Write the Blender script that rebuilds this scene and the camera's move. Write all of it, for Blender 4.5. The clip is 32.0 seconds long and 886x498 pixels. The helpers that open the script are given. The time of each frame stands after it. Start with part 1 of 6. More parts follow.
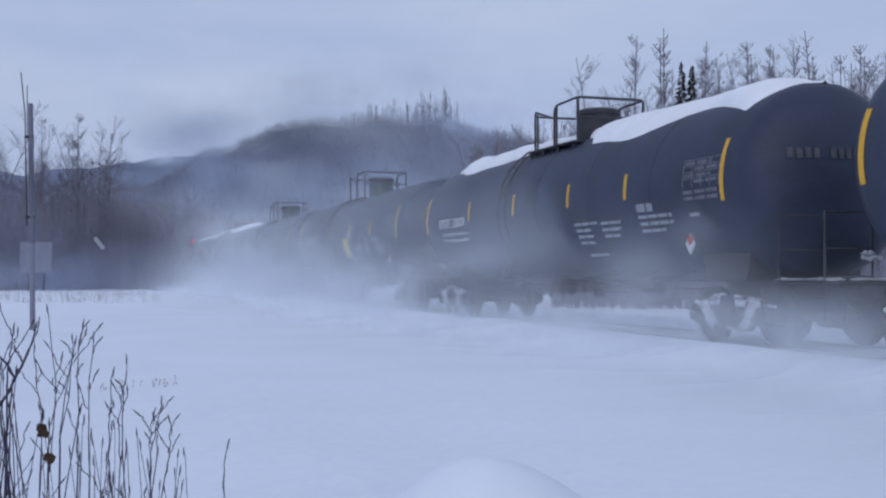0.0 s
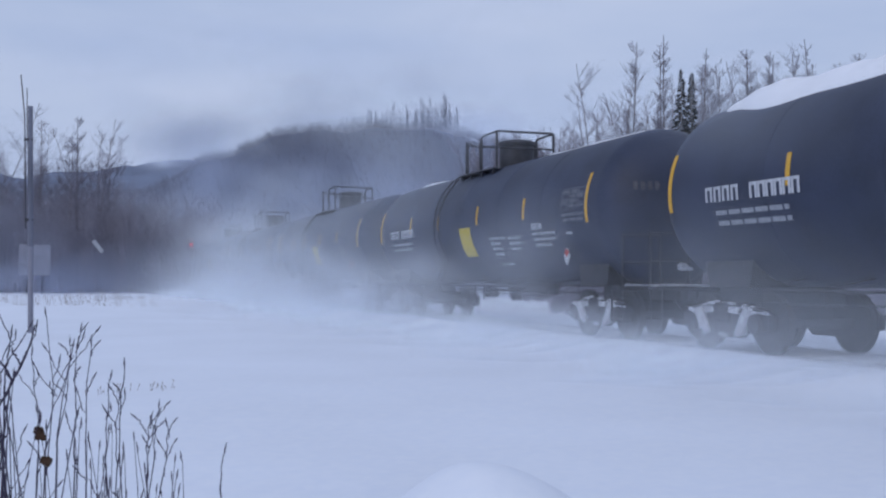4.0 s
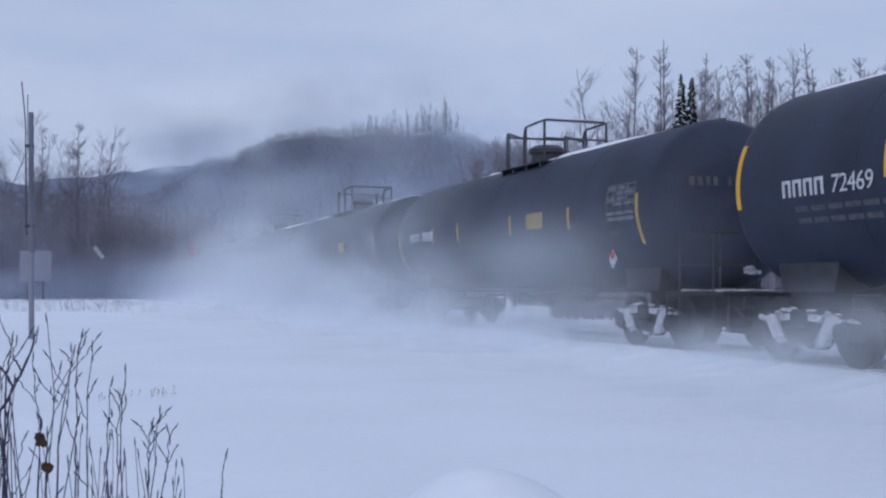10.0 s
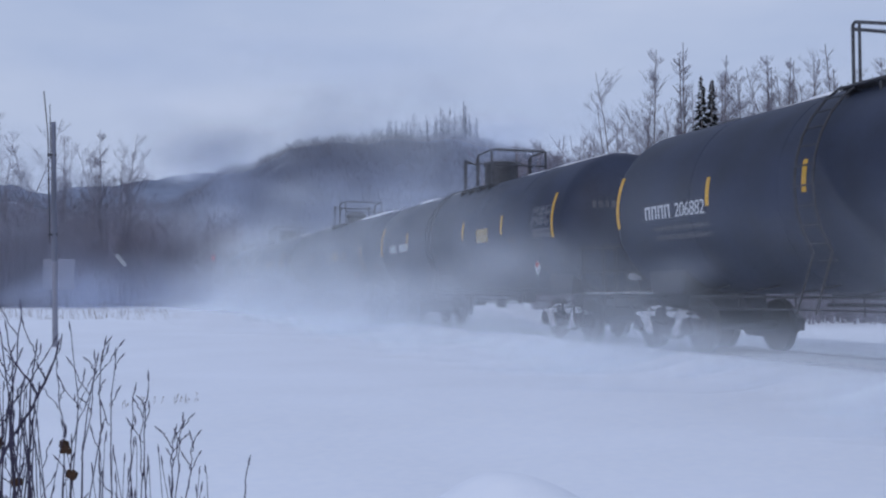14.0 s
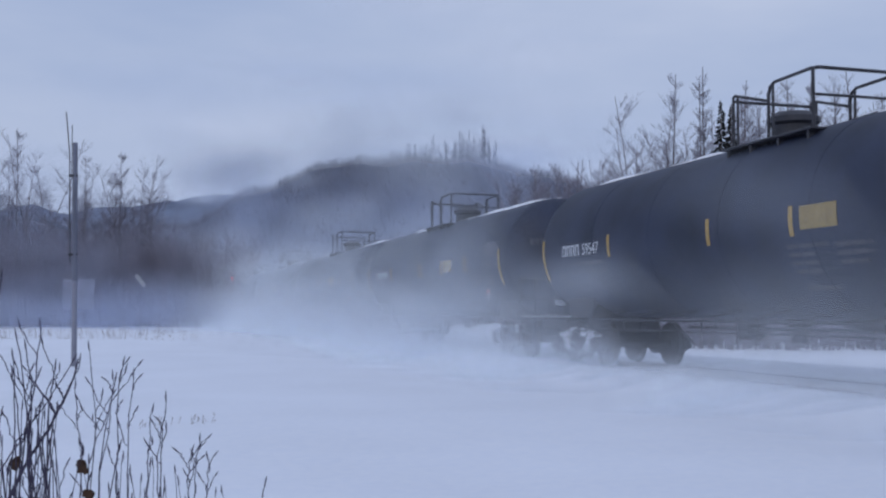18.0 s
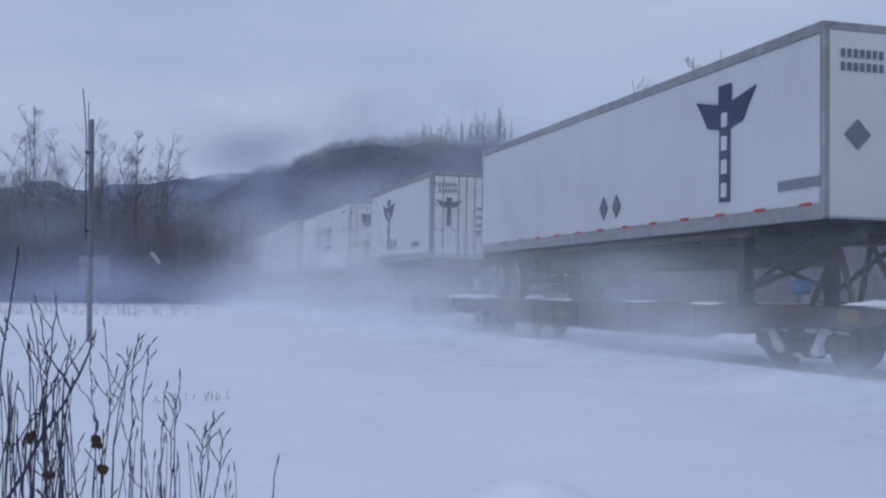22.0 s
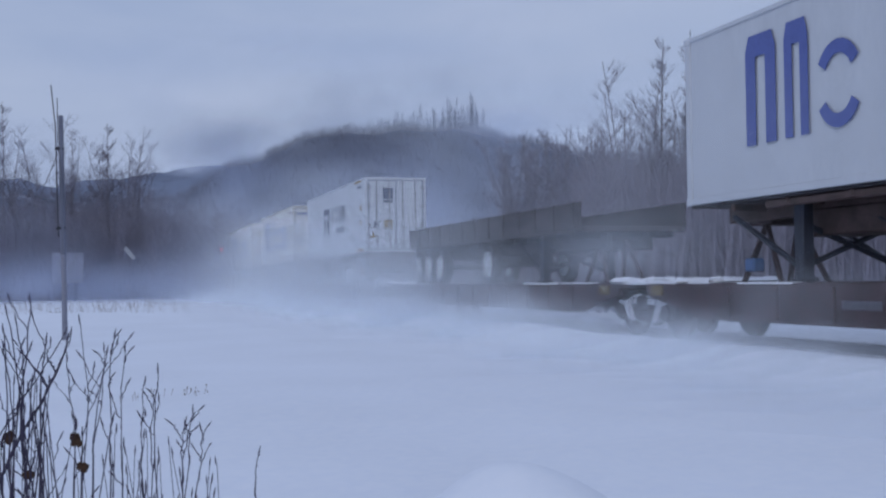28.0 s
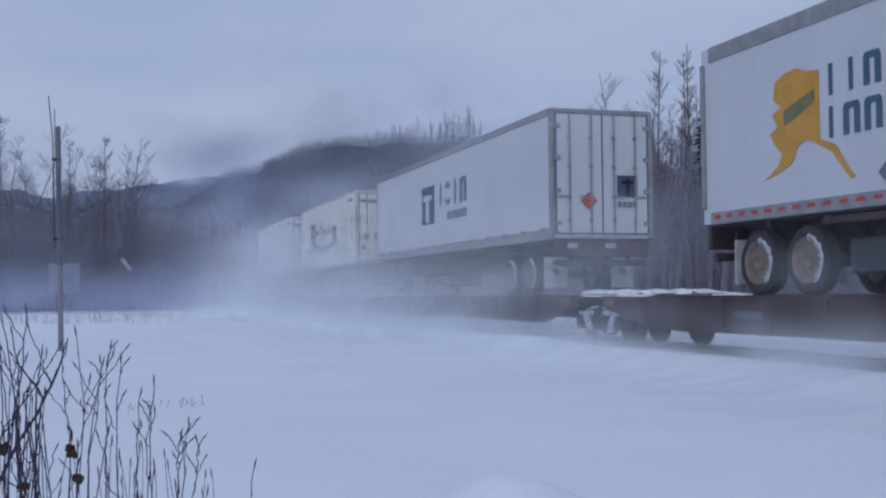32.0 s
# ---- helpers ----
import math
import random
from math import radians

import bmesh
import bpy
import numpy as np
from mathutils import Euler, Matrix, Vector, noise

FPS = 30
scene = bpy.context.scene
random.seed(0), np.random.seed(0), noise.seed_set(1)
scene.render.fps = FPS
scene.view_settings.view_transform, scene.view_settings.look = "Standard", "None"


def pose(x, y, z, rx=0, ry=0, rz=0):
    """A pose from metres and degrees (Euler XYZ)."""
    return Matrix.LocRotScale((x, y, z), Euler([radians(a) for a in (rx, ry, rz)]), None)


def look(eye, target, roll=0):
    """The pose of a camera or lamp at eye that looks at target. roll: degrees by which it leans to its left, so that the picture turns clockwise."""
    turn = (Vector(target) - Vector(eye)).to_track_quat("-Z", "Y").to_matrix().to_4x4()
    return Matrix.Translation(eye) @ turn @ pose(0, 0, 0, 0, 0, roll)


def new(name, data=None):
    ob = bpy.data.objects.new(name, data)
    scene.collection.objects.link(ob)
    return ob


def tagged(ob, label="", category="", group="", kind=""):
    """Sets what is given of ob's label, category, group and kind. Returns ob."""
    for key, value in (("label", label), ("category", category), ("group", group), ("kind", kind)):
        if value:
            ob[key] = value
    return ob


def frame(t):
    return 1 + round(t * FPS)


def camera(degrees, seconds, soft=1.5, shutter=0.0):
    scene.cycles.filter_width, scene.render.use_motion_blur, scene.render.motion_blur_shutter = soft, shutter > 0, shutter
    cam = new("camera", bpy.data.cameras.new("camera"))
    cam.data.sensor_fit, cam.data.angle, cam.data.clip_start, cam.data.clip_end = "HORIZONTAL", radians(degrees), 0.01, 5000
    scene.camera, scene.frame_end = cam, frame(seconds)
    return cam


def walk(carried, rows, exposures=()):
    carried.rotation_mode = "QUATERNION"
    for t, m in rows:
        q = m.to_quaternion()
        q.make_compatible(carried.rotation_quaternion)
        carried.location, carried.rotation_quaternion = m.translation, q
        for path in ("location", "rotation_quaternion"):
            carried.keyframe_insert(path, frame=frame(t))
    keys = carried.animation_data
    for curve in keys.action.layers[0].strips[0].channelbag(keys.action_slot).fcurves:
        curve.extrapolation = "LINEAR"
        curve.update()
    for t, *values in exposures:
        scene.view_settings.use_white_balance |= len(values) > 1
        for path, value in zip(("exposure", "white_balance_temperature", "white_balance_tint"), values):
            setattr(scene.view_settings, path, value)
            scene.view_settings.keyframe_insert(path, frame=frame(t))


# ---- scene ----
# One plan: the rails run along +y at x = TRACK, rail head at z = 0; the camera stands beside the line.
cam = camera(43.3, 32.0, soft=2.3)
EYE = (0.0, 0.0, 1.1)
TRACK = 11.0
SPEED = 21.4
# seconds, yaw, pitch, roll of the hand-held camera
TURNS = [
    (0.0, -18.48, 1.33, 0.04),
    (0.5, -18.49, 1.25, 0.04),
    (1.0, -18.78, 0.97, -0.55),
    (1.5, -18.62, 1.03, 0.00),
    (2.0, -18.70, 1.03, -0.03),
    (2.5, -18.73, 1.13, 0.13),
    (3.0, -18.65, 1.26, 0.08),
    (3.5, -18.54, 1.57, -0.34),
    (5.5, -18.59, 1.63, -0.31),
    (6.0, -18.61, 1.66, -0.50),
    (6.5, -18.69, 1.62, -0.23),
    (7.0, -18.64, 1.69, -0.04),
    (7.5, -18.46, 1.71, 0.27),
    (8.0, -18.42, 1.71, 0.56),
    (8.5, -18.39, 1.69, 0.52),
    (9.0, -18.75, 1.75, 0.37),
    (9.5, -18.80, 1.79, 0.00),
    (10.0, -18.51, 1.87, -0.19),
    (10.5, -18.11, 1.81, -0.53),
    (11.0, -17.96, 1.73, -0.28),
    (11.5, -17.74, 1.82, 0.13),
    (12.0, -17.53, 1.82, -0.16),
    (12.5, -17.47, 1.91, -0.47),
    (13.0, -17.63, 2.20, -0.05),
    (13.5, -17.59, 2.09, 0.31),
    (14.0, -17.44, 2.13, 0.27),
    (14.5, -17.34, 2.37, 0.32),
    (16.5, -17.14, 3.03, -0.00),
    (17.0, -16.85, 3.32, -0.28),
    (17.5, -16.62, 3.41, -0.43),
    (18.0, -16.53, 3.30, -0.21),
    (18.5, -16.31, 3.32, -0.05),
    (19.0, -16.21, 3.17, -0.84),
    (19.5, -16.18, 3.15, -1.25),
    (20.0, -16.10, 2.94, -1.20),
    (20.5, -16.00, 2.48, -1.32),
    (21.0, -15.87, 2.34, -1.00),
    (21.5, -15.74, 2.28, -0.78),
    (22.0, -15.83, 2.31, -0.94),
    (22.5, -15.91, 2.59, -0.83),
    (23.0, -15.59, 2.39, -1.06),
    (23.5, -15.57, 2.41, -1.26),
    (24.0, -15.73, 2.52, -0.19),
    (24.5, -15.93, 2.64, -0.27),
    (25.0, -16.38, 2.54, 0.38),
    (25.5, -16.70, 2.03, 0.55),
    (26.0, -16.42, 1.93, 0.14),
    (26.5, -16.48, 1.71, 0.36),
    (28.5, -17.12, 1.68, 0.69),
    (29.0, -17.04, 2.02, 0.58),
    (29.5, -16.58, 2.06, 0.65),
    (30.0, -16.62, 2.25, 0.76),
    (30.5, -16.83, 2.29, 0.88),
    (31.0, -16.86, 2.25, 0.94),
    (31.5, -16.97, 2.11, 0.95),
    (32.0, -17.19, 2.25, 0.57),
]
walk(cam, [(t, pose(*EYE, 90 + pitch, roll, yaw)) for t, yaw, pitch, roll in TURNS],
     [(0.0, 0.05, 6500, 10), (6.0, 0.12, 6550, 10), (14.0, 0.06, 6580, 10), (19.0, -0.02, 6500, 10), (23.0, -0.1, 6420, 10), (26.0, -0.16, 6340, 10), (32.0, -0.17, 6420, 10)])

# ---- light: a thick overcast over snow ----
world = bpy.data.worlds.new("overcast")
scene.world = world
world.use_nodes = True
wn, wl = world.node_tree.nodes, world.node_tree.links
wn.clear()
sky = wn.new("ShaderNodeTexSky")
sky.sky_type, sky.sun_disc = "NISHITA", False
sky.sun_elevation, sky.sun_rotation = radians(28), radians(215)
sky.air_density, sky.dust_density = 1.2, 4.0
coord = wn.new("ShaderNodeTexCoord")
stretch = wn.new("ShaderNodeMapping")
stretch.inputs["Scale"].default_value = (1.6, 1.6, 6.0)
cloud = wn.new("ShaderNodeTexNoise")
cloud.inputs["Scale"].default_value, cloud.inputs["Detail"].default_value = 1.7, 5.0
ramp = wn.new("ShaderNodeValToRGB")
ramp.color_ramp.elements[0].position, ramp.color_ramp.elements[1].position = 0.3, 0.72
ramp.color_ramp.elements[0].color = (0.382, 0.475, 0.704, 1)
ramp.color_ramp.elements[1].color = (0.516, 0.592, 0.789, 1)
back_sky, back_cloud, both, wout = wn.new("ShaderNodeBackground"), wn.new("ShaderNodeBackground"), wn.new("ShaderNodeMixShader"), wn.new("ShaderNodeOutputWorld")
back_sky.inputs["Strength"].default_value = 0.06
back_cloud.inputs["Strength"].default_value = 1.0
both.inputs[0].default_value = 0.9
wl.new(coord.outputs["Generated"], stretch.inputs["Vector"])
wl.new(stretch.outputs[0], cloud.inputs["Vector"])
wl.new(cloud.outputs["Fac"], ramp.inputs[0])
wl.new(ramp.outputs[0], back_cloud.inputs["Color"])
wl.new(sky.outputs[0], back_sky.inputs["Color"])
wl.new(back_sky.outputs[0], both.inputs[1])
wl.new(back_cloud.outputs[0], both.inputs[2])
wl.new(both.outputs[0], wout.inputs["Surface"])

sun = new("sun", bpy.data.lights.new("sun", "SUN"))
sun.data.energy, sun.data.angle, sun.data.color = 0.5, radians(25), (1.0, 0.96, 0.92)
sun.matrix_world = look((-30, -43, 30), (0, 0, 0))


# ---- materials ----
def material(name, colour, rough=0.7, metal=0.0, dark=0.75, scale=3.0, fine=40.0, bump=0.15, streak=1.0, spec=0.3, grain=0.25):
    """Two scales of variation over a base colour, with a fine relief."""
    m = bpy.data.materials.new(name)
    m.use_nodes = True
    n, l = m.node_tree.nodes, m.node_tree.links
    p = n["Principled BSDF"]
    p.inputs["Roughness"].default_value, p.inputs["Metallic"].default_value = rough, metal
    p.inputs["Specular IOR Level"].default_value = spec
    tc, mp = n.new("ShaderNodeTexCoord"), n.new("ShaderNodeMapping")
    mp.inputs["Scale"].default_value = (1.0, 1.0, streak)
    l.new(tc.outputs["Object"], mp.inputs["Vector"])
    a, b = n.new("ShaderNodeTexNoise"), n.new("ShaderNodeTexNoise")
    a.inputs["Scale"].default_value, a.inputs["Detail"].default_value = scale, 6.0
    b.inputs["Scale"].default_value, b.inputs["Detail"].default_value = fine, 3.0
    l.new(mp.outputs[0], a.inputs["Vector"])
    l.new(mp.outputs[0], b.inputs["Vector"])
    r = n.new("ShaderNodeValToRGB")
    r.color_ramp.elements[0].position, r.color_ramp.elements[1].position = 0.32, 0.66
    r.color_ramp.elements[0].color = tuple(c * dark for c in colour) + (1,)
    r.color_ramp.elements[1].color = tuple(colour) + (1,)
    l.new(a.outputs["Fac"], r.inputs[0])
    x = n.new("ShaderNodeMixRGB")
    x.blend_type, x.inputs[0].default_value = "OVERLAY", grain
    l.new(r.outputs[0], x.inputs[1])
    l.new(b.outputs["Fac"], x.inputs[2])
    l.new(x.outputs[0], p.inputs["Base Color"])
    if bump:
        k = n.new("ShaderNodeBump")
        k.inputs["Strength"].default_value, k.inputs["Distance"].default_value = bump, 0.02
        l.new(b.outputs["Fac"], k.inputs["Height"])
        l.new(k.outputs[0], p.inputs["Normal"])
    return m


def stained(m, colour, start, amount):
    """Rust that has run down from the rails in uneven streaks."""
    n, l = m.node_tree.nodes, m.node_tree.links
    p = n["Principled BSDF"]
    old = p.inputs["Base Color"].links[0].from_socket
    tc, mp, a, r, x = (n.new("ShaderNode" + k) for k in ("TexCoord", "Mapping", "TexNoise", "MapRange", "MixRGB"))
    mp.inputs["Scale"].default_value = (3.0, 3.0, 0.3)
    a.inputs["Scale"].default_value, a.inputs["Detail"].default_value = 1.1, 7.0
    r.inputs[1].default_value, r.inputs[2].default_value, r.inputs[4].default_value = start, start + 0.16, amount
    x.inputs[2].default_value = (*colour, 1)
    l.new(tc.outputs["Object"], mp.inputs["Vector"])
    l.new(mp.outputs[0], a.inputs["Vector"])
    l.new(a.outputs["Fac"], r.inputs[0])
    l.new(r.outputs[0], x.inputs[0])
    l.new(old, x.inputs[1])
    l.new(x.outputs[0], p.inputs["Base Color"])
    return m


def glowing(name, colour, power):
    m = bpy.data.materials.new(name)
    m.use_nodes = True
    p = m.node_tree.nodes["Principled BSDF"]
    p.inputs["Base Color"].default_value = (*colour, 1)
    p.inputs["Emission Color"].default_value = (*colour, 1)
    p.inputs["Emission Strength"].default_value = power
    return m


SNOW = material("snow", (0.83, 0.87, 0.95), 0.85, dark=0.95, scale=0.35, fine=9.0, bump=0.12, spec=0.1)
CAP = material("snow_cap", (0.88, 0.9, 0.95), 0.9, dark=0.93, scale=2.0, fine=14.0, bump=0.4, spec=0.1)
TANK = material("tank_paint", (0.035, 0.046, 0.086), 0.55, dark=0.66, scale=1.1, fine=26.0, bump=0.05, spec=0.4)
TANK_B = material("older_tank_paint", (0.027, 0.037, 0.073), 0.62, dark=0.55, scale=0.9, fine=26.0, bump=0.06, spec=0.4)
STEEL = material("dark_steel", (0.05, 0.052, 0.065), 0.6, dark=0.6, scale=5.0, fine=60.0, spec=0.4)
WHEEL = material("wheel_steel", (0.05, 0.05, 0.055), 0.65, 0.0, dark=0.6, scale=6.0)
RIME = material("packed_snow", (0.62, 0.64, 0.7), 0.9, dark=0.6, scale=7.0, fine=40.0, bump=0.5, spec=0.1)
STRIPE = material("reflective_stripe", (0.75, 0.42, 0.04), 0.4, dark=0.85, scale=9.0, bump=0.0)
WORN_STRIPE = material("worn_stripe", (0.5, 0.33, 0.1), 0.5, dark=0.6, scale=7.0, bump=0.0)
YELLOW = material("yellow_placard", (0.58, 0.45, 0.05), 0.5, dark=0.9, scale=6.0, bump=0.0)
OCHRE = material("ochre_placard", (0.36, 0.26, 0.1), 0.5, dark=0.7, scale=12.0, bump=0.0)
STENCIL = material("stencil_white", (0.6, 0.62, 0.66), 0.6, dark=0.75, scale=9.0, bump=0.0)
DIM = material("dim_stencil", (0.36, 0.38, 0.42), 0.6, dark=0.75, scale=9.0, bump=0.0)
FAINT = material("faded_stencil", (0.1, 0.105, 0.13), 0.6, dark=0.6, scale=9.0, bump=0.0)
WORN = material("worn_stencil", (0.17, 0.18, 0.22), 0.6, dark=0.6, scale=9.0, bump=0.0)
RED = material("sign_red", (0.5, 0.06, 0.05), 0.5, dark=0.8, bump=0.0)
WHITE = material("white_panel", (0.56, 0.59, 0.635), 0.5, dark=0.93, scale=0.9, fine=12.0, bump=0.04, streak=0.3, grain=0.08)
CREAM = stained(material("aged_white_panel", (0.72, 0.7, 0.66), 0.5, dark=0.84, scale=0.9, fine=12.0, bump=0.04, streak=0.3, grain=0.08), (0.36, 0.22, 0.13), 0.62, 0.55)
GREY = stained(material("grey_panel", (0.42, 0.45, 0.5), 0.5, dark=0.93, scale=0.8, fine=12.0, bump=0.04, streak=0.3, grain=0.08), (0.3, 0.26, 0.24), 0.66, 0.2)
RAIL = material("aluminium_rail", (0.33, 0.33, 0.35), 0.45, 0.4, dark=0.7, scale=4.0)
POST = stained(material("corner_post", (0.6, 0.57, 0.5), 0.6, dark=0.7, scale=4.0), (0.2, 0.11, 0.07), 0.6, 0.8)
FLAP = material("pale_mud_flap", (0.56, 0.59, 0.62), 0.7, dark=0.7, scale=5.0, bump=0.1)
FADED = material("faded_red_mark", (0.36, 0.17, 0.19), 0.6, dark=0.7, scale=5.0, bump=0.0)
PITCH = material("dark_machine_paint", (0.022, 0.027, 0.045), 0.5, dark=0.7, scale=4.0)
RUSTPATCH = material("rust_patch", (0.34, 0.19, 0.07), 0.8, dark=0.6, scale=5.0, bump=0.3)
UNDER = material("dark_underfloor", (0.045, 0.042, 0.05), 0.85, dark=0.6, scale=3.0, fine=30.0, bump=0.2)
NAVY = material("navy_mark", (0.045, 0.06, 0.12), 0.5, dark=0.9, bump=0.0)
INK = material("dark_grey_mark", (0.15, 0.17, 0.23), 0.5, dark=0.9, bump=0.0)
BLUE = material("blue_mark", (0.1, 0.135, 0.37), 0.5, dark=0.9, bump=0.0)
OLIVE = material("olive_mark", (0.2, 0.2, 0.1), 0.6, dark=0.7, scale=4.0, bump=0.0)
TEAL = material("teal_mark", (0.05, 0.11, 0.17), 0.5, dark=0.9, bump=0.0)
GOLD = material("gold_mark", (0.6, 0.31, 0.05), 0.5, dark=0.8, bump=0.0)
DULL = material("dull_ochre_plate", (0.2, 0.15, 0.08), 0.7, dark=0.6, scale=8.0, bump=0.0)
RUST = material("rusty_oxide_paint", (0.074, 0.046, 0.052), 0.75, dark=0.55, scale=2.5, fine=30.0, bump=0.3)
RUSTY = material("rust_streaked_steel", (0.1, 0.092, 0.1), 0.8, dark=0.5, scale=3.0, fine=30.0, bump=0.3)
CHASSIS = material("rust_brown_frame", (0.1, 0.07, 0.066), 0.75, dark=0.6, scale=3.0, fine=30.0, bump=0.2)
RUBBER = material("tyre_rubber", (0.04, 0.042, 0.052), 0.85, dark=0.7, scale=8.0)
RIM = material("painted_rim", (0.14, 0.145, 0.165), 0.5, 0.0, dark=0.6, scale=8.0)
RIM_RUST = material("rusty_rim", (0.25, 0.2, 0.17), 0.7, 0.2, dark=0.6, scale=8.0)
BLUEBOX = material("blue_plastic", (0.07, 0.15, 0.33), 0.5, bump=0.0)
BARK = material("grey_bark", (0.23, 0.215, 0.24), 0.9, dark=0.55, scale=2.0, fine=18.0, bump=0.5)
# brown twigs, their colour shifted to blue to stand in for snow haze
TWIG = material("haze_blued_brown_twigs", (0.27, 0.262, 0.325), 0.9, dark=0.6, scale=3.0, bump=0.0)
# far copy of the twig colour, with the hill's blue-grey haze painted in
HILLTWIG = material("haze_tinted_hill_twigs", (0.2, 0.21, 0.265), 0.95, dark=0.7, scale=0.3, bump=0.0, spec=0.0)
SHOOT = material("willow_bark", (0.052, 0.044, 0.08), 0.7, dark=0.6, scale=12.0, fine=90.0, bump=0.2)
LEAF = material("dead_leaf", (0.07, 0.04, 0.025), 0.9, dark=0.5, scale=30.0, bump=0.3)
NEEDLE = material("spruce_needles", (0.035, 0.035, 0.035), 0.95, dark=0.6, scale=3.0, bump=0.2, spec=0.0)
WOOD = material("weathered_pole", (0.19, 0.205, 0.265), 0.85, dark=0.6, scale=4.0, fine=30.0, streak=0.1, bump=0.3)
BOARD = material("grey_board", (0.24, 0.25, 0.31), 0.7, dark=0.8, scale=3.0)
STRAW = material("dry_weeds", (0.32, 0.28, 0.26), 0.9, dark=0.6, bump=0.0)
LENS = glowing("red_signal_lens", (1.0, 0.05, 0.08), 3.5)


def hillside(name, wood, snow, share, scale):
    """Leafless forest with snow showing between the trees; distance haze is mixed into both colours."""
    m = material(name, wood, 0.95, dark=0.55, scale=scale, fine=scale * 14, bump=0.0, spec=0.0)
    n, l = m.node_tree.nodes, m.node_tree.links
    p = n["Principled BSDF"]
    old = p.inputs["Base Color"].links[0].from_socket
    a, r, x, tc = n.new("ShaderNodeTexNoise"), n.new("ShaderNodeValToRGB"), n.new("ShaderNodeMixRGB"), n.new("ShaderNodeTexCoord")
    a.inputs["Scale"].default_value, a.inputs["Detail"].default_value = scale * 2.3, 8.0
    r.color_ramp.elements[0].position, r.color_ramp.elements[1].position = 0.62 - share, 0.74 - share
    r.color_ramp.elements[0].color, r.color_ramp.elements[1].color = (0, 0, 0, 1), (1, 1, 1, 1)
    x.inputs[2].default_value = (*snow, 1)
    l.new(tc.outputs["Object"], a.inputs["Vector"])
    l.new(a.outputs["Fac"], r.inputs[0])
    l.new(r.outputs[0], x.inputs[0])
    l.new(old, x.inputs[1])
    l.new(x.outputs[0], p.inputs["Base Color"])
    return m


def airborne(name, peak, scale, colour=(0.84, 0.91, 1.0), back=0.4):
    """Snow-filled air: a soft-edged wisp that lets most of the light through."""
    m = bpy.data.materials.new(name)
    m.use_nodes = True
    n, l = m.node_tree.nodes, m.node_tree.links
    n.clear()
    d, t, half, clear, x, o = (n.new("ShaderNode" + k) for k in ("BsdfDiffuse", "BsdfTranslucent", "MixShader", "BsdfTransparent", "MixShader", "OutputMaterial"))
    d.inputs["Color"].default_value = t.inputs["Color"].default_value = (*colour, 1)
    half.inputs[0].default_value = back
    soft, tc, wisp, edge, mix = n.new("ShaderNodeAttribute"), n.new("ShaderNodeTexCoord"), n.new("ShaderNodeTexNoise"), n.new("ShaderNodeMapRange"), n.new("ShaderNodeMath")
    soft.attribute_name = "soft"
    edge.interpolation_type = "SMOOTHSTEP"
    thin = n.new("ShaderNodeMapRange")
    thin.inputs[1].default_value, thin.inputs[2].default_value, thin.inputs[4].default_value = 0.25, 0.8, peak
    wisp.inputs["Scale"].default_value, wisp.inputs["Detail"].default_value = scale, 4.0
    mix.operation = "MULTIPLY"
    l.new(tc.outputs["Object"], wisp.inputs["Vector"])
    l.new(soft.outputs["Fac"], edge.inputs[0])
    l.new(wisp.outputs["Fac"], thin.inputs[0])
    l.new(edge.outputs[0], mix.inputs[0])
    l.new(thin.outputs[0], mix.inputs[1])
    l.new(mix.outputs[0], x.inputs[0])
    l.new(d.outputs[0], half.inputs[1])
    l.new(t.outputs[0], half.inputs[2])
    l.new(clear.outputs[0], x.inputs[1])
    l.new(half.outputs[0], x.inputs[2])
    l.new(x.outputs[0], o.inputs["Surface"])
    return m


FLAKE = airborne("airborne_snow", 0.3, 0.7)
DRIFT = airborne("drifting_snow", 0.2, 0.25)
FOG = airborne("snow_fog", 0.098, 0.3)
HAZE = airborne("snow_haze", 0.2, 0.1, (0.66, 0.75, 0.96), 0.5)
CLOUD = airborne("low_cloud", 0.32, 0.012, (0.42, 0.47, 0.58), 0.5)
MIST = airborne("pale_mist", 0.6, 0.02, (0.84, 0.9, 1.0))
# aerial haze painted into the base colours: hill greyed, mountain paler and bluer
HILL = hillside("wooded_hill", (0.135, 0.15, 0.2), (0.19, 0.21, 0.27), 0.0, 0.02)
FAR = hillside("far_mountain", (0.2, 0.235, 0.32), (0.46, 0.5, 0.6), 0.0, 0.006)


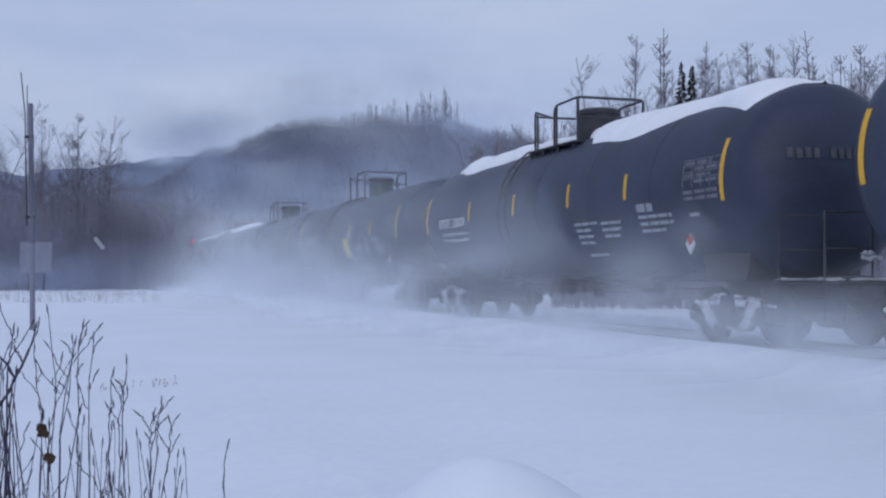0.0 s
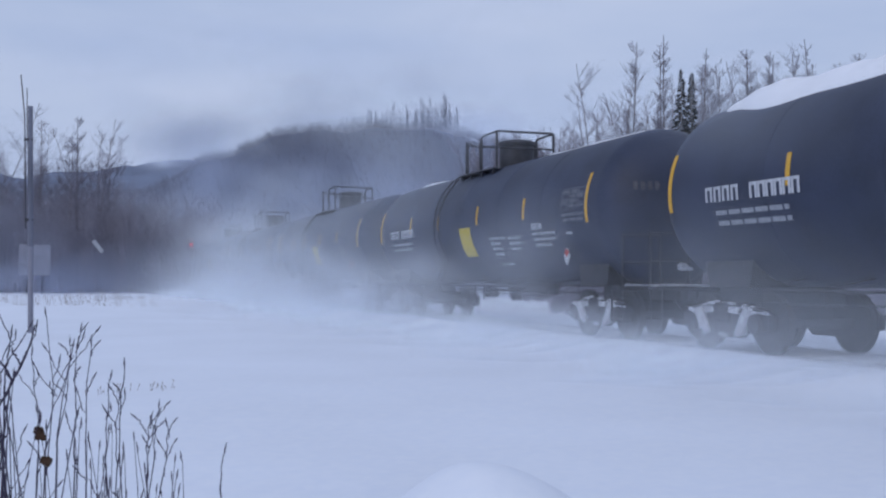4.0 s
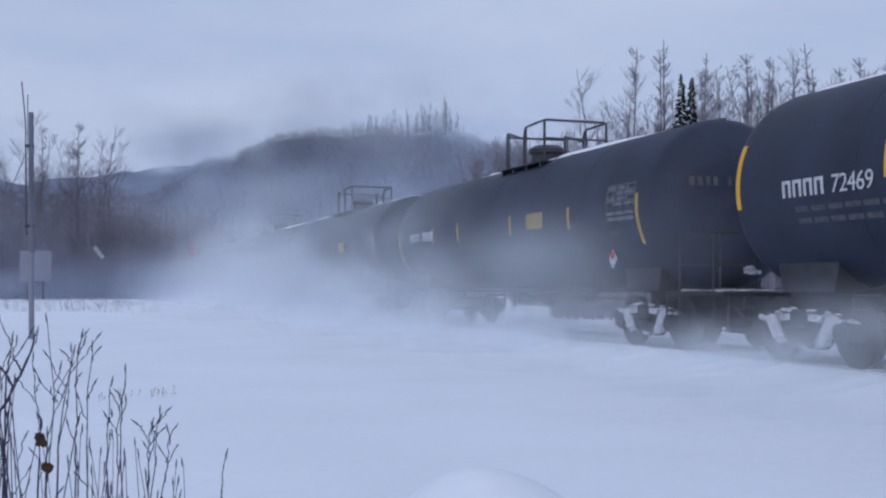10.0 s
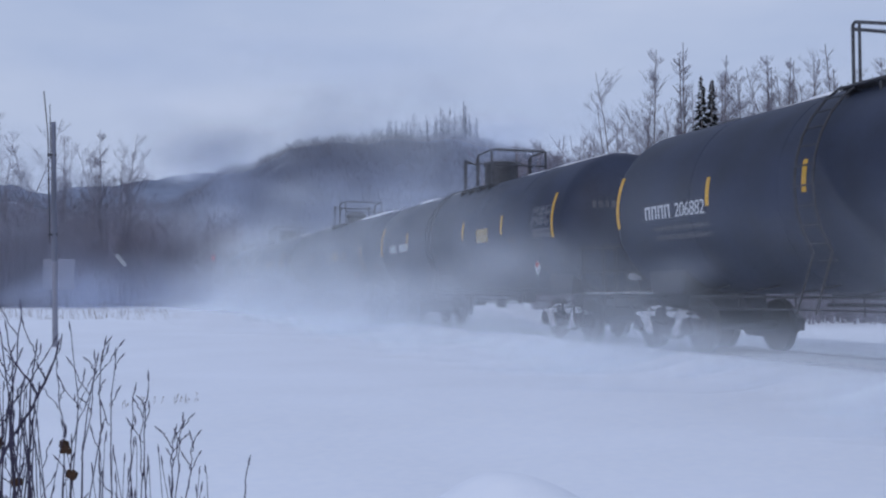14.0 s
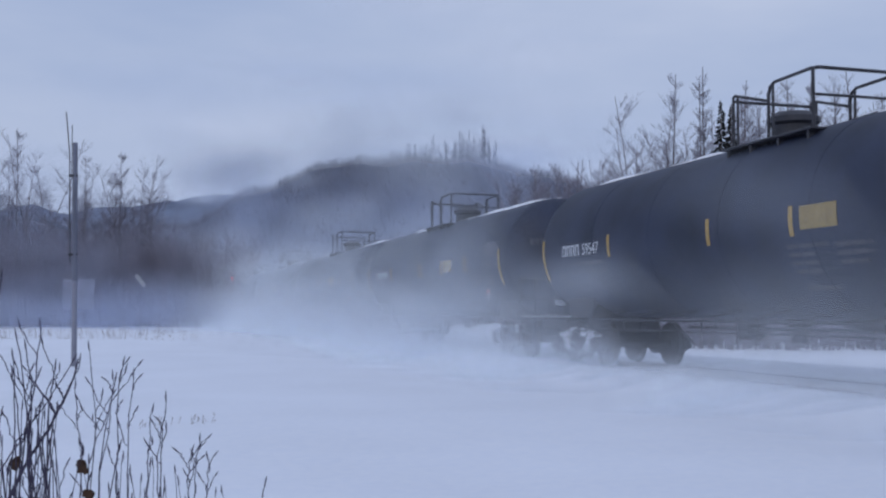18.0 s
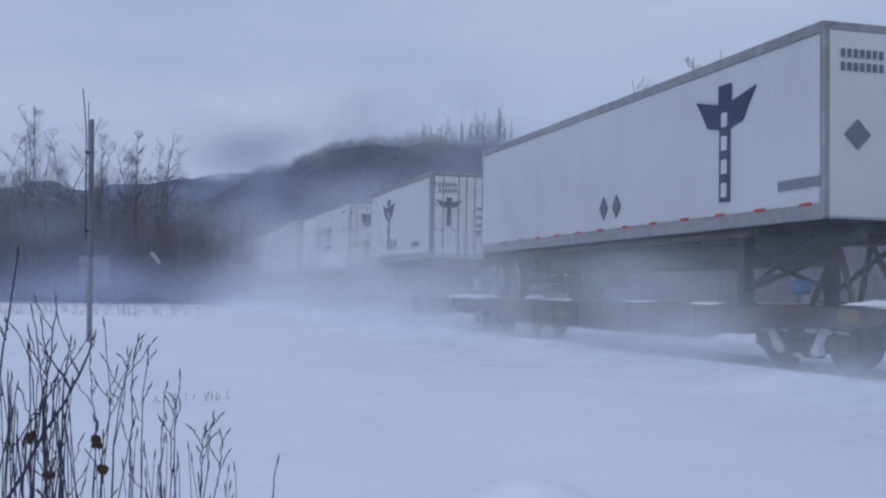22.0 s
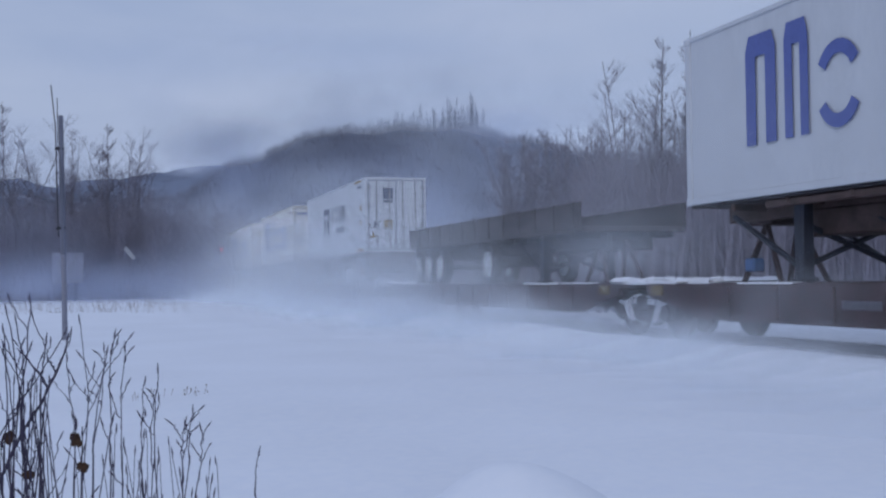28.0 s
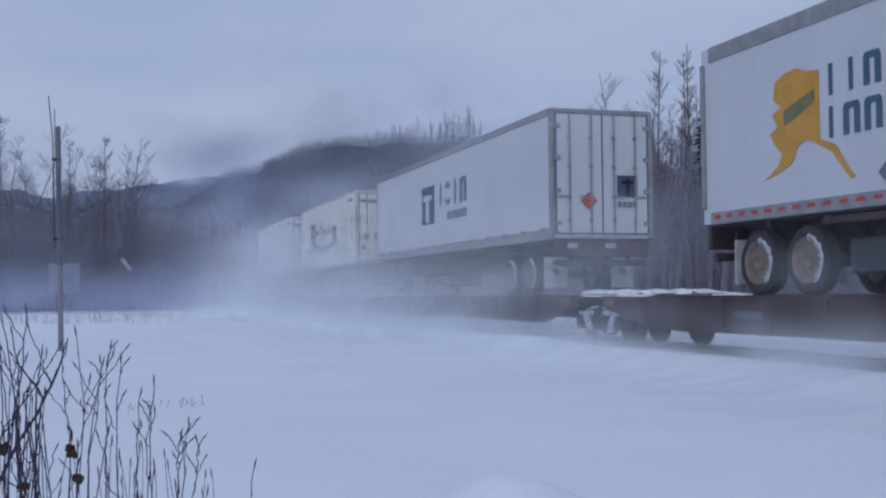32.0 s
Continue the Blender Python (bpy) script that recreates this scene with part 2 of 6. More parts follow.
# ---- mesh code ----
class Build:
    """Collects simple solids into one mesh."""

    def __init__(self):
        self.v, self.f = [], []

    def add(self, verts, faces):
        k = len(self.v)
        self.v.extend(tuple(p) for p in verts)
        self.f.extend(tuple(i + k for i in q) for q in faces)
        return self

    def box(self, c, s, bev=0.0, rot=None):
        h = [q / 2 for q in s]
        bev = min(bev, min(h) * 0.9)
        verts, ids, faces = [], {}, []
        signs = [(i, j, k) for i in (-1, 1) for j in (-1, 1) for k in (-1, 1)]
        if bev <= 0:
            for q in signs:
                ids[q] = len(verts)
                verts.append([q[a] * h[a] for a in range(3)])
        for q in signs if bev > 0 else ():
            for a in range(3):
                ids[q, a] = len(verts)
                verts.append([q[e] * (h[e] - (0 if e == a else bev)) for e in range(3)])

        def put(base, pairs):
            q = list(base)
            for a, s2 in pairs:
                q[a] = s2
            return tuple(q)

        for a in range(3):
            b2, c2 = (a + 1) % 3, (a + 2) % 3
            for s1 in (-1, 1):
                loop = [put((0, 0, 0), ((a, s1), (b2, i), (c2, j))) for i, j in ((-1, -1), (1, -1), (1, 1), (-1, 1))]
                faces.append([ids[q] if bev <= 0 else ids[q, a] for q in loop])
            if bev > 0:
                for i in (-1, 1):
                    for j in (-1, 1):
                        p, q = put((0, 0, 0), ((a, -1), (b2, i), (c2, j))), put((0, 0, 0), ((a, 1), (b2, i), (c2, j)))
                        faces.append([ids[p, b2], ids[q, b2], ids[q, c2], ids[p, c2]])
        if bev > 0:
            for q in signs:
                faces.append([ids[q, 0], ids[q, 1], ids[q, 2]])
        mat = rot.to_3x3() if rot else Matrix.Identity(3)
        return self.add([Vector(c) + mat @ Vector(p) for p in verts], faces)

    def rod(self, a, b, r, r2=None, n=8, caps=True):
        a, b = Vector(a), Vector(b)
        r2 = r if r2 is None else r2
        d = (b - a).normalized()
        u = d.orthogonal().normalized()
        w = d.cross(u)
        ring = [(math.cos(2 * math.pi * i / n), math.sin(2 * math.pi * i / n)) for i in range(n)]
        verts = [a + (u * c + w * s) * r for c, s in ring] + [b + (u * c + w * s) * r2 for c, s in ring]
        faces = [(i, (i + 1) % n, n + (i + 1) % n, n + i) for i in range(n)]
        if caps:
            faces += [tuple(range(n)), tuple(range(n, 2 * n))]
        return self.add(verts, faces)

    def pipe(self, points, r, n=6):
        """One bent tube."""
        pts = [Vector(p) for p in points]
        way = [(b - a).normalized() for a, b in zip(pts, pts[1:])]
        u = way[0].orthogonal().normalized()
        verts, m = [], len(pts)
        for k, p in enumerate(pts):
            d = way[0] if k == 0 else way[-1] if k == m - 1 else (way[k - 1] + way[k]).normalized()
            u = (u - d * u.dot(d)).normalized()
            w = d.cross(u)
            verts += [p + (u * math.cos(2 * math.pi * i / n) + w * math.sin(2 * math.pi * i / n)) * r for i in range(n)]
        faces = [(k * n + i, k * n + (i + 1) % n, (k + 1) * n + (i + 1) % n, (k + 1) * n + i) for k in range(m - 1) for i in range(n)]
        faces += [tuple(range(n)), tuple(range((m - 1) * n, m * n))]
        return self.add(verts, faces)

    def lathe(self, profile, axis="y", n=32, centre=(0, 0, 0), ring=False):
        """profile: (along, radius) pairs."""
        verts, faces = [], []
        for along, rad in profile:
            for i in range(n):
                c, s = rad * math.cos(2 * math.pi * i / n), rad * math.sin(2 * math.pi * i / n)
                p = {"y": (c, along, s), "x": (along, c, s), "z": (c, s, along)}[axis]
                verts.append([p[k] + centre[k] for k in range(3)])
        for j in range(len(profile) - 1):
            for i in range(n):
                faces.append((j * n + i, j * n + (i + 1) % n, (j + 1) * n + (i + 1) % n, (j + 1) * n + i))
        if ring:
            j = (len(profile) - 1) * n
            faces += [(j + i, j + (i + 1) % n, (i + 1) % n, i) for i in range(n)]
        else:
            faces += [tuple(range(n)), tuple(range((len(profile) - 1) * n, len(profile) * n))]
        return self.add(verts, faces)

    def prism(self, outline, x0, x1):
        """An outline in y, z pushed from x0 to x1."""
        n = len(outline)
        verts = [(x0, y, z) for y, z in outline] + [(x1, y, z) for y, z in outline]
        faces = [tuple(range(n)), tuple(range(n, 2 * n))] + [(i, (i + 1) % n, n + (i + 1) % n, n + i) for i in range(n)]
        return self.add(verts, faces)

    def mesh(self, name, mat, smooth=False):
        me = bpy.data.meshes.new(name)
        me.from_pydata(self.v, [], self.f)
        bm = bmesh.new()
        bm.from_mesh(me)
        if len(bm.faces) < 60000:
            bmesh.ops.recalc_face_normals(bm, faces=bm.faces)
        bm.to_mesh(me)
        bm.free()
        me.materials.append(mat)
        if smooth:
            me.polygons.foreach_set("use_smooth", [True] * len(me.polygons))
            me.set_sharp_from_angle(angle=radians(40))
        return me


STORE = {}


def kept(key, make, mat, smooth=False):
    """The mesh under this key, made once."""
    if key not in STORE:
        STORE[key] = make().mesh(key if isinstance(key, str) else key[0], mat, smooth)
    return STORE[key]


def part(name, mesh, parent, label="", at=None):
    ob = new(name, mesh)
    ob.parent = parent
    if at is not None:
        ob.matrix_basis = at
    if label:
        ob["label"] = label
    return ob


def thing(name, label, category, at, group="", kind=""):
    ob = new(name)
    ob.empty_display_size = 0.3
    ob.matrix_basis = at
    return tagged(ob, label, category, group, kind)


RIDES = []


def rides(ob, place):
    """A thing that goes with the train, at this place along it."""
    RIDES.append((ob, place, SPEED))
    return ob


# ---- the ground ----
def smooth01(a, b, x):
    u = max(0.0, min(1.0, (x - a) / (b - a)))
    return u * u * (3 - 2 * u)


def ground_z(x, y):
    far = math.hypot(x, y)
    z = -0.12 - 0.25 * (1 - smooth01(3, 14, far))
    z += 0.03 * noise.noise((x * 0.22, y * 0.12, 3.0)) + 0.006 * noise.noise((x * 0.9, y * 0.5, 7.0))
    d = x - TRACK
    z += 0.3 * math.exp(-((d + 2.4) / 0.8) ** 2) * (0.9 + 0.25 * noise.noise((0, y * 0.3, 1.0)))
    z += 0.22 * math.exp(-((d - 2.7) / 0.8) ** 2)
    if abs(d) < 1.9:
        z = z * smooth01(1.3, 1.9, abs(d)) + (1 - smooth01(1.3, 1.9, abs(d))) * -0.015
    m = math.hypot((x - 1.6) / (0.5 if x < 1.6 else 0.72), (y - 4.3) / 0.75)
    z += 0.69 * math.exp(-abs(m) ** 2.0 * 0.8)
    # a low bank across the field, a dip behind it and the rise to the wood
    z += 0.3 * math.exp(-((y - 40.0 - 1.2 * noise.noise((x * 0.3, 0, 5.0))) / 3.5) ** 2) * (1 - smooth01(0.0, 4.5, x))
    z += 0.32 * math.exp(-((x - 4.6) / 2.6) ** 2 - ((y - 52.0) / 9.0) ** 2)
    z += 0.14 * smooth01(58, 80, y) * (1 - smooth01(4.0, 9.0, x))
    z += 0.02 * max(0.0, far - 140.0)
    return z


def build_ground():
    xs = [-1500, -900, -500, -300, -200, -140, -100, -70, -50, -38, -30, -24, -19, -15, -12, -9.5]
    xs += [-8 + 0.25 * i for i in range(0, 34)] + [0.5 + 0.06 * i for i in range(0, 46)] + [3.3 + 0.25 * i for i in range(0, 50)] + [16 + 1.0 * i for i in range(0, 14)] + [31, 34, 38, 44, 52, 65, 85, 120, 170, 240, 340, 500, 800, 1500]
    ys = [-300, -120, -60, -30, -15, -8, -4, -2, 0, 1, 2]
    ys += [2.5 + 0.06 * i for i in range(60)] + [6.1 + 0.17 * i for i in range(14)] + [8.6 + 0.4 * i for i in range(60)] + [33 + 1.0 * i for i in range(60)]
    ys += [95, 100, 110, 125, 145, 170, 200, 250, 320, 420, 600, 900, 1500]
    verts = [(x, y, ground_z(x, y)) for y in ys for x in xs]
    w = len(xs)
    b = Build().add(verts, [(j * w + i, j * w + i + 1, (j + 1) * w + i + 1, (j + 1) * w + i) for j in range(len(ys) - 1) for i in range(w - 1)])
    ob = new("ground", b.mesh("ground", SNOW, True))
    tagged(ob, "wind-smoothed snow field beside the railway line", "snow", kind="structure")


def build_rails():
    ob = thing("railway_track", "steel rails half buried in packed snow", "track", pose(TRACK, 0, 0), kind="structure")
    outline = [(-0.07, -0.17), (0.07, -0.17), (0.02, -0.14), (0.02, -0.04), (0.036, -0.03), (0.036, 0.0), (-0.036, 0.0), (-0.036, -0.03), (-0.02, -0.04), (-0.02, -0.14)]

    def rail():
        b, n = Build(), len(outline)
        verts = [(x, -40, z) for x, z in outline] + [(x, 420, z) for x, z in outline]
        return b.add(verts, [(i, (i + 1) % n, n + (i + 1) % n, n + i) for i in range(n)])

    for x in (-0.755, 0.755):
        part("rail", kept("rail", rail, RIME), ob, at=pose(x, 0, 0))


def lump(b, c, size, rng):
    """An uneven clot of snow."""
    verts, faces, n, m = [], [], 7, 4
    for j in range(m + 1):
        v = math.pi * j / m
        for i in range(n):
            a = 2 * math.pi * (i + 0.5 * j) / n
            r = rng.uniform(0.55, 1.2)
            verts.append((c[0] + size[0] / 2 * r * math.sin(v) * math.cos(a), c[1] + size[1] / 2 * r * math.sin(v) * math.sin(a), c[2] - size[2] / 2 * r * math.cos(v)))
    for j in range(m):
        for i in range(n):
            faces.append((j * n + i, j * n + (i + 1) % n, (j + 1) * n + (i + 1) % n, (j + 1) * n + i))
    return b.add(verts, faces)


# ---- rolling stock: shared gear ----
def wheel_mesh():
    return Build().lathe([(-0.07, 0.1), (-0.065, 0.3), (-0.07, 0.37), (-0.07, 0.46), (0.03, 0.455), (0.045, 0.485), (0.06, 0.48), (0.06, 0.38), (0.02, 0.33), (0.02, 0.16), (0.075, 0.12), (0.075, 0.05)], "x", 28)


def truck(parent, y, snowy=True):
    """A two-axle bogie."""
    def bolster():
        b = Build().box((0, 0, 0.62), (2.3, 0.42, 0.3), 0.05)
        b.rod((0, 0, 0.76), (0, 0, 0.98), 0.22, None, 14)
        for s in (-1, 1):
            b.rod((-1.1, 0.89 * s, 0.457), (1.1, 0.89 * s, 0.457), 0.08, None, 10)
        return b

    def side():
        o = [(-1.2, 0.36), (-1.22, 0.58), (-1.0, 0.68), (-0.52, 0.74), (0.52, 0.74), (1.0, 0.68), (1.22, 0.58), (1.2, 0.36), (0.98, 0.34), (0.72, 0.46), (0.42, 0.22), (-0.42, 0.22), (-0.72, 0.46), (-0.98, 0.34)]
        b = Build().prism(o, -0.07, 0.07)
        for s in (-1, 1):
            b.lathe([(-0.13, 0.05), (-0.13, 0.15), (0.1, 0.16), (0.1, 0.05)], "x", 12, (0, 0.89 * s, 0.457))
        return b

    def springs():
        b = Build()
        for k in (-0.22, 0, 0.22):
            b.lathe([(0.27, 0.03), (0.27, 0.085), (0.33, 0.07), (0.37, 0.085), (0.43, 0.07), (0.47, 0.085), (0.52, 0.07), (0.52, 0.03)], "z", 10, (0, k, 0))
        return b

    def rime():
        b = Build()
        rng = random.Random(5)
        for y0, y1, z0, z1, count in ((-1.15, -0.5, 0.6, 0.73, 5), (-0.5, 0.5, 0.76, 0.76, 6), (0.5, 1.15, 0.73, 0.6, 5), (-0.68, -0.4, 0.5, 0.24, 4), (0.4, 0.68, 0.24, 0.5, 3), (-0.3, 0.3, 0.26, 0.26, 4)):
            for k in range(count):
                u = rng.random()
                lump(b, (rng.uniform(-0.04, 0.06), y0 + (y1 - y0) * u, z0 + (z1 - z0) * u), (0.1, rng.uniform(0.12, 0.36), rng.uniform(0.04, 0.11)), rng)
        for s in (-1, 1):
            b.prism([(0.95 * s, 0.64), (0.6 * s, 0.7), (0.34 * s, 0.3), (0.52 * s, 0.26), (0.74 * s, 0.5)], -0.03, 0.03)
            b.prism([(0.52 * s, 0.7), (0.12 * s, 0.72), (0.16 * s, 0.62), (0.46 * s, 0.6)], -0.03, 0.02)
        return b

    t = part("truck", kept("truck_bolster", bolster, STEEL), parent, at=pose(0, y, 0))
    for x in (-1.0, 1.0):
        s = part("side_frame", kept("side_frame", side, STEEL), t, at=pose(x, 0, 0))
        part("spring_set", kept("spring_set", springs, STEEL), t, at=pose(x, 0, 0))
    if snowy:
        part("snow_crust", kept("truck_snow", rime, RIME), t, "white snow packed on the bogie frame", at=pose(-1.08, 0, 0))["kind"] = "stuff"
    for x in (-0.76, 0.76):
        for s in (-1, 1):
            part("wheel", kept("rail_wheel", wheel_mesh, WHEEL, True), t, at=pose(x, 0.89 * s, 0.457, 0, 0, 0 if x > 0 else 180))
    return t


def coupler_mesh():
    b = Build().box((0, 0.3, 0.86), (0.16, 0.75, 0.18), 0.03)
    b.box((0, 0.72, 0.86), (0.3, 0.22, 0.3), 0.05)
    b.rod((0.25, 0.2, 0.75), (0.3, 0.62, 0.5), 0.025)
    return b


# ---- tank cars ----
R, ZC, HALF = 1.53, 2.55, 7.6


def on_tank(b, y0, y1, z0, z1, lift=0.008, steps=10):
    """A patch wrapped on the tank's near side."""
    verts, faces = [], []
    for k in (0, 1):
        rad = R + lift - 0.006 * k
        for i in range(steps + 1):
            z = z0 + (z1 - z0) * i / steps
            d = max(-0.98, min(0.98, (z - ZC) / R))
            c = math.sqrt(1 - d * d)
            for y in (y0, y1):
                verts.append((-rad * c, y, ZC + rad * d))
    n = 2 * (steps + 1)
    for i in range(steps):
        q = (2 * i, 2 * i + 1, 2 * i + 3, 2 * i + 2)
        faces += [q, tuple(n + k for k in q)]
        faces += [(2 * i, 2 * i + 2, n + 2 * i + 2, n + 2 * i), (2 * i + 1, 2 * i + 3, n + 2 * i + 3, n + 2 * i + 1)]
    return b.add(verts, faces)


def tank_mesh():
    prof = []
    for k in range(9):
        a = math.pi / 2 * k / 8
        prof.append((-HALF - 0.74 * math.cos(a), max(0.02, R * math.sin(a))))
    for y in (-5.0, -2.5, 0.0, 2.5, 5.0):
        prof += [(y - 0.015, R), (y - 0.008, R + 0.006), (y + 0.008, R + 0.006), (y + 0.015, R)]
    for k in range(8, -1, -1):
        a = math.pi / 2 * k / 8
        prof.append((HALF + 0.74 * math.cos(a), max(0.02, R * math.sin(a))))
    return Build().lathe(prof, "y", 72, (0, 0, ZC))


def snow_cap_mesh(seed, heavy):
    """A ridge of snow along the crown of the tank."""
    rng = random.Random(seed)
    verts, faces, cols, rows = [], [], 60, 15
    for j in range(cols + 1):
        y = -HALF - 0.15 + (2 * HALF + 0.3) * j / cols
        w = (0.8 if heavy else 0.38) * (0.75 + 0.5 * noise.noise((y * 0.45, seed * 3.1, 0))) * (0.02 + 0.98 * smooth01(0, 0.5, HALF + 0.15 - abs(y)))
        if not heavy:
            w *= smooth01(-0.25, 0.15, noise.noise((y * 0.3, seed * 1.7, 4.0)))
        if abs(y) < 1.35:
            w *= 0.45
        thick = (0.3 if heavy else 0.08) * (0.8 + 0.5 * noise.noise((y * 0.7, seed, 9.0)))
        for i in range(rows):
            u = -1 + 2 * i / (rows - 1)
            a = u * w
            lift = thick * smooth01(0, 1.1, HALF + 0.15 - abs(y)) * max(0.0, 1 - abs(u) ** 3.0) * (0.9 + 0.25 * noise.noise((y * 1.6, u * 2, seed)))
            rad = R + lift - (0.02 if abs(u) > 0.97 else -0.004)
            verts.append((rad * math.sin(a), y, ZC + rad * math.cos(a)))
    for j in range(cols):
        for i in range(rows - 1):
            k = j * rows + i
            faces.append((k, k + 1, k + rows + 1, k + rows))
    return Build().add(verts, faces)


def glyph_on_tank(h, w):
    """One mark of a word: a plain arch of bars, in one piece, wrapped on the tank."""
    b, cols, rows = Build(), (0.0, -0.3 * w, -0.7 * w, -w), 5
    verts, faces = [], []
    for i in range(rows + 1):
        z = 2.335 + h * i / rows
        d = (z - ZC) / R
        c = math.sqrt(1 - d * d)
        for y in cols:
            verts.append((-(R + 0.009) * c, y, ZC + (R + 0.009) * d))
    for i in range(rows):
        for j in range(3):
            if j != 1 or i == rows - 1:
                k = i * 4 + j
                faces.append((k, k + 1, k + 5, k + 4))
    return b.add(verts, faces)


def lines_on_tank(b, y, z, widths, h=0.055, step=0.12):
    for k, w in enumerate(widths):
        x = y
        while x > y - w:
            e = min(0.3, x - (y - w))
            on_tank(b, x - e, x, z - k * step - h, z - k * step, 0.009, 2)
            x -= e + 0.05
    return b


Z0, Z1 = ZC + R - 0.08, ZC + R + 0.8


def rail_loop(s):
    x = 0.78 * s
    return Build().pipe([(x, 0.45, Z0 - 0.15), (x, 0.45, Z1 - 0.22), (x, 0.4, Z1 - 0.08), (x, 0.28, Z1 - 0.02), (x, -0.7, Z1), (x * 0.9, -0.82, Z1), (x * 0.7, -0.85, Z1 - 0.01)], 0.028)


def rail_gate(s):
    x = 0.78 * s
    return Build().pipe([(x, 1.52, Z0 - 0.2), (x, 1.52, Z1 - 0.06), (x, 1.46, Z1 - 0.03), (x, 0.45, Z1 - 0.3)], 0.026)


def safety_railing(car, shift):
    """Bent tubes round the top fittings, each a part of the railing."""
    at = pose(0, shift, 0)
    top = part("safety_railing", kept("rail_end", lambda: Build().pipe([(-0.55, -0.85, Z1 - 0.01), (0.55, -0.85, Z1 - 0.01)], 0.028), STEEL), car, at=at)
    part("end_rail", kept("rail_end_far", lambda: Build().pipe([(-0.78, 1.52, Z1 - 0.12), (0.78, 1.52, Z1 - 0.12)], 0.026), STEEL), top)
    part("low_rail", kept("rail_low", lambda: Build().pipe([(-0.78, -0.82, Z1 - 0.42), (0.78, -0.82, Z1 - 0.42)], 0.022), STEEL), top)
    for s in (-1, 1):
        x = 0.78 * s
        part("hand_loop", kept(("rail_loop", s), lambda: rail_loop(s), STEEL), top)
        part("gate_post", kept(("rail_gate", s), lambda: rail_gate(s), STEEL), top)
        part("post", kept(("rail_post", s), lambda: Build().pipe([(x, -0.76, Z0 - 0.15), (x, -0.76, Z1)], 0.03), STEEL), top)
        part("post", kept(("rail_post_b", s), lambda: Build().pipe([(x, 1.38, Z0 - 0.2), (x, 1.38, Z1 - 0.08)], 0.024), STEEL), top)
        part("post", kept(("rail_post_c", s), lambda: Build().pipe([(x, 0.32, Z0 - 0.2), (x, 0.32, Z1 - 0.03)], 0.024), STEEL), top)


def platform_mesh():
    b, z = Build(), ZC + R - 0.16
    for s in (-1, 1):
        b.box((0.72 * s, 0.35, z), (0.5, 2.6, 0.04), 0.01)
        for y in (-0.8, 0.0, 0.8, 1.5):
            b.box((0.72 * s, y, z - 0.14), (0.4, 0.06, 0.26), 0.01)
    return b


def stringer():
    pts = []
    for k in range(9):
        a = radians(-35 + 95 * k / 8)
        pts.append((-(R + 0.12) * math.cos(a), 0, ZC + (R + 0.12) * math.sin(a)))
    return Build().pipe([(-R - 0.1, 0, 0.75)] + pts, 0.02, 5)


def ladder(car):
    """Rungs that follow the tank's curve from the side rail to the crown."""
    top = part("ladder", kept("stringer", stringer, STEEL), car, at=pose(0, 1.9, 0))
    part("stringer", kept("stringer", None, STEEL), top, at=pose(0, -0.42, 0))
    for k in range(11):
        a = radians(-40 + 98 * k / 10)
        part("rung", kept("rung", lambda: Build().pipe([(0, -0.42, 0), (0, 0, 0)], 0.014, 5), STEEL), top, at=pose(-(R + 0.12) * math.cos(a), 0, ZC + (R + 0.12) * math.sin(a)))


def side_rails(car):
    for s in (-1, 1):
        top = part("side_handrail", kept("side_rail", lambda: Build().pipe([(0, -5.2, 0.98), (0, 5.2, 0.98)], 0.024, 6), STEEL), car, at=pose(1.42 * s, 0, 0))
        part("lower_rail", kept("lower_rail", lambda: Build().pipe([(0, -5.2, 0.8), (0, 5.2, 0.8)], 0.016, 6), STEEL), top)
        for k in range(8):
            part("bracket", kept(("rail_bracket", s), lambda: Build().pipe([(0, 0, 0.74), (0, 0, 1.02), (-0.78 * s, 0, 1.16)], 0.016, 5), STEEL), top, at=pose(0, -5.2 + 10.4 * k / 7, 0))


def sill_mesh():
    """The stub sill, body bolster and platform of one end."""
    b = Build().box((0, 7.0, 0.9), (0.45, 3.2, 0.36), 0.03)
    b.box((0, 6.75, 1.16), (2.0, 0.5, 0.3), 0.05)
    return b.box((0, 8.35, 0.98), (2.9, 0.36, 0.07), 0.015)


def car_end(car, s):
    sill = part("stub_sill", kept("sill", sill_mesh, STEEL), car, at=pose(0, 0, 0, 0, 0, 0 if s > 0 else 180))
    for x in (-1.4, 1.4):
        part("step", kept("step", lambda: Build().pipe([(0, 8.5, 0.96), (0, 8.5, 0.42), (0, 8.1, 0.42), (0, 8.1, 0.96)], 0.022, 5), STEEL), sill, at=pose(x, 0, 0))
        part("grab_iron", kept(("grab", x), lambda: Build().pipe([(x, 8.52, 0.98), (x, 8.52, 1.95), (x * 0.45, 8.52, 1.95), (x * 0.45, 8.52, 0.98)], 0.02, 5), STEEL), sill)
        part("grab_iron", kept(("grab_low", x), lambda: Build().pipe([(x, 8.52, 1.45), (x * 0.45, 8.52, 1.45)], 0.018, 5), STEEL), sill)
    part("saddle", kept("saddle", saddle_mesh, STEEL), sill)
    part("end_snow", kept("end_snow", end_snow_mesh, RIME), sill, "snow packed on the end platform")["kind"] = "stuff"


def saddle_mesh():
    return Build().prism([(6.05, 1.02), (5.85, 1.75), (7.4, 1.75), (7.2, 1.02)], -1.05, 1.05)


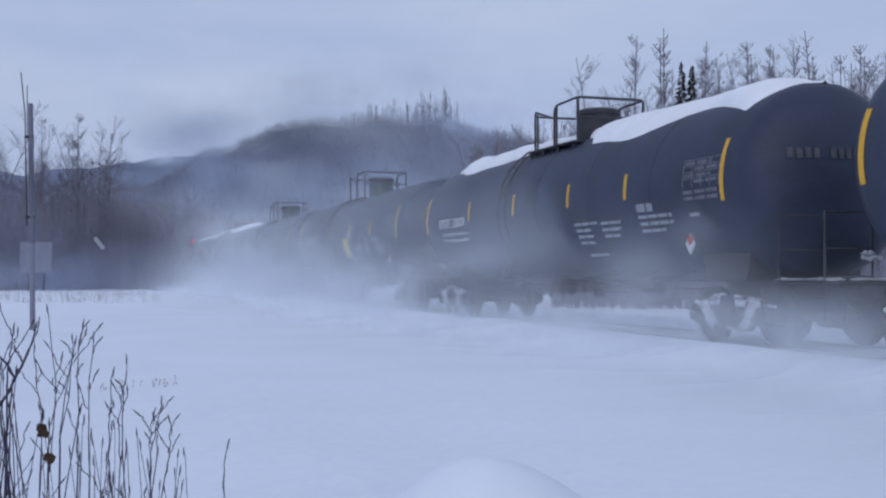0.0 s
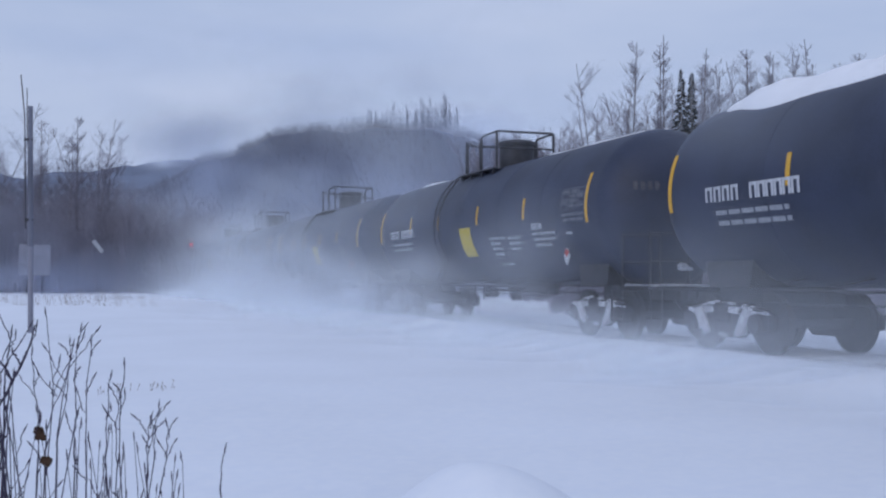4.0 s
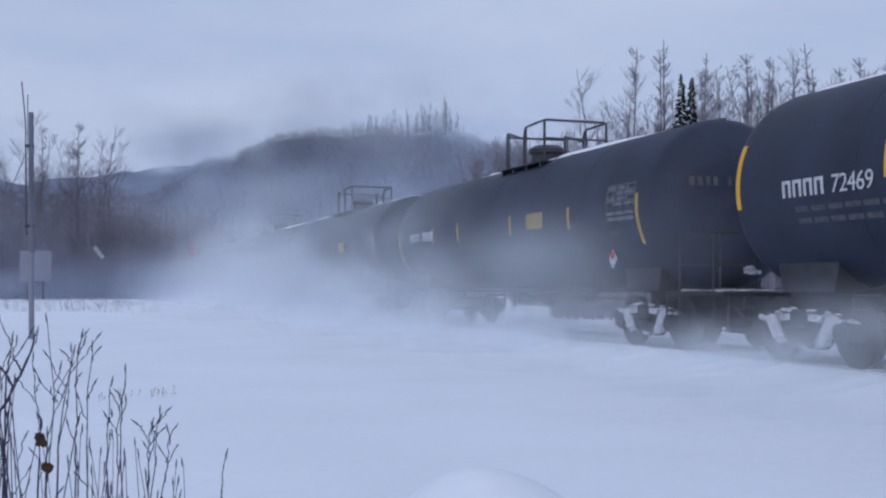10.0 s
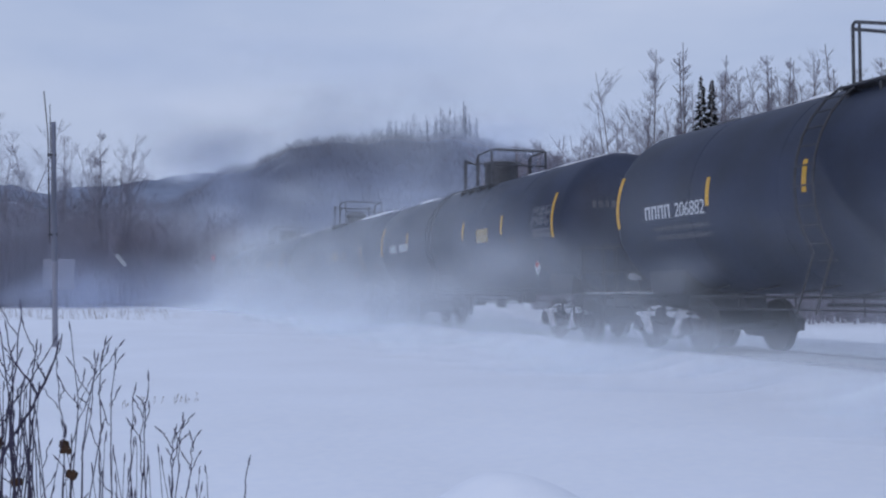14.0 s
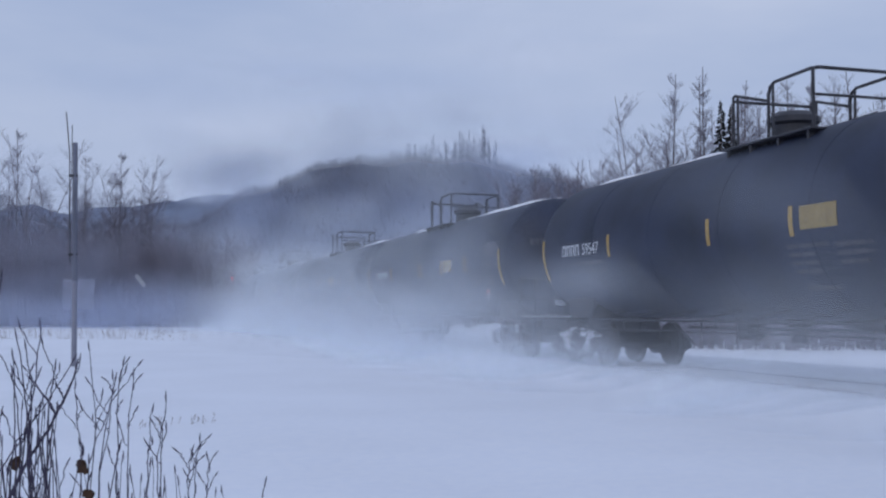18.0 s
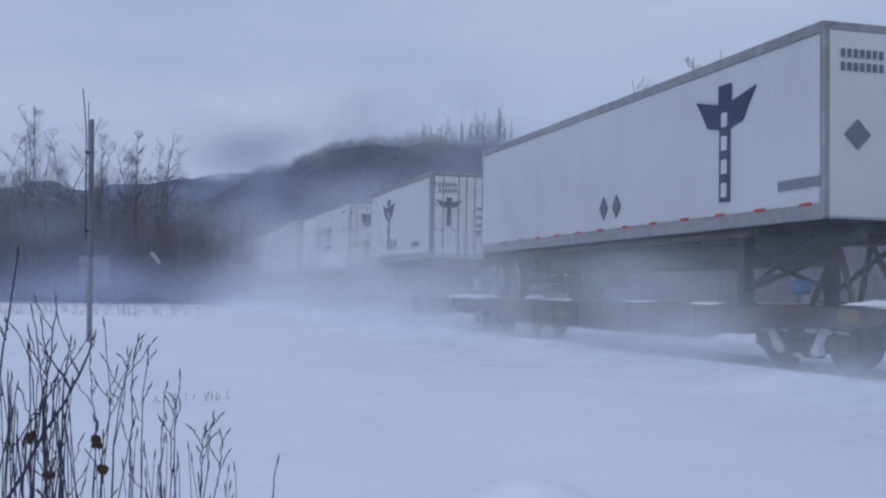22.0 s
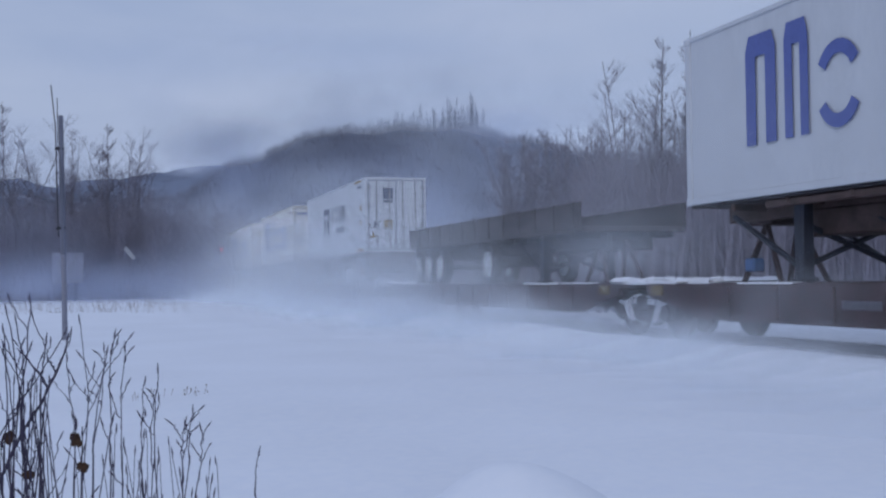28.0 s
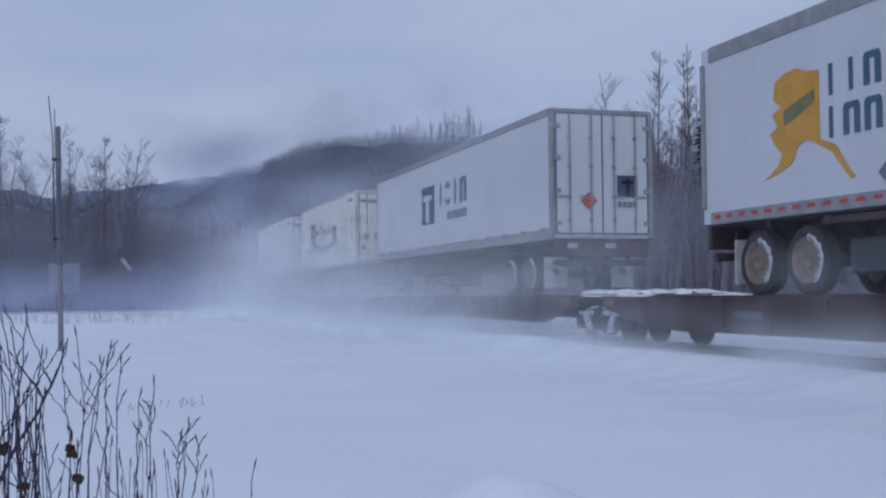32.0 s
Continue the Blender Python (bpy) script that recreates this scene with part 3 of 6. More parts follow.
def end_snow_mesh():
    """Flat cakes along the end platform and one frosted clump on the brake housing."""
    b = Build()
    rng = random.Random(11)
    for k in range(15):
        lump(b, (rng.uniform(-1.4, 1.2), 8.35 + rng.uniform(-0.2, 0.15), 1.03), (rng.uniform(0.25, 0.6), rng.uniform(0.15, 0.4), rng.uniform(0.03, 0.07)), rng)
    for k in range(14):
        lump(b, (rng.uniform(-1.0, -0.75), 8.25 + rng.uniform(-0.1, 0.1), 1.3 + rng.uniform(0, 0.14)), (rng.uniform(0.05, 0.12), 0.12, rng.uniform(0.04, 0.09)), rng)
    return b


def belly_mesh():
    b = Build().lathe([(0.62, 0.05), (0.62, 0.13), (0.8, 0.13), (0.82, 0.2), (1.06, 0.24), (1.06, 0.1)], "z", 14)
    b.box((-0.35, 0.9, 0.82), (0.3, 0.5, 0.3), 0.05)
    b.pipe([(-0.6, 2.6, 0.86), (-0.6, -3.0, 0.86)], 0.03)
    b.box((-0.6, -3.4, 0.92), (0.35, 0.6, 0.26), 0.06)
    b.rod((-0.5, -2.9, 0.94), (-0.5, -2.1, 0.94), 0.11, None, 14)
    b.pipe([(-1.0, 0.3, 0.62), (-1.0, 0.3, 1.05)], 0.025)
    b.pipe([(-1.0, -0.3, 0.6), (-1.0, -0.3, 1.05)], 0.025)
    return b


# car numbers that the stencils show; the reporting mark before them is drawn as bars
NUMBERS = {1: "228009", 2: "228006", 3: "228012", 4: "228040", 7: "228005", 9: "228011", 10: "228036", 11: "228014", 12: "72469", 16: "72474", 17: "206882", 21: "206871", 22: "59547", 23: "59558", 24: "36917"}
UPRIGHT = (12, 17, 18, 20, 21)
# where the gate of the top railing stands on the older cars
GATES = {13: 0.73, 14: 0.9, 15: 0.95, 16: 1.8, 18: 0.85, 19: 0.9, 22: 0.7, 23: 1.6, 24: 1.0, 25: 0.43, 26: 1.35}


def car_number(body, k):
    text = bpy.data.curves.new("car_number", "FONT")
    text.body, text.size, text.extrude = NUMBERS[k], 0.345, 0.003
    text.space_character = 0.95
    text.materials.append(STENCIL)
    part("car_number", text, body, "white stencilled car number", at=pose(-R - 0.012, 5.47, 2.335, 90, 0, -90))


def tank_car(k, old=False, snow=0, placard=False):
    low = old and k not in UPRIGHT
    shift = GATES.get(k, 1.7) - 1.52
    words = ("older black" if old else "dark grey-black") + " railway tank car,"
    words += (" thick snow on top" if snow == 2 else " thin snow on top" if snow else " bare on top")
    if placard:
        words += ", ochre placard" if old else ", yellow placard"
    car = thing("tank_car", words, "tank car", pose(TRACK, 0, 0), "tank cars of the train")
    body = part("tank", kept(("tank", old), tank_mesh, TANK_B if old else TANK, True), car)
    if snow:
        part("snow_cap", kept(("snow_cap", snow, k % 4), lambda: snow_cap_mesh(k % 4 + 1, snow == 2), CAP, True), car, "white snow lying on the tank")
    part("outlet_valve", kept("belly", belly_mesh, STEEL), car)
    side_rails(car)
    if not low:
        ladder(car)
    part("top_platform", kept("top_platform", platform_mesh, STEEL), car, at=pose(0, shift, 0))
    safety_railing(car, shift)
    if low:
        part("hatch", kept("hatch", lambda: Build().lathe([(-0.1, 0.1), (-0.1, 0.36), (0.2, 0.36), (0.24, 0.44), (0.33, 0.44), (0.42, 0.32), (0.46, 0.05)], "z", 22, (0, 0.1, ZC + R)), STEEL, True), car, "round hatch with a domed lid")
    else:
        part("fittings_housing", kept("housing", lambda: Build().lathe([(-0.1, 0.2), (-0.1, 0.45), (0.5, 0.45), (0.52, 0.48), (0.6, 0.48), (0.64, 0.42), (0.66, 0.05)], "z", 28, (0, 0.0, ZC + R)), STEEL, True), car, "drum-shaped housing over the valves")
    for s in (-1, 1):
        part("coupler", kept("coupler", coupler_mesh, STEEL), car, at=pose(0, 8.2 * s, 0, 0, 0, 0 if s > 0 else 180))
        truck(car, 6.75 * s)
        car_end(car, s)
        if low:
            part("stripe", kept("low_stripe", lambda: on_tank(Build(), -0.05, 0.05, 1.85, 2.75, 0.008, 14), WORN_STRIPE), body, "curved dull yellow reflective stripe", at=pose(0, 7.65 if s > 0 else -7.28, 0))
        else:
            part("stripe", kept("long_stripe", lambda: on_tank(Build(), -0.05, 0.05, 2.24, 3.2, 0.008, 14), STRIPE), body, "curved yellow reflective stripe", at=pose(0, 7.62 if s > 0 else -7.25, 0))
    if low:
        spots = (4.4, 2.31, -1.3, -4.42) if k < 20 else (4.2, 0.32, -2.05, -4.42)
    else:
        spots = (4.42, 1.84, -1.15, -4.1) if (placard or old) and k != 11 else (4.22, 1.88, -1.4, -4.1) if k > 7 else (4.07, 0.87, -1.66, -4.1) if k == 4 else (4.2, 1.25, -1.66, -4.1)
    for y in spots:
        if low:
            part("stripe", kept("low_short_stripe", lambda: on_tank(Build(), -0.05, 0.05, 2.24, 2.68, 0.008, 6), WORN_STRIPE), body, "short dull yellow reflective stripe", at=pose(0, y, 0))
        else:
            part("stripe", kept("short_stripe", lambda: on_tank(Build(), -0.05, 0.05, 2.45, 2.91, 0.008, 6), STRIPE), body, "short yellow reflective stripe", at=pose(0, y, 0))
    for i in range(4 if k in NUMBERS else 9 if old else 10):
        part("stencil_mark", kept("stencil_mark", lambda: glyph_on_tank(0.235, 0.19), STENCIL), body, at=pose(0, 6.53 - 0.235 * i - (0.25 if i > 3 else 0) + (0.035 * (i - 4) if i > 4 else 0), 0))
    if k in NUMBERS:
        car_number(body, k)

    def marks():
        b = Build()
        lines_on_tank(b, 6.3, 2.2, (1.85, 1.85), 0.07, 0.16)
        return b

    def data():
        b = Build()
        lines_on_tank(b, -1.85, 2.12, (1.0, 0.7, 0.65, 0.6, 0.0, 0.8))
        lines_on_tank(b, -3.0, 2.1, (0.8, 0.75, 0.6))
        lines_on_tank(b, -4.5, 2.34, (0.55,), 0.14)
        lines_on_tank(b, -4.5, 2.14, (1.15, 1.15, 0.8))
        lines_on_tank(b, -6.2, 2.1, (0.3,))
        return b

    def panel():
        b = Build()
        # a worn table: a frame of rules with rows of entries
        for i in range(4):
            on_tank(b, -7.2, -6.1, 2.94 - 0.1 * i, 2.955 - 0.1 * i, 0.008, 2)
            lines_on_tank(b, -6.15 - 0.3 * (i % 2), 2.92 - 0.1 * i, (0.75,), 0.05)
        for i in range(5):
            on_tank(b, -7.2 + 0.27 * i, -7.18 + 0.27 * i, 2.5, 2.95, 0.008, 4)
        lines_on_tank(b, -6.12, 2.46, (1.05, 1.05), 0.06, 0.1)
        return b

    def diamond():
        b = Build()
        return b.prism([(0.0, -0.18), (0.15, 0.0), (0.0, 0.18), (-0.15, 0.0)], -0.02, 0.0)

    part("small_stencil", kept(("marks", old), marks, FAINT if old else DIM), body, "small white stencilled lines")["kind"] = "stuff"
    part("data_stencil", kept(("data", old), data, DIM if not old else FAINT), body, "small white stencilled lines")["kind"] = "stuff"
    part("test_panel", kept("panel", panel, WORN), body, "faded grey stencil panel")["kind"] = "stuff"
    part("hazard_diamond", kept("diamond", diamond, STENCIL), body, "white and red hazard diamond", at=pose(-1.4, -6.15, 1.6))
    part("hazard_mark", kept("diamond_red", lambda: Build().prism([(0.0, -0.08), (0.1, 0.02), (0.0, 0.1), (-0.1, 0.02)], -0.02, 0.0), RED), body, at=pose(-1.41, -6.15, 1.66))
    part("end_mark", kept("end_marks", lambda: end_marks(), FAINT), body, "white stencilled bars on the tank end")["kind"] = "stuff"
    at = pose(0, -0.28 if k == 2 else 0.0, 0)
    if placard and old:
        part("placard", kept("ochre", lambda: on_tank(Build(), -3.14, -2.28, 2.32, 2.66, 0.012, 6), OCHRE), body, "ochre placard with a dark border")
    elif placard:
        part("placard", kept("yellow", lambda: on_tank(Build(), -0.66, 0.13, 1.71, 2.42, 0.012, 8), YELLOW), body, "plain yellow placard", at=at)
        part("placard_lines", kept("yellow_lines", lambda: lines_on_tank(Build(), 0.06, 2.35, (0.6, 0.6, 0.6, 0.6, 0.6), 0.02, 0.1), OCHRE), body, at=at)["kind"] = "stuff"
    return car


def end_marks():
    b = Build()
    for k in range(10):
        if k != 4:
            b.box((-0.95 + 0.13 * k, -HALF - 0.6 + 0.0 * k, ZC + 0.35), (0.08, 0.02, 0.16))
    b2 = Build()
    for x, y, z in b.v:
        rr = min(0.99, math.hypot(x, z - ZC) / R)
        b2.v.append((x, -HALF - 0.74 * math.sqrt(1 - rr * rr) - 0.012 - (0.01 if y < -HALF - 0.6 else 0), z))
    b2.f = b.f
    return b2


CARS = {0: (0, 2, 0), 1: (0, 2, 0), 2: (0, 0, 1), 3: (0, 0, 0), 4: (0, 2, 0), 5: (0, 2, 1), 6: (0, 1, 1), 7: (0, 0, 1), 8: (0, 0, 0), 9: (0, 0, 1), 10: (0, 0, 1), 11: (0, 0, 1)}
for k in range(-1, 27):
    old, snow, placard = CARS.get(k, (1, 1, 1) if k > 0 else (0, 1, 0))
    rides(tank_car(k, bool(old), snow, bool(placard)), 11.4 + 18.06 * k - 7.35)


# ---- flatcar platforms and trailers ----
def flat_platform(y0, y1, trucks, shy, shy_far):
    """One unit of an articulated flatcar: side sills, deck strips, hitch and the truck at its near end."""
    n = y1 - y0
    car = thing("flatcar_platform", "rust-red low flatcar platform with snow on its ends", "flatcar", pose(TRACK, 0, 0), "flatcar platforms")
    h = n / 2 - 0.5
    deck = Build()
    for s in (-1, 1):
        deck.box((0.85 * s, 0, 0.98), (0.85, 2 * h - 2.2, 0.07), 0.015)
    deck.box((0, 0, 0.86), (0.6, 2 * h, 0.3), 0.03)
    deck.box((0, -h + 0.5, 0.94), (2.6, 1.0, 0.12), 0.03)
    deck.box((0, h - 0.5, 0.94), (2.6, 1.0, 0.12), 0.03)
    d = part("deck", deck.mesh("deck", RUST), car)
    for s in (-1, 1):
        b = Build().prism([(-h + shy - 0.8, 0.6), (-h + shy, 0.4), (h - shy_far, 0.4), (h - shy_far + 0.8, 0.6), (h - 0.4, 0.72), (h - 0.1, 0.78), (h - 0.1, 0.99), (-h + 0.1, 0.99), (-h + 0.1, 0.78), (-h + 0.4, 0.72)], 1.27 * s - 0.04, 1.27 * s + 0.04)
        k = -h + shy + 0.3
        while k < h - shy_far:
            b.box((1.33 * s, k, 0.7), (0.06, 0.1, 0.5), 0.01)
            k += 1.35
        part("side_sill", b.mesh("side_sill", RUST), car, "rust-red side sill with stiffeners")
    part("end_plate", kept("end_plate", lambda: Build().box((-1.33, 0, 0.88), (0.03, 0.45, 0.18), 0.01), DULL), car, "dull yellow end marker", at=pose(0, h - 0.5, 0))
    part("end_plate", kept("end_plate", None, DULL), car, "dull yellow end marker", at=pose(0, -h + 0.7, 0))
    sn = Build()
    rng = random.Random(int(y0))
    for s in (-1, 1):
        for k in range(12):
            lump(sn, (rng.uniform(-1.1, 1.1), (h - rng.uniform(0.1, 1.1)) * s, 1.02 + rng.uniform(0, 0.03)), (rng.uniform(0.4, 0.9), rng.uniform(0.5, 1.1), rng.uniform(0.1, 0.2)), rng)
    part("deck_snow", sn.mesh("deck_snow", CAP), car, "snow lying on the deck ends")
    for s in (-1, 1):
        b = Build()
        k = -h + 0.2
        while k < h - 0.6:
            e = rng.uniform(0.6, 2.2)
            if rng.random() < 0.35:
                b.box((1.2 * s, k + e / 2, 1.0 + rng.uniform(0.0, 0.015)), (rng.uniform(0.1, 0.22), e, rng.uniform(0.03, 0.07)), 0.012)
            k += e + rng.uniform(0.1, 0.9)
        part("ledge_snow", b.mesh("ledge_snow", CAP), car, "snow lying along the deck edge")["kind"] = "stuff"
    part("number_board", kept("number_board", lambda: bars((-1.315, 2.2, 0.64), 0.12, 9, 0.08), WORN), d, "white stencilled bars")
    for y in trucks:
        truck(car, y)
    part("coupler", kept("coupler", coupler_mesh, STEEL), car, at=pose(0, -h - 0.25, 0, 0, 0, 180))
    part("bridge_plate", kept("bridge_plate", lambda: Build().box((-0.85, 0, 1.0), (0.7, 1.15, 0.03), 0.008), CAP), car, "snow-covered bridge plate over the joint", at=pose(0, -h - 0.3, 0))
    return car


def bars(corner, h, count, w=None, gap=(), fat=0.01):
    """A word as upright bars on a side wall; reads towards the near end."""
    b = Build()
    x, y, z = corner
    w = w or h * 0.62
    for k in range(count):
        if k not in gap:
            b.box((x, y - 0.14 * w, z + h / 2), (fat, 0.28 * w, h))
            b.box((x, y - 0.7 * w, z + h / 2), (fat, 0.28 * w, h))
            b.box((x, y - 0.42 * w, z + h * 0.9), (fat * 0.8, 0.4 * w, h * 0.2))
        y -= w * 1.16
    return b


def tyre_mesh():
    return Build().lathe([(-0.13, 0.33), (-0.14, 0.45), (-0.1, 0.5), (0.1, 0.5), (0.14, 0.45), (0.13, 0.33)], "x", 26, ring=True)


def rim_mesh():
    b = Build().lathe([(-0.1, 0.06), (-0.13, 0.08), (-0.13, 0.12), (-0.08, 0.14), (-0.06, 0.27), (-0.13, 0.31), (-0.145, 0.34), (0.1, 0.34), (0.1, 0.06)], "x", 22)
    for k in range(8):
        a = 2 * math.pi * k / 8
        b.rod((-0.06, 0.19 * math.cos(a), 0.19 * math.sin(a)), (-0.03, 0.19 * math.cos(a), 0.19 * math.sin(a)), 0.025, None, 6)
    return b


def hole_mesh():
    b = Build()
    for k in range(8):
        a = 2 * math.pi * (k + 0.5) / 8
        b.rod((-0.09, 0.215 * math.cos(a), 0.215 * math.sin(a)), (-0.05, 0.215 * math.cos(a), 0.215 * math.sin(a)), 0.036, None, 10)
    return b


def road_wheels(parent, ys, deck=1.02, rusty=False, pale=False):
    for y in ys:
        part("axle", kept("road_axle", lambda: Build().rod((-1.0, 0, 0.5), (1.0, 0, 0.5), 0.07, None, 10), STEEL), parent, at=pose(0, y, deck))
        for s in (-1, 1):
            t = part("tyre", kept("tyre", tyre_mesh, RUBBER, True), parent, at=pose(1.08 * s, y, deck + 0.5, 0, 0, 0 if s < 0 else 180))
            if not rusty and not pale:
                part("hand_holes", kept("hand_holes", hole_mesh, RUBBER), t, "dark hand holes in the wheel disc")["kind"] = "stuff"
            part("rim", kept(("rim", rusty, pale), rim_mesh, FLAP if pale else RIM_RUST if rusty else RIM, True), t, "rusty wheel rim" if rusty else "pale wheel rim")


def leg_mesh(s):
    b = Build().box((0.85 * s, 0, 1.6), (0.2, 0.24, 1.2), 0.02)
    b.box((0.85 * s, 0, 1.06), (0.3, 0.3, 0.05), 0.01)
    return b


def landing_legs(ob, at):
    """Two legs with their stays and the cross brace between them."""
    for s in (-1, 1):
        leg = part("landing_leg", kept(("leg", s), lambda: leg_mesh(s), PITCH), ob, at=at)
        part("stay", kept(("stay", s), lambda: Build().pipe([(0.85 * s, 0, 1.2), (0.85 * s, 1.9, 2.1)], 0.05), PITCH), leg)
        part("brace", kept(("brace", s), lambda: Build().pipe([(-0.85 * s, 0, 1.25), (0.85 * s, 0, 1.9)], 0.05), PITCH), leg)


def hanger_mesh():
    """Spring packs and hangers over one axle."""
    b = Build()
    for s in (-1, 1):
        b.box((0.62 * s, 0, -0.52), (0.1, 0.95, 0.09), 0.02)
        for e in (-0.46, 0.46):
            b.prism([(e - 0.1, -0.1), (e + 0.1, -0.1), (e + 0.05, -0.6), (e - 0.05, -0.6)], 0.62 * s - 0.03, 0.62 * s + 0.03)
        b.rod((0.62 * s, 0, -0.5), (0.62 * s, 0, -0.75), 0.06, None, 10)
    return b


def wheel_snow():
    """A crescent of snow thrown against the wheel and a cake in the rim."""
    b, rng = Build(), random.Random(3)
    for k in range(16):
        a = radians(100 + 9 * k)
        lump(b, (0.0, 0.36 * math.cos(a), 0.36 * math.sin(a)), (0.05, rng.uniform(0.1, 0.2), rng.uniform(0.1, 0.2)), rng)
    return b


def hitch_mesh():
    b = Build()
    for s in (-1, 1):
        b.pipe([(0.45 * s, -0.6, 1.0), (0.3 * s, 0, 2.0), (0.45 * s, 0.5, 1.0)], 0.055)
    b.box((0, 0, 2.02), (0.9, 0.7, 0.1), 0.03)
    return b


def chassis(ob, n, floor, colour, wheels_near, rusty=False, axles=(), legs=None):
    """The running gear under a box, from the platform deck up to its floor; axles and legs: places along the box."""
    h = n / 2
    part("underfloor", Build().box((0, 0, floor - 0.025), (2.36, n - 0.06, 0.05), 0.01).mesh("underfloor", UNDER), ob, "dark planked underfloor")
    b = Build()
    for s in (-1, 1):
        b.box((0.45 * s, 0, floor - 0.17), (0.12, n - 0.3, 0.28), 0.02)
    k = -h + 0.5
    while k < h - 0.2:
        b.box((0, k, floor - 0.1), (2.3, 0.1, 0.14), 0.02)
        k += 1.5
    s = -1 if wheels_near else 1
    ys = list(axles) or [s * (h - 1.5), s * (h - 2.75)]
    rest = -s * (h - 2.8) if legs is None else legs
    for y in ys:
        b.box((0, y, floor - 0.42), (1.6, 0.5, 0.3), 0.04)
    b.box((0, -s * 0.6, floor - 0.42), (1.1, n - 5.6, 0.42), 0.03)
    b.box((0, s * (h - 0.15), floor - 0.55), (2.3, 0.1, 0.14), 0.02)
    b.pipe([(-0.7, s * (h - 0.15), floor - 0.1), (-0.7, s * (h - 0.15), floor - 0.55)], 0.05)
    b.pipe([(0.7, s * (h - 0.15), floor - 0.1), (0.7, s * (h - 0.15), floor - 0.55)], 0.05)
    part("chassis", b.mesh("chassis", colour), ob, "dark frame with cross members")
    bolster = part("rear_bolster", Build().box((0, s * (h - 0.06), floor - 0.22), (2.36, 0.12, 0.4), 0.02).mesh("rear_bolster", RUST), ob, "rust-red rear bolster")
    for x in (-0.75, 0.2):
        part("reflector", Build().box((x, s * (h - 0.06 + 0.062), floor - 0.16), (0.26, 0.012, 0.12), 0.0).mesh("reflector", DIM), bolster, "pale reflector plate")
    road_wheels(ob, ys, 1.02, rusty)
    for y in ys:
        part("wheel_snow", kept("wheel_snow", wheel_snow, RIME), ob, "snow caked on the tyre", at=pose(-1.2, y, 1.52))["kind"] = "stuff"
    landing_legs(ob, pose(0, rest, 0, 0, 0, 0 if s < 0 else 180))
    part("hitch", kept("hitch", hitch_mesh, RUST), ob, at=pose(0, -s * (h - 1.0), 0))
    part("hitch_lever", kept("hitch_lever", lambda: Build().box((-0.75, 0, 1.3), (0.22, 0.28, 0.22), 0.03), BLUEBOX), ob, "small blue box by the hitch", at=pose(0, -s * (h - 1.3), 0))
    for e in (-1, 1):
        part("mud_flap", kept("flap", lambda: Build().box((0, 0, 1.55), (0.58, 0.02, 0.72), 0.005), FLAP), ob, "pale mud flap", at=pose(0.85 * e, s * (h - 0.75), 0))
        part("flap_mark", kept("flap_mark", lambda: Build().prism([(-0.12, 1.5), (0.06, 1.5), (0.12, 1.66), (-0.06, 1.66)], -0.015, 0.015), INK), ob, "small dark slanted mark", at=pose(0.85 * e, s * (h - 0.75), 0, 0, 0, 90))
    for y in ys:
        part("spring_hanger", kept("hanger", hanger_mesh, CHASSIS), ob, at=pose(0, y, floor))
    for e in (-1, 1):
        part("air_tank", kept("air_tank", lambda: Build().lathe([(-0.45, 0.02), (-0.42, 0.14), (0.42, 0.14), (0.45, 0.02)], "y", 14), STEEL), ob, at=pose(0.35 * e, s * (h - 4.1), floor - 0.45))
        part("side_rail", kept(("side_rail", round(n, 1)), lambda: Build().box((0, 0, 0), (0.1, n - 5.2, 0.12), 0.02), CHASSIS), ob, "dark lower side rail", at=pose(1.08 * e, -0.4 * s, floor - 0.12))
    part("brake_hose", kept("hose", lambda: Build().pipe([(-0.5, -1.6, 0), (-0.6, -0.9, -0.22), (-0.5, 0, -0.05), (-0.6, 0.9, -0.25), (-0.5, 1.6, 0)], 0.025), RUBBER), ob, at=pose(0, -s * (h - 5.5), floor - 0.35))
    part("tool_box", kept("tool_box", lambda: Build().box((-0.8, 0, 1.55), (0.5, 1.5, 0.5), 0.04), STEEL), ob, at=pose(0, 0.6 * s, 0))


def box_shell(n, w, z0, z1, bev=0.03):
    return Build().box((0, 0, (z0 + z1) / 2), (w, n, z1 - z0), bev)


def container_frame(n, w, z0, z1):
    """Corner posts, rails and castings, a little proud of the panels."""
    b, h = Build(), n / 2
    for sx in (-1, 1):
        for sy in (-1, 1):
            b.box((sx * (w / 2 - 0.06), sy * (h - 0.07), (z0 + z1) / 2), (0.14, 0.16, z1 - z0), 0.015)
            for z in (z0 + 0.06, z1 - 0.06):
                b.box((sx * (w / 2 - 0.06), sy * (h - 0.07), z), (0.17, 0.19, 0.13), 0.02)
        for z in (z0 + 0.06, z1 - 0.04):
            b.box((sx * (w / 2 - 0.03), 0, z), (0.08, n - 0.3, 0.12 if z < 3 else 0.08), 0.012)
    for sy in (-1, 1):
        for z in (z0 + 0.06, z1 - 0.05):
            b.box((0, sy * (h - 0.04), z), (w - 0.28, 0.1, 0.12), 0.012)
    return b


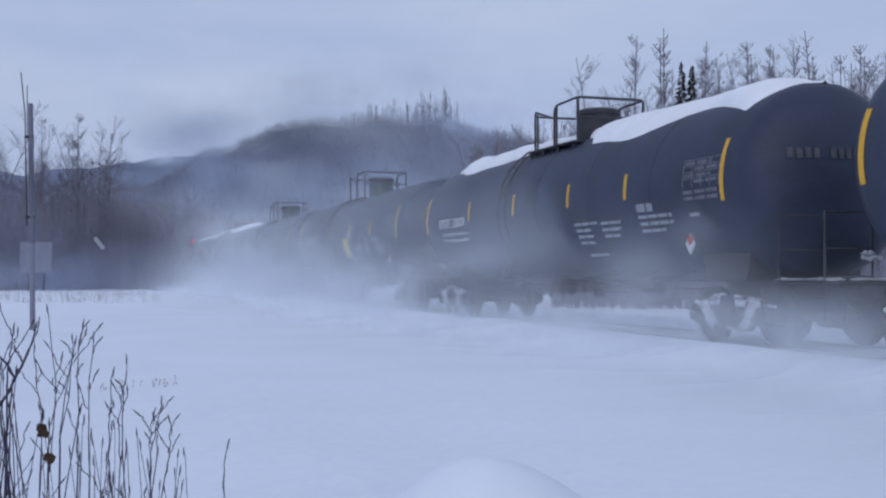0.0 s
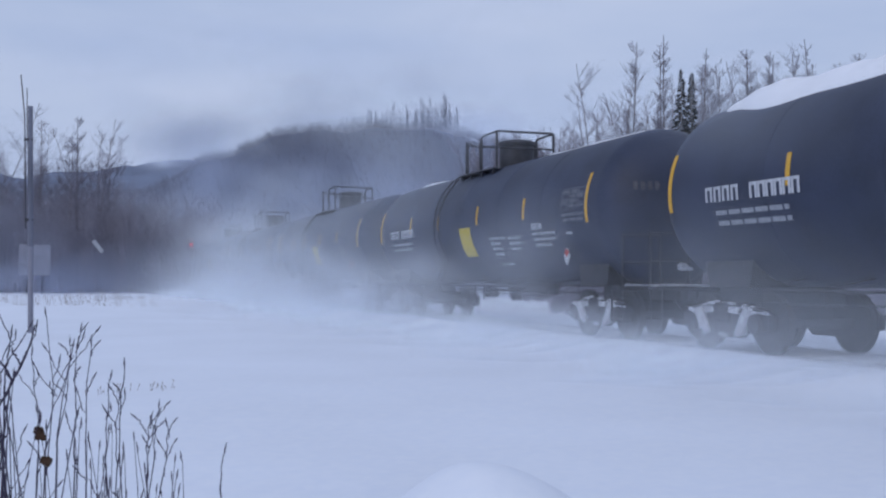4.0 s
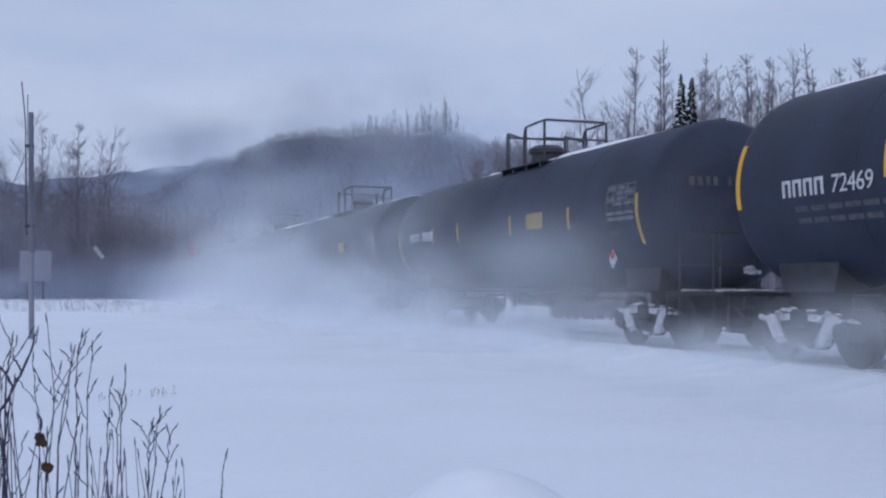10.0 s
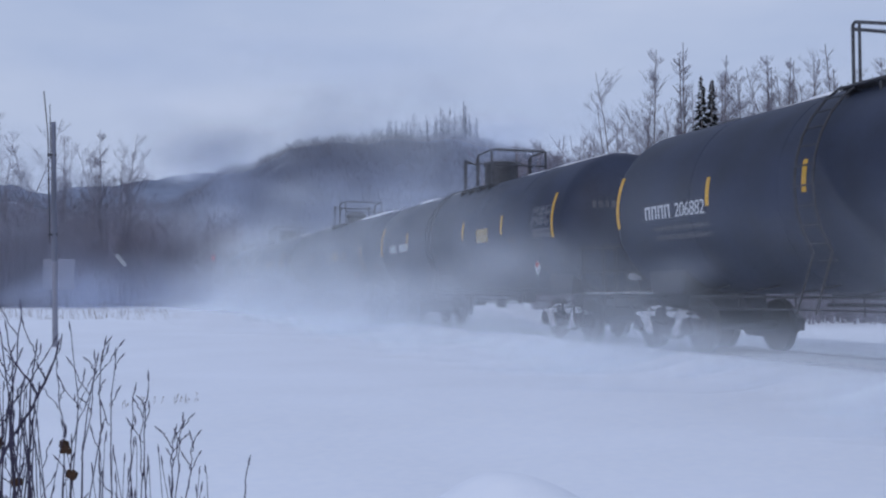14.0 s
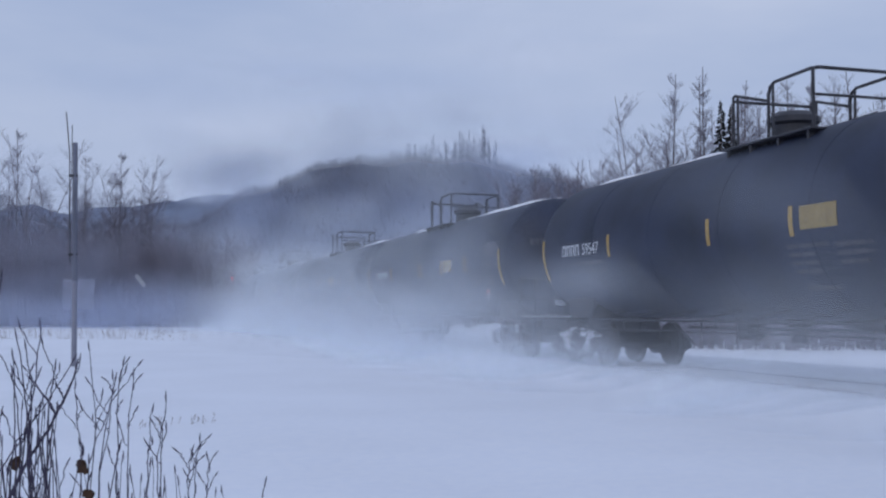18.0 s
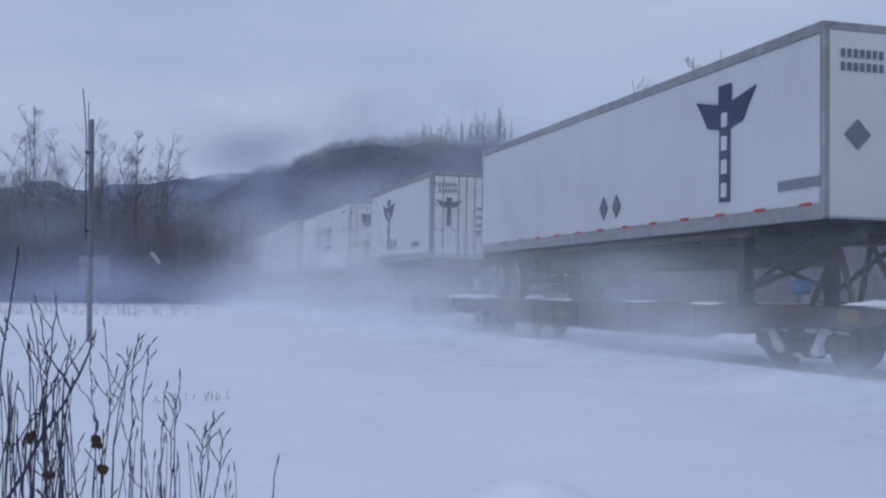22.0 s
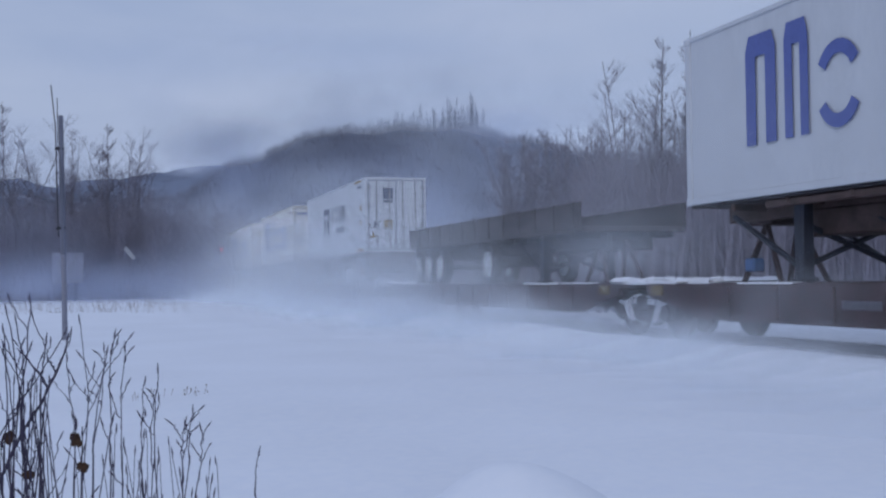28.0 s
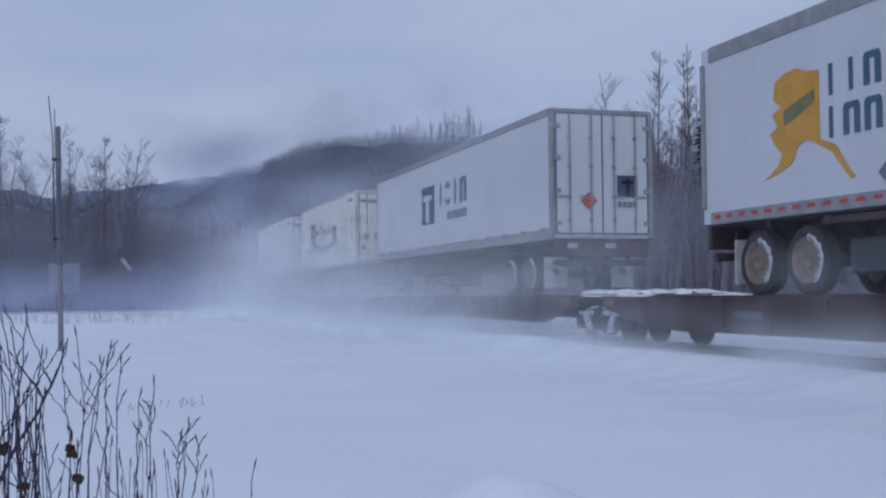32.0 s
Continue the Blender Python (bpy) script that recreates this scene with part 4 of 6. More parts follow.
def doors(ob, n, w, z0, z1, colour, frame_colour):
    """Two door leaves with lock rods and hinges on the near end."""
    y, hw, hh = -n / 2, w / 2 - 0.14, z1 - z0 - 0.24
    for s in (-1, 1):
        leaf = part("door", Build().box((s * hw / 2, y - 0.015, (z0 + z1) / 2), (hw - 0.02, 0.05, hh), 0.012).mesh("door", colour), ob)
        for k in (0.25, 0.72):
            b = Build().rod((s * hw * k, y - 0.075, z0 + 0.1), (s * hw * k, y - 0.075, z1 - 0.1), 0.022, None, 8)
            for z in (0.15, 0.35, 0.6, 0.85):
                b.box((s * hw * k, y - 0.06, z0 + hh * z), (0.1, 0.05, 0.06), 0.01)
            b.box((s * (hw * k + 0.14), y - 0.08, z0 + 0.95), (0.3, 0.025, 0.04), 0.005)
            part("lock_rod", b.mesh("lock_rod", RAIL), leaf, "grey lock rod with handle")
        for k in range(4):
            part("hinge", kept("hinge", lambda: Build().box((0, 0, 0), (0.16, 0.05, 0.1), 0.01), RAIL), leaf, at=pose(s * (hw - 0.02), y - 0.05, z0 + 0.35 + hh * 0.27 * k))
    seals = Build()
    seals.box((0, y - 0.03, (z0 + z1) / 2), (0.03, 0.05, hh))
    for s in (-1, 1):
        seals.box((s * (hw + 0.01), y - 0.03, (z0 + z1) / 2), (0.03, 0.04, hh))
        seals.box((0, y - 0.03, (z0 + z1) / 2 + s * (hh / 2 + 0.01)), (2 * hw, 0.04, 0.03))
    part("door_seal", seals.mesh("door_seal", INK), ob, "dark rubber door seal")
    return y


def end_marks_on(ob, y, marks, mat, label):
    """Small plates on the near end: x, z, width, height; a row of many is one line of writing."""
    if len(marks) < 5:
        for x, z, w, h in marks:
            part("plate", Build().box((x, y - 0.05, z), (w, 0.02, h)).mesh("plate", mat), ob, label)
        return
    b = Build()
    for x, z, w, h in marks:
        b.box((x, y - 0.05, z), (w, 0.02, h))
    part("code", b.mesh("code", mat), ob, label)["kind"] = "stuff"


def arch(y, z, h, w):
    """One character of a word as a plain arch in a single piece."""
    o = [(y, z), (y, z + h * 0.86), (y - 0.1 * w, z + h), (y - 0.74 * w, z + h), (y - 0.84 * w, z + h * 0.86), (y - 0.84 * w, z), (y - 0.56 * w, z), (y - 0.56 * w, z + h * 0.8), (y - 0.28 * w, z + h * 0.8), (y - 0.28 * w, z)]
    return Build().prism(o, -0.013, -0.003)


def ring_shape(y, z, h, w):
    """A round character as two plain arcs, one over the other."""
    b, n = Build(), 9
    for start in (0.09, 0.59):
        verts, faces = [], []
        for x in (-0.013, -0.003):
            for ry, rz in ((0.42 * w, 0.5 * h), (max(0.05, 0.42 * w - 0.15 * h), 0.34 * h)):
                for i in range(n):
                    a = 2 * math.pi * (start + 0.32 * i / (n - 1))
                    verts.append((x, y - 0.42 * w + ry * math.cos(a), z + 0.5 * h + rz * math.sin(a)))
        for i in range(n - 1):
            faces += [(i, i + 1, n + i + 1, n + i), (2 * n + i, 2 * n + i + 1, 3 * n + i + 1, 3 * n + i), (i, i + 1, 2 * n + i + 1, 2 * n + i), (n + i, n + i + 1, 3 * n + i + 1, 3 * n + i)]
        faces += [(0, n, 3 * n, 2 * n), (n - 1, 2 * n - 1, 4 * n - 1, 3 * n - 1)]
        b.add(verts, faces)
    return b


def post_shape(y, z, h, w):
    """A narrow character as a plain upright bar."""
    c = y - 0.42 * w
    e = 0.085 * h
    return Build().prism([(c + e, z), (c + e, z + h), (c - e, z + h), (c - e, z)], -0.013, -0.003)


def large_word(ob, side, y, z, sizes, mat, label, kinds=""):
    """A large word, each character a plain part; sizes: height and width; kinds: o ring, i bar, else arch."""
    for k, (h, w) in enumerate(sizes):
        make = {"o": ring_shape, "i": post_shape}.get(kinds[k:k + 1], arch)
        part("character", make(y, z, h, w).mesh("character", mat), ob, label, at=pose(-side - 0.004, 0, 0))
        y -= w * 1.08


def totem(y, z, h):
    """A winged upright mark."""
    w = h * 0.17
    o = [(-w / 2, 0), (w / 2, 0), (w / 2, h * 0.62), (w * 1.7, h * 0.66), (w * 2.2, h * 0.78), (w * 2.9, h * 0.92), (w * 0.6, h * 0.84), (w * 0.6, h), (-w * 0.6, h), (-w * 0.6, h * 0.84), (-w * 2.9, h * 0.92), (-w * 2.2, h * 0.78), (-w * 1.7, h * 0.66), (-w / 2, h * 0.62)]
    return Build().prism([(y + a, z + c) for a, c in o], -0.012, 0.0)


def totem_bars(y, z, h):
    b = Build()
    for k in range(4):
        b.box((-0.016, y, z + h * (0.1 + 0.2 * k)), (0.006, h * 0.09, h * 0.12))
    return b


def square_logo(y, z, h):
    return Build().prism([(y, z), (y, z + h), (y - h * 1.1, z + h), (y - h * 1.1, z)], -0.012, 0.0)


def square_logo_bird(y, z, h):
    b = Build().box((-0.015, y - h * 0.55, z + h * 0.36), (0.006, h * 0.24, h * 0.62))
    return b.box((-0.015, y - h * 0.55, z + h * 0.7), (0.006, h * 0.8, h * 0.14))


def add_marks(ob, side, pieces):
    """Flat marks on the near side wall: name, build, material, label."""
    for name, b, mat, label in pieces:
        mark = part(name, b.mesh(name, mat), ob, label, at=pose(-side - 0.004, 0, 0))
        if "bars" in label:
            mark["kind"] = "stuff"


def maritime_marks(ob, side, y, z, s=1.0):
    add_marks(ob, side, [
        ("logo", square_logo(y, z, 1.18 * s), NAVY, "navy square mark"), ("logo_figure", square_logo_bird(y, z, 1.18 * s), WHITE, "white figure on the mark"),
        ("small_word", bars((-0.008, y - 2.7 * s, z + 0.02 * s), 0.24 * s, 8, 0.2 * s), INK, "dark grey word drawn as bars")])
    large_word(ob, side, y - 1.75 * s, z + 0.46 * s, ((0.7 * s, 0.66 * s),) * 4, INK, "dark grey character drawn as a plain shape", "ioin")


def blue_word(ob, side, y, z, h, mat=None):
    sizes = [(h * f, h * w) for f, w in ((1.0, 0.56), (1.0, 0.4), (0.72, 0.72), (0.95, 0.5), (0.72, 0.68), (0.72, 0.8), (0.72, 0.72))]
    large_word(ob, side, y, z, sizes, mat or BLUE, "large coloured character drawn as a plain shape", "nnoioon")


def yellow_plates(ob, side, near, z0):
    add_marks(ob, side, [("plate", Build().box((-0.006, near + 0.75, z0 + 1.75), (0.012, 0.17, 0.24)), OCHRE, "ochre data plate"),
                         ("warning_triangle", Build().prism([(near + 0.64, z0 + 1.1), (near + 0.88, z0 + 1.1), (near + 0.76, z0 + 1.32)], -0.012, 0.0), OCHRE, "ochre warning triangle"),
                         ("container_code", bars((-0.006, near + 1.4, z0 + 2.55), 0.09, 9, 0.08), INK, "dark code drawn as bars")])


def slab(x0, x1, z0, z1, y, thick=0.05, bev=0.012):
    return Build().box(((x0 + x1) / 2, y, (z0 + z1) / 2), (x1 - x0, thick, z1 - z0), bev)


def reefer(ob, n, w, z0, z1):
    """The cooling machine in the near end: a dark head with covers, and an open bay in a white frame."""
    y = -n / 2
    part("machine_head", slab(-1.08, 1.06, z1 - 1.06, z1 - 0.04, y - 0.03, 0.12, 0.03).mesh("machine_head", PITCH), ob, "dark machine head")
    cover = part("machine_cover", slab(-0.38, 1.06, z1 - 0.82, z1 + 0.02, y - 0.13, 0.1, 0.03).mesh("machine_cover", WHITE), ob, "white cover panel")
    part("vent", slab(-0.24, 0.08, z1 - 0.6, z1 - 0.16, y - 0.185, 0.02, 0.004).mesh("vent", RAIL), cover, "grey vent grille")
    part("vent", slab(0.16, 0.8, z1 - 0.22, z1 - 0.12, y - 0.185, 0.02, 0.004).mesh("vent", PITCH), cover, "dark slot")
    part("trade_mark", slab(0.28, 0.72, z1 - 0.52, z1 - 0.42, y - 0.185, 0.015, 0.0).mesh("trade_mark", INK), cover, "small dark word drawn as a bar")
    part("side_strip", slab(-0.66, -0.42, z1 - 0.88, z1 - 0.11, y - 0.11, 0.05).mesh("side_strip", WHITE), ob, "white strip")
    part("label_plate", slab(0.16, 0.76, z1 - 0.98, z1 - 0.82, y - 0.1, 0.02, 0.004).mesh("label_plate", DIM), ob, "pale label plate")
    part("small_plate", slab(-0.79, -0.68, z1 - 0.52, z1 - 0.38, y - 0.1, 0.02, 0.004).mesh("small_plate", BLUEBOX), ob, "small blue plate")
    for x in (-0.15, 0.85, 1.12):
        part("bumper", slab(x - 0.08, x + 0.08, z1 - 0.05, z1 + 0.03, y - 0.14, 0.1, 0.03).mesh("bumper", RUBBER), ob, "black rubber bumper")
    part("machine_bay", slab(-0.84, 0.9, z1 - 2.4, z1 - 1.2, y - 0.005, 0.04).mesh("machine_bay", PITCH), ob, "dark open machine bay")
    frame_parts = ((-0.98, -0.8, z1 - 2.52, z1 - 1.06), (0.88, 1.06, z1 - 2.52, z1 - 1.06), (-0.8, 0.88, z1 - 2.52, z1 - 2.36), (-0.8, 0.88, z1 - 1.24, z1 - 1.06))
    b = Build()
    for x0, x1, a, c in frame_parts:
        b.box(((x0 + x1) / 2, y - 0.05, (a + c) / 2), (x1 - x0, 0.07, c - a), 0.015)
    part("bay_frame", b.mesh("bay_frame", POST), ob, "pale frame round the bay")
    part("cross_bar", slab(-0.8, 0.88, z1 - 1.93, z1 - 1.74, y - 0.06, 0.06).mesh("cross_bar", POST), ob, "pale cross bar")
    part("control_box", slab(-0.82, -0.22, z1 - 2.3, z1 - 2.08, y - 0.05, 0.08).mesh("control_box", WHITE), ob, "white control box")
    part("control_box", slab(0.18, 0.68, z1 - 1.78, z1 - 1.55, y - 0.045, 0.06).mesh("control_box", WHITE), ob, "white control box")
    part("compressor", Build().rod((0.0, y - 0.06, z1 - 2.17), (0.6, y - 0.06, z1 - 2.17), 0.15, None, 16).mesh("compressor", RAIL, True), ob, "grey compressor drum")
    part("pipe", Build().pipe([(-0.5, y - 0.05, z1 - 1.28), (-0.4, y - 0.07, z1 - 1.5), (0.0, y - 0.06, z1 - 1.55), (0.05, y - 0.06, z1 - 1.75)], 0.03).mesh("pipe", RAIL), ob, "bent pipe")
    part("lower_panel", slab(-1.06, 1.06, z0 + 0.12, z0 + 0.38, y - 0.01, 0.06).mesh("lower_panel", POST), ob, "rust-stained lower panel")
    part("rust_patch", Build().prism([(-0.6, 0.12), (-0.35, 0.2), (-0.22, 0.36), (-0.08, 0.37), (-0.02, 0.24), (-0.12, 0.12)], -0.004, 0.004).mesh("rust_patch", RUSTPATCH), ob, "orange rust patch", at=pose(0, y - 0.046, z0, 0, 0, 90))
    for x0, x1 in ((-1.04, -0.64), (0.98, 1.22)):
        part("fork_pocket", slab(x0, x1, z0 + 0.0, z0 + 0.13, y - 0.03, 0.08).mesh("fork_pocket", PITCH), ob, "dark fork pocket")


def octagon_reefer(ob, n, w, z0, z1):
    """A white end with an eight-sided machine opening, covers in it and small marks above."""
    y = -n / 2
    face = part("end_face", slab(-1.14, 1.14, z0 + 0.06, z1 - 0.06, y - 0.01, 0.06).mesh("end_face", WHITE), ob, "white end face")
    o = [(-0.98, 0.55), (-0.98, 1.22), (-0.74, 1.5), (0.74, 1.5), (0.98, 1.22), (0.98, 0.55), (0.74, 0.28), (-0.74, 0.28)]
    part("machine_bay", Build().prism(o, -0.025, 0.025).mesh("machine_bay", PITCH), ob, "dark eight-sided machine opening", at=pose(0, y - 0.05, z0, 0, 0, 90))
    part("white_cover", slab(-0.98, -0.42, z0 + 0.36, z0 + 0.6, y - 0.08, 0.06).mesh("white_cover", WHITE), ob, "white cover panel")
    part("grey_cover", slab(-0.36, 0.22, z0 + 0.34, z0 + 0.72, y - 0.08, 0.06).mesh("grey_cover", INK), ob, "dark grey cover")
    part("label_plate", slab(0.05, 0.5, z0 + 0.92, z0 + 1.12, y - 0.085, 0.02, 0.004).mesh("label_plate", DIM), ob, "pale label plate")
    part("condenser", Build().rod((-0.42, y - 0.06, z0 + 1.02), (-0.42, y - 0.1, z0 + 1.02), 0.3, None, 18).mesh("condenser", STEEL), ob, "round dark fan guard")
    for e in (-1, 1):
        part("corner_brace", Build().pipe([(0.98 * e, y - 0.07, z0 + 0.6), (0.66 * e, y - 0.07, z0 + 0.26)], 0.04).mesh("corner_brace", WHITE), ob, "white corner brace")
    part("yellow_sticker", Build().rod((-0.58, y - 0.045, z0 + 1.78), (-0.58, y - 0.055, z0 + 1.78), 0.1, None, 14).mesh("yellow_sticker", YELLOW), face, "round yellow sticker")
    part("oval_sticker", slab(-0.28, 0.04, z0 + 1.75, z0 + 1.85, y - 0.05, 0.015, 0.0).mesh("oval_sticker", INK), face, "small dark mark")
    for k in range(3):
        part("letter", slab(0.2 + 0.17 * k, 0.32 + 0.17 * k, z0 + 1.62, z0 + 1.84, y - 0.05, 0.015, 0.0).mesh("letter", INK), face, "dark character drawn as a plain bar")
    part("lower_panel", slab(-1.14, 1.14, z0 + 0.0, z0 + 0.16, y - 0.03, 0.07).mesh("lower_panel", POST), ob, "stained lower rail")
    for x in (-0.7, -0.1, 0.62):
        part("marker_light", slab(x - 0.1, x + 0.1, z0 - 0.17, z0 - 0.1, y - 0.09, 0.02, 0.004).mesh("marker_light", DIM), ob, "small pale marker")


def nose_end(ob, n, w, z0, z1):
    """A plain closed end with plates and the length in feet."""
    y = -n / 2
    part("end_panel", Build().box((0, y - 0.004, (z0 + z1) / 2), (w - 0.3, 0.04, z1 - z0 - 0.3), 0.01).mesh("end_panel", CREAM), ob)
    end_marks_on(ob, y, [(-0.72, z1 - 0.75, 0.3, 0.36)], OCHRE, "ochre plate")
    part("warning_triangle", Build().prism([(-0.14, 0), (0.14, 0), (0, 0.26)], -0.02, 0.0).mesh("warning_triangle", OCHRE), ob, "ochre warning triangle", at=pose(-0.72, y - 0.03, z1 - 1.35, 0, 0, 90))
    end_marks_on(ob, y, [(0.1 + 0.12 * i, z1 - 0.6, 0.09, 0.12) for i in range(7)], BLUE, "small blue word drawn as bars")
    text = bpy.data.curves.new("length_number", "FONT")
    text.body, text.size, text.extrude = "45", 0.42, 0.004
    text.materials.append(RED)
    part("length_number", text, ob, "red stencilled length in feet", at=pose(-0.95, y - 0.035, z1 - 1.95, 90, 0, 0))
    side = bpy.data.curves.new("length_number", "FONT")
    side.body, side.size, side.extrude = "45", 0.34, 0.004
    side.materials.append(RED)
    part("length_number", side, ob, "red stencilled length in feet", at=pose(-w / 2 - 0.008, y + 0.55, z0 + 0.45, 90, 0, -90))
    part("power_unit", Build().box((0.35, y - 0.1, z0 + 0.55), (0.9, 0.25, 0.5), 0.03).mesh("power_unit", BLUEBOX), ob, "small blue power box on the end")


def container_trailer(label, n, colour, kind, floor=2.28, tall=2.9, rusty=True, wheels_near=True, axles=(), legs=None):
    ob = thing("container_trailer", label, "container", pose(TRACK, 0, 0), "trailers on the flatcars")
    w, z0, z1, side = 2.44, floor, floor + tall, 1.22
    part("box", box_shell(n, w - 0.04, z0 + 0.02, z1 - 0.02).mesh("box", colour), ob)
    part("corner_frame", container_frame(n, w, z0, z1).mesh("corner_frame", POST if colour is CREAM else colour), ob, "steel corner frame with castings")
    chassis(ob, n, floor, CHASSIS, wheels_near, rusty, axles, legs)
    if kind == "nose":
        nose_end(ob, n, w, z0, z1)
    elif kind == "octagon":
        octagon_reefer(ob, n, w, z0, z1)
    elif kind != "reefer":
        y = doors(ob, n, w, z0, z1, colour, POST)
        end_marks_on(ob, y, [(-0.8, z0 + 1.05, 0.2, 0.24)], INK, "grey plate")
        end_marks_on(ob, y, [(-0.32, z0 + 1.08, 0.32, 0.36)], OCHRE, "ochre plate")
        part("warning_triangle", Build().prism([(-0.13, 0.0), (0.13, 0.0), (0.0, 0.24)], -0.01, 0.01).mesh("warning_triangle", OCHRE), ob, "ochre warning triangle", at=pose(-0.92, y - 0.05, z0 + 0.55, 0, 0, 90))
        if kind == "maritime":
            end_marks_on(ob, y, [(-0.32, z1 - 0.62, 0.4, 0.42), (-0.32, z1 - 0.92, 0.36, 0.1)], NAVY, "navy square mark")
        else:
            end_marks_on(ob, y, [(0.3 + 0.13 * i, z1 - 0.35 - 0.22 * k, 0.07, 0.11) for k in range(2) for i in range(6)], INK, "dark code drawn as bars")
            end_marks_on(ob, y, [(-0.95 + 0.1 * k, z1 - 0.42, 0.07, 0.15) for k in range(6)], INK if colour is GREY else BLUE, "small word drawn as bars")
    elif kind == "reefer":
        reefer(ob, n, w, z0, z1)
    yellow_plates(ob, side, -n / 2, z0)
    return ob


def van_trailer(label, n, floor, top, door_mark, nose_near=False, axles=(), legs=None):
    """A highway dry van with a riveted bottom rail and a dark top rail."""
    ob = thing("semi_trailer", label, "trailer", pose(TRACK, 0, 0), "trailers on the flatcars")
    w, side = 2.55, 1.275
    part("box", box_shell(n, w - 0.03, floor, top, 0.04).mesh("box", WHITE), ob)
    b = Build()
    for s in (-1, 1):
        b.box((s * (side - 0.01), 0, floor + 0.1), (0.05, n - 0.02, 0.24), 0.01)
    part("bottom_rail", b.mesh("bottom_rail", RAIL), ob, "grey riveted bottom rail")
    b = Build()
    for s in (-1, 1):
        b.box((s * (side - 0.01), 0, top - 0.08), (0.05, n - 0.02, 0.17), 0.01)
        b.box((0, s * (n / 2 - 0.02), top - 0.06), (w, 0.06, 0.13), 0.01)
        b.box((s * (side - 0.05), -n / 2 + 0.03, (floor + top) / 2), (0.12, 0.1, top - floor), 0.015)
        b.box((s * (side - 0.05), n / 2 - 0.03, (floor + top) / 2), (0.1, 0.08, top - floor), 0.015)
    part("top_rail", b.mesh("top_rail", RAIL), ob, "dark grey top rail and posts")
    k = -n / 2 + 0.4
    b = Build()
    while k < n / 2 - 0.3:
        b.box((-side - 0.022, k, floor + 0.22), (0.01, 0.3, 0.05))
        k += 1.25
    part("reflector_tape", b.mesh("reflector_tape", RED), ob, "red reflector tape")
    chassis(ob, n, floor, STEEL, not nose_near, False, axles, legs)
    if nose_near:
        end_marks_on(ob, -n / 2 + 0.03, [(-0.95 + 0.11 * i, top - 0.45 - 0.2 * k, 0.06, 0.12) for k in range(2) for i in range(7)], INK, "grey code drawn as bars")
        part("hazard_diamond", Build().prism([(0.0, -0.22), (0.22, 0.0), (0.0, 0.22), (-0.22, 0.0)], -0.02, 0.0).mesh("hazard_diamond", INK), ob, "dark hazard diamond", at=pose(-0.7, -n / 2 - 0.015, floor + 1.25, 0, 0, 90))
        return ob
    y = doors(ob, n, w, floor, top, WHITE, RAIL)
    if door_mark == "totem":
        part("door_mark", totem(0, 0, 0.95).mesh("door_mark", NAVY), ob, "navy winged mark", at=pose(-0.62, y - 0.055, floor + 1.1, 0, 0, 90))
        end_marks_on(ob, y, [(0.4 + 0.1 * i, floor + 1.7 - 0.28 * k, 0.07, 0.13) for k in range(4) for i in range(6)], INK, "grey words drawn as bars")
        end_marks_on(ob, y, [(-0.95 + 0.11 * i, top - 0.42 - 0.2 * k, 0.07, 0.14) for k in range(2) for i in range(6)], INK, "grey code drawn as bars")
    else:
        end_marks_on(ob, y, [(0.62, floor + 1.2, 0.5, 0.5)], NAVY, "navy square mark")
        end_marks_on(ob, y, [(0.62, floor + 1.2, 0.1, 0.36), (0.62, floor + 1.28, 0.34, 0.08)], WHITE, "white figure on the mark")
        end_marks_on(ob, y, [(0.42 + 0.13 * i, floor + 0.78, 0.1, 0.13) for i in range(4)], INK, "dark word drawn as bars")
        part("hazard_diamond", Build().prism([(0.0, -0.2), (0.2, 0.0), (0.0, 0.2), (-0.2, 0.0)], -0.02, 0.0).mesh("hazard_diamond", RED), ob, "red hazard diamond", at=pose(-0.35, y - 0.055, floor + 0.85, 0, 0, 90))
    return ob


def totem_side(ob, side, y, z, h, e, c):
    add_marks(ob, side, [("totem_mark", totem(y, z, h), NAVY, "navy winged upright mark"), ("totem_letters", totem_bars(y, z, h), WHITE, "white bars on the mark"),
                         ("small_marks", Build().prism([(e, z - 0.02), (e - 0.2, z + 0.23), (e, z + 0.48), (e + 0.2, z + 0.23)], -0.01, 0).prism([(e - 0.65, z - 0.02), (e - 0.85, z + 0.23), (e - 0.65, z + 0.48), (e - 0.45, z + 0.23)], -0.01, 0), INK, "grey hazard diamonds"),
                         ("code", bars((-0.008, c, z + 0.03), 0.16, 9, 0.11), INK, "grey code drawn as bars")])


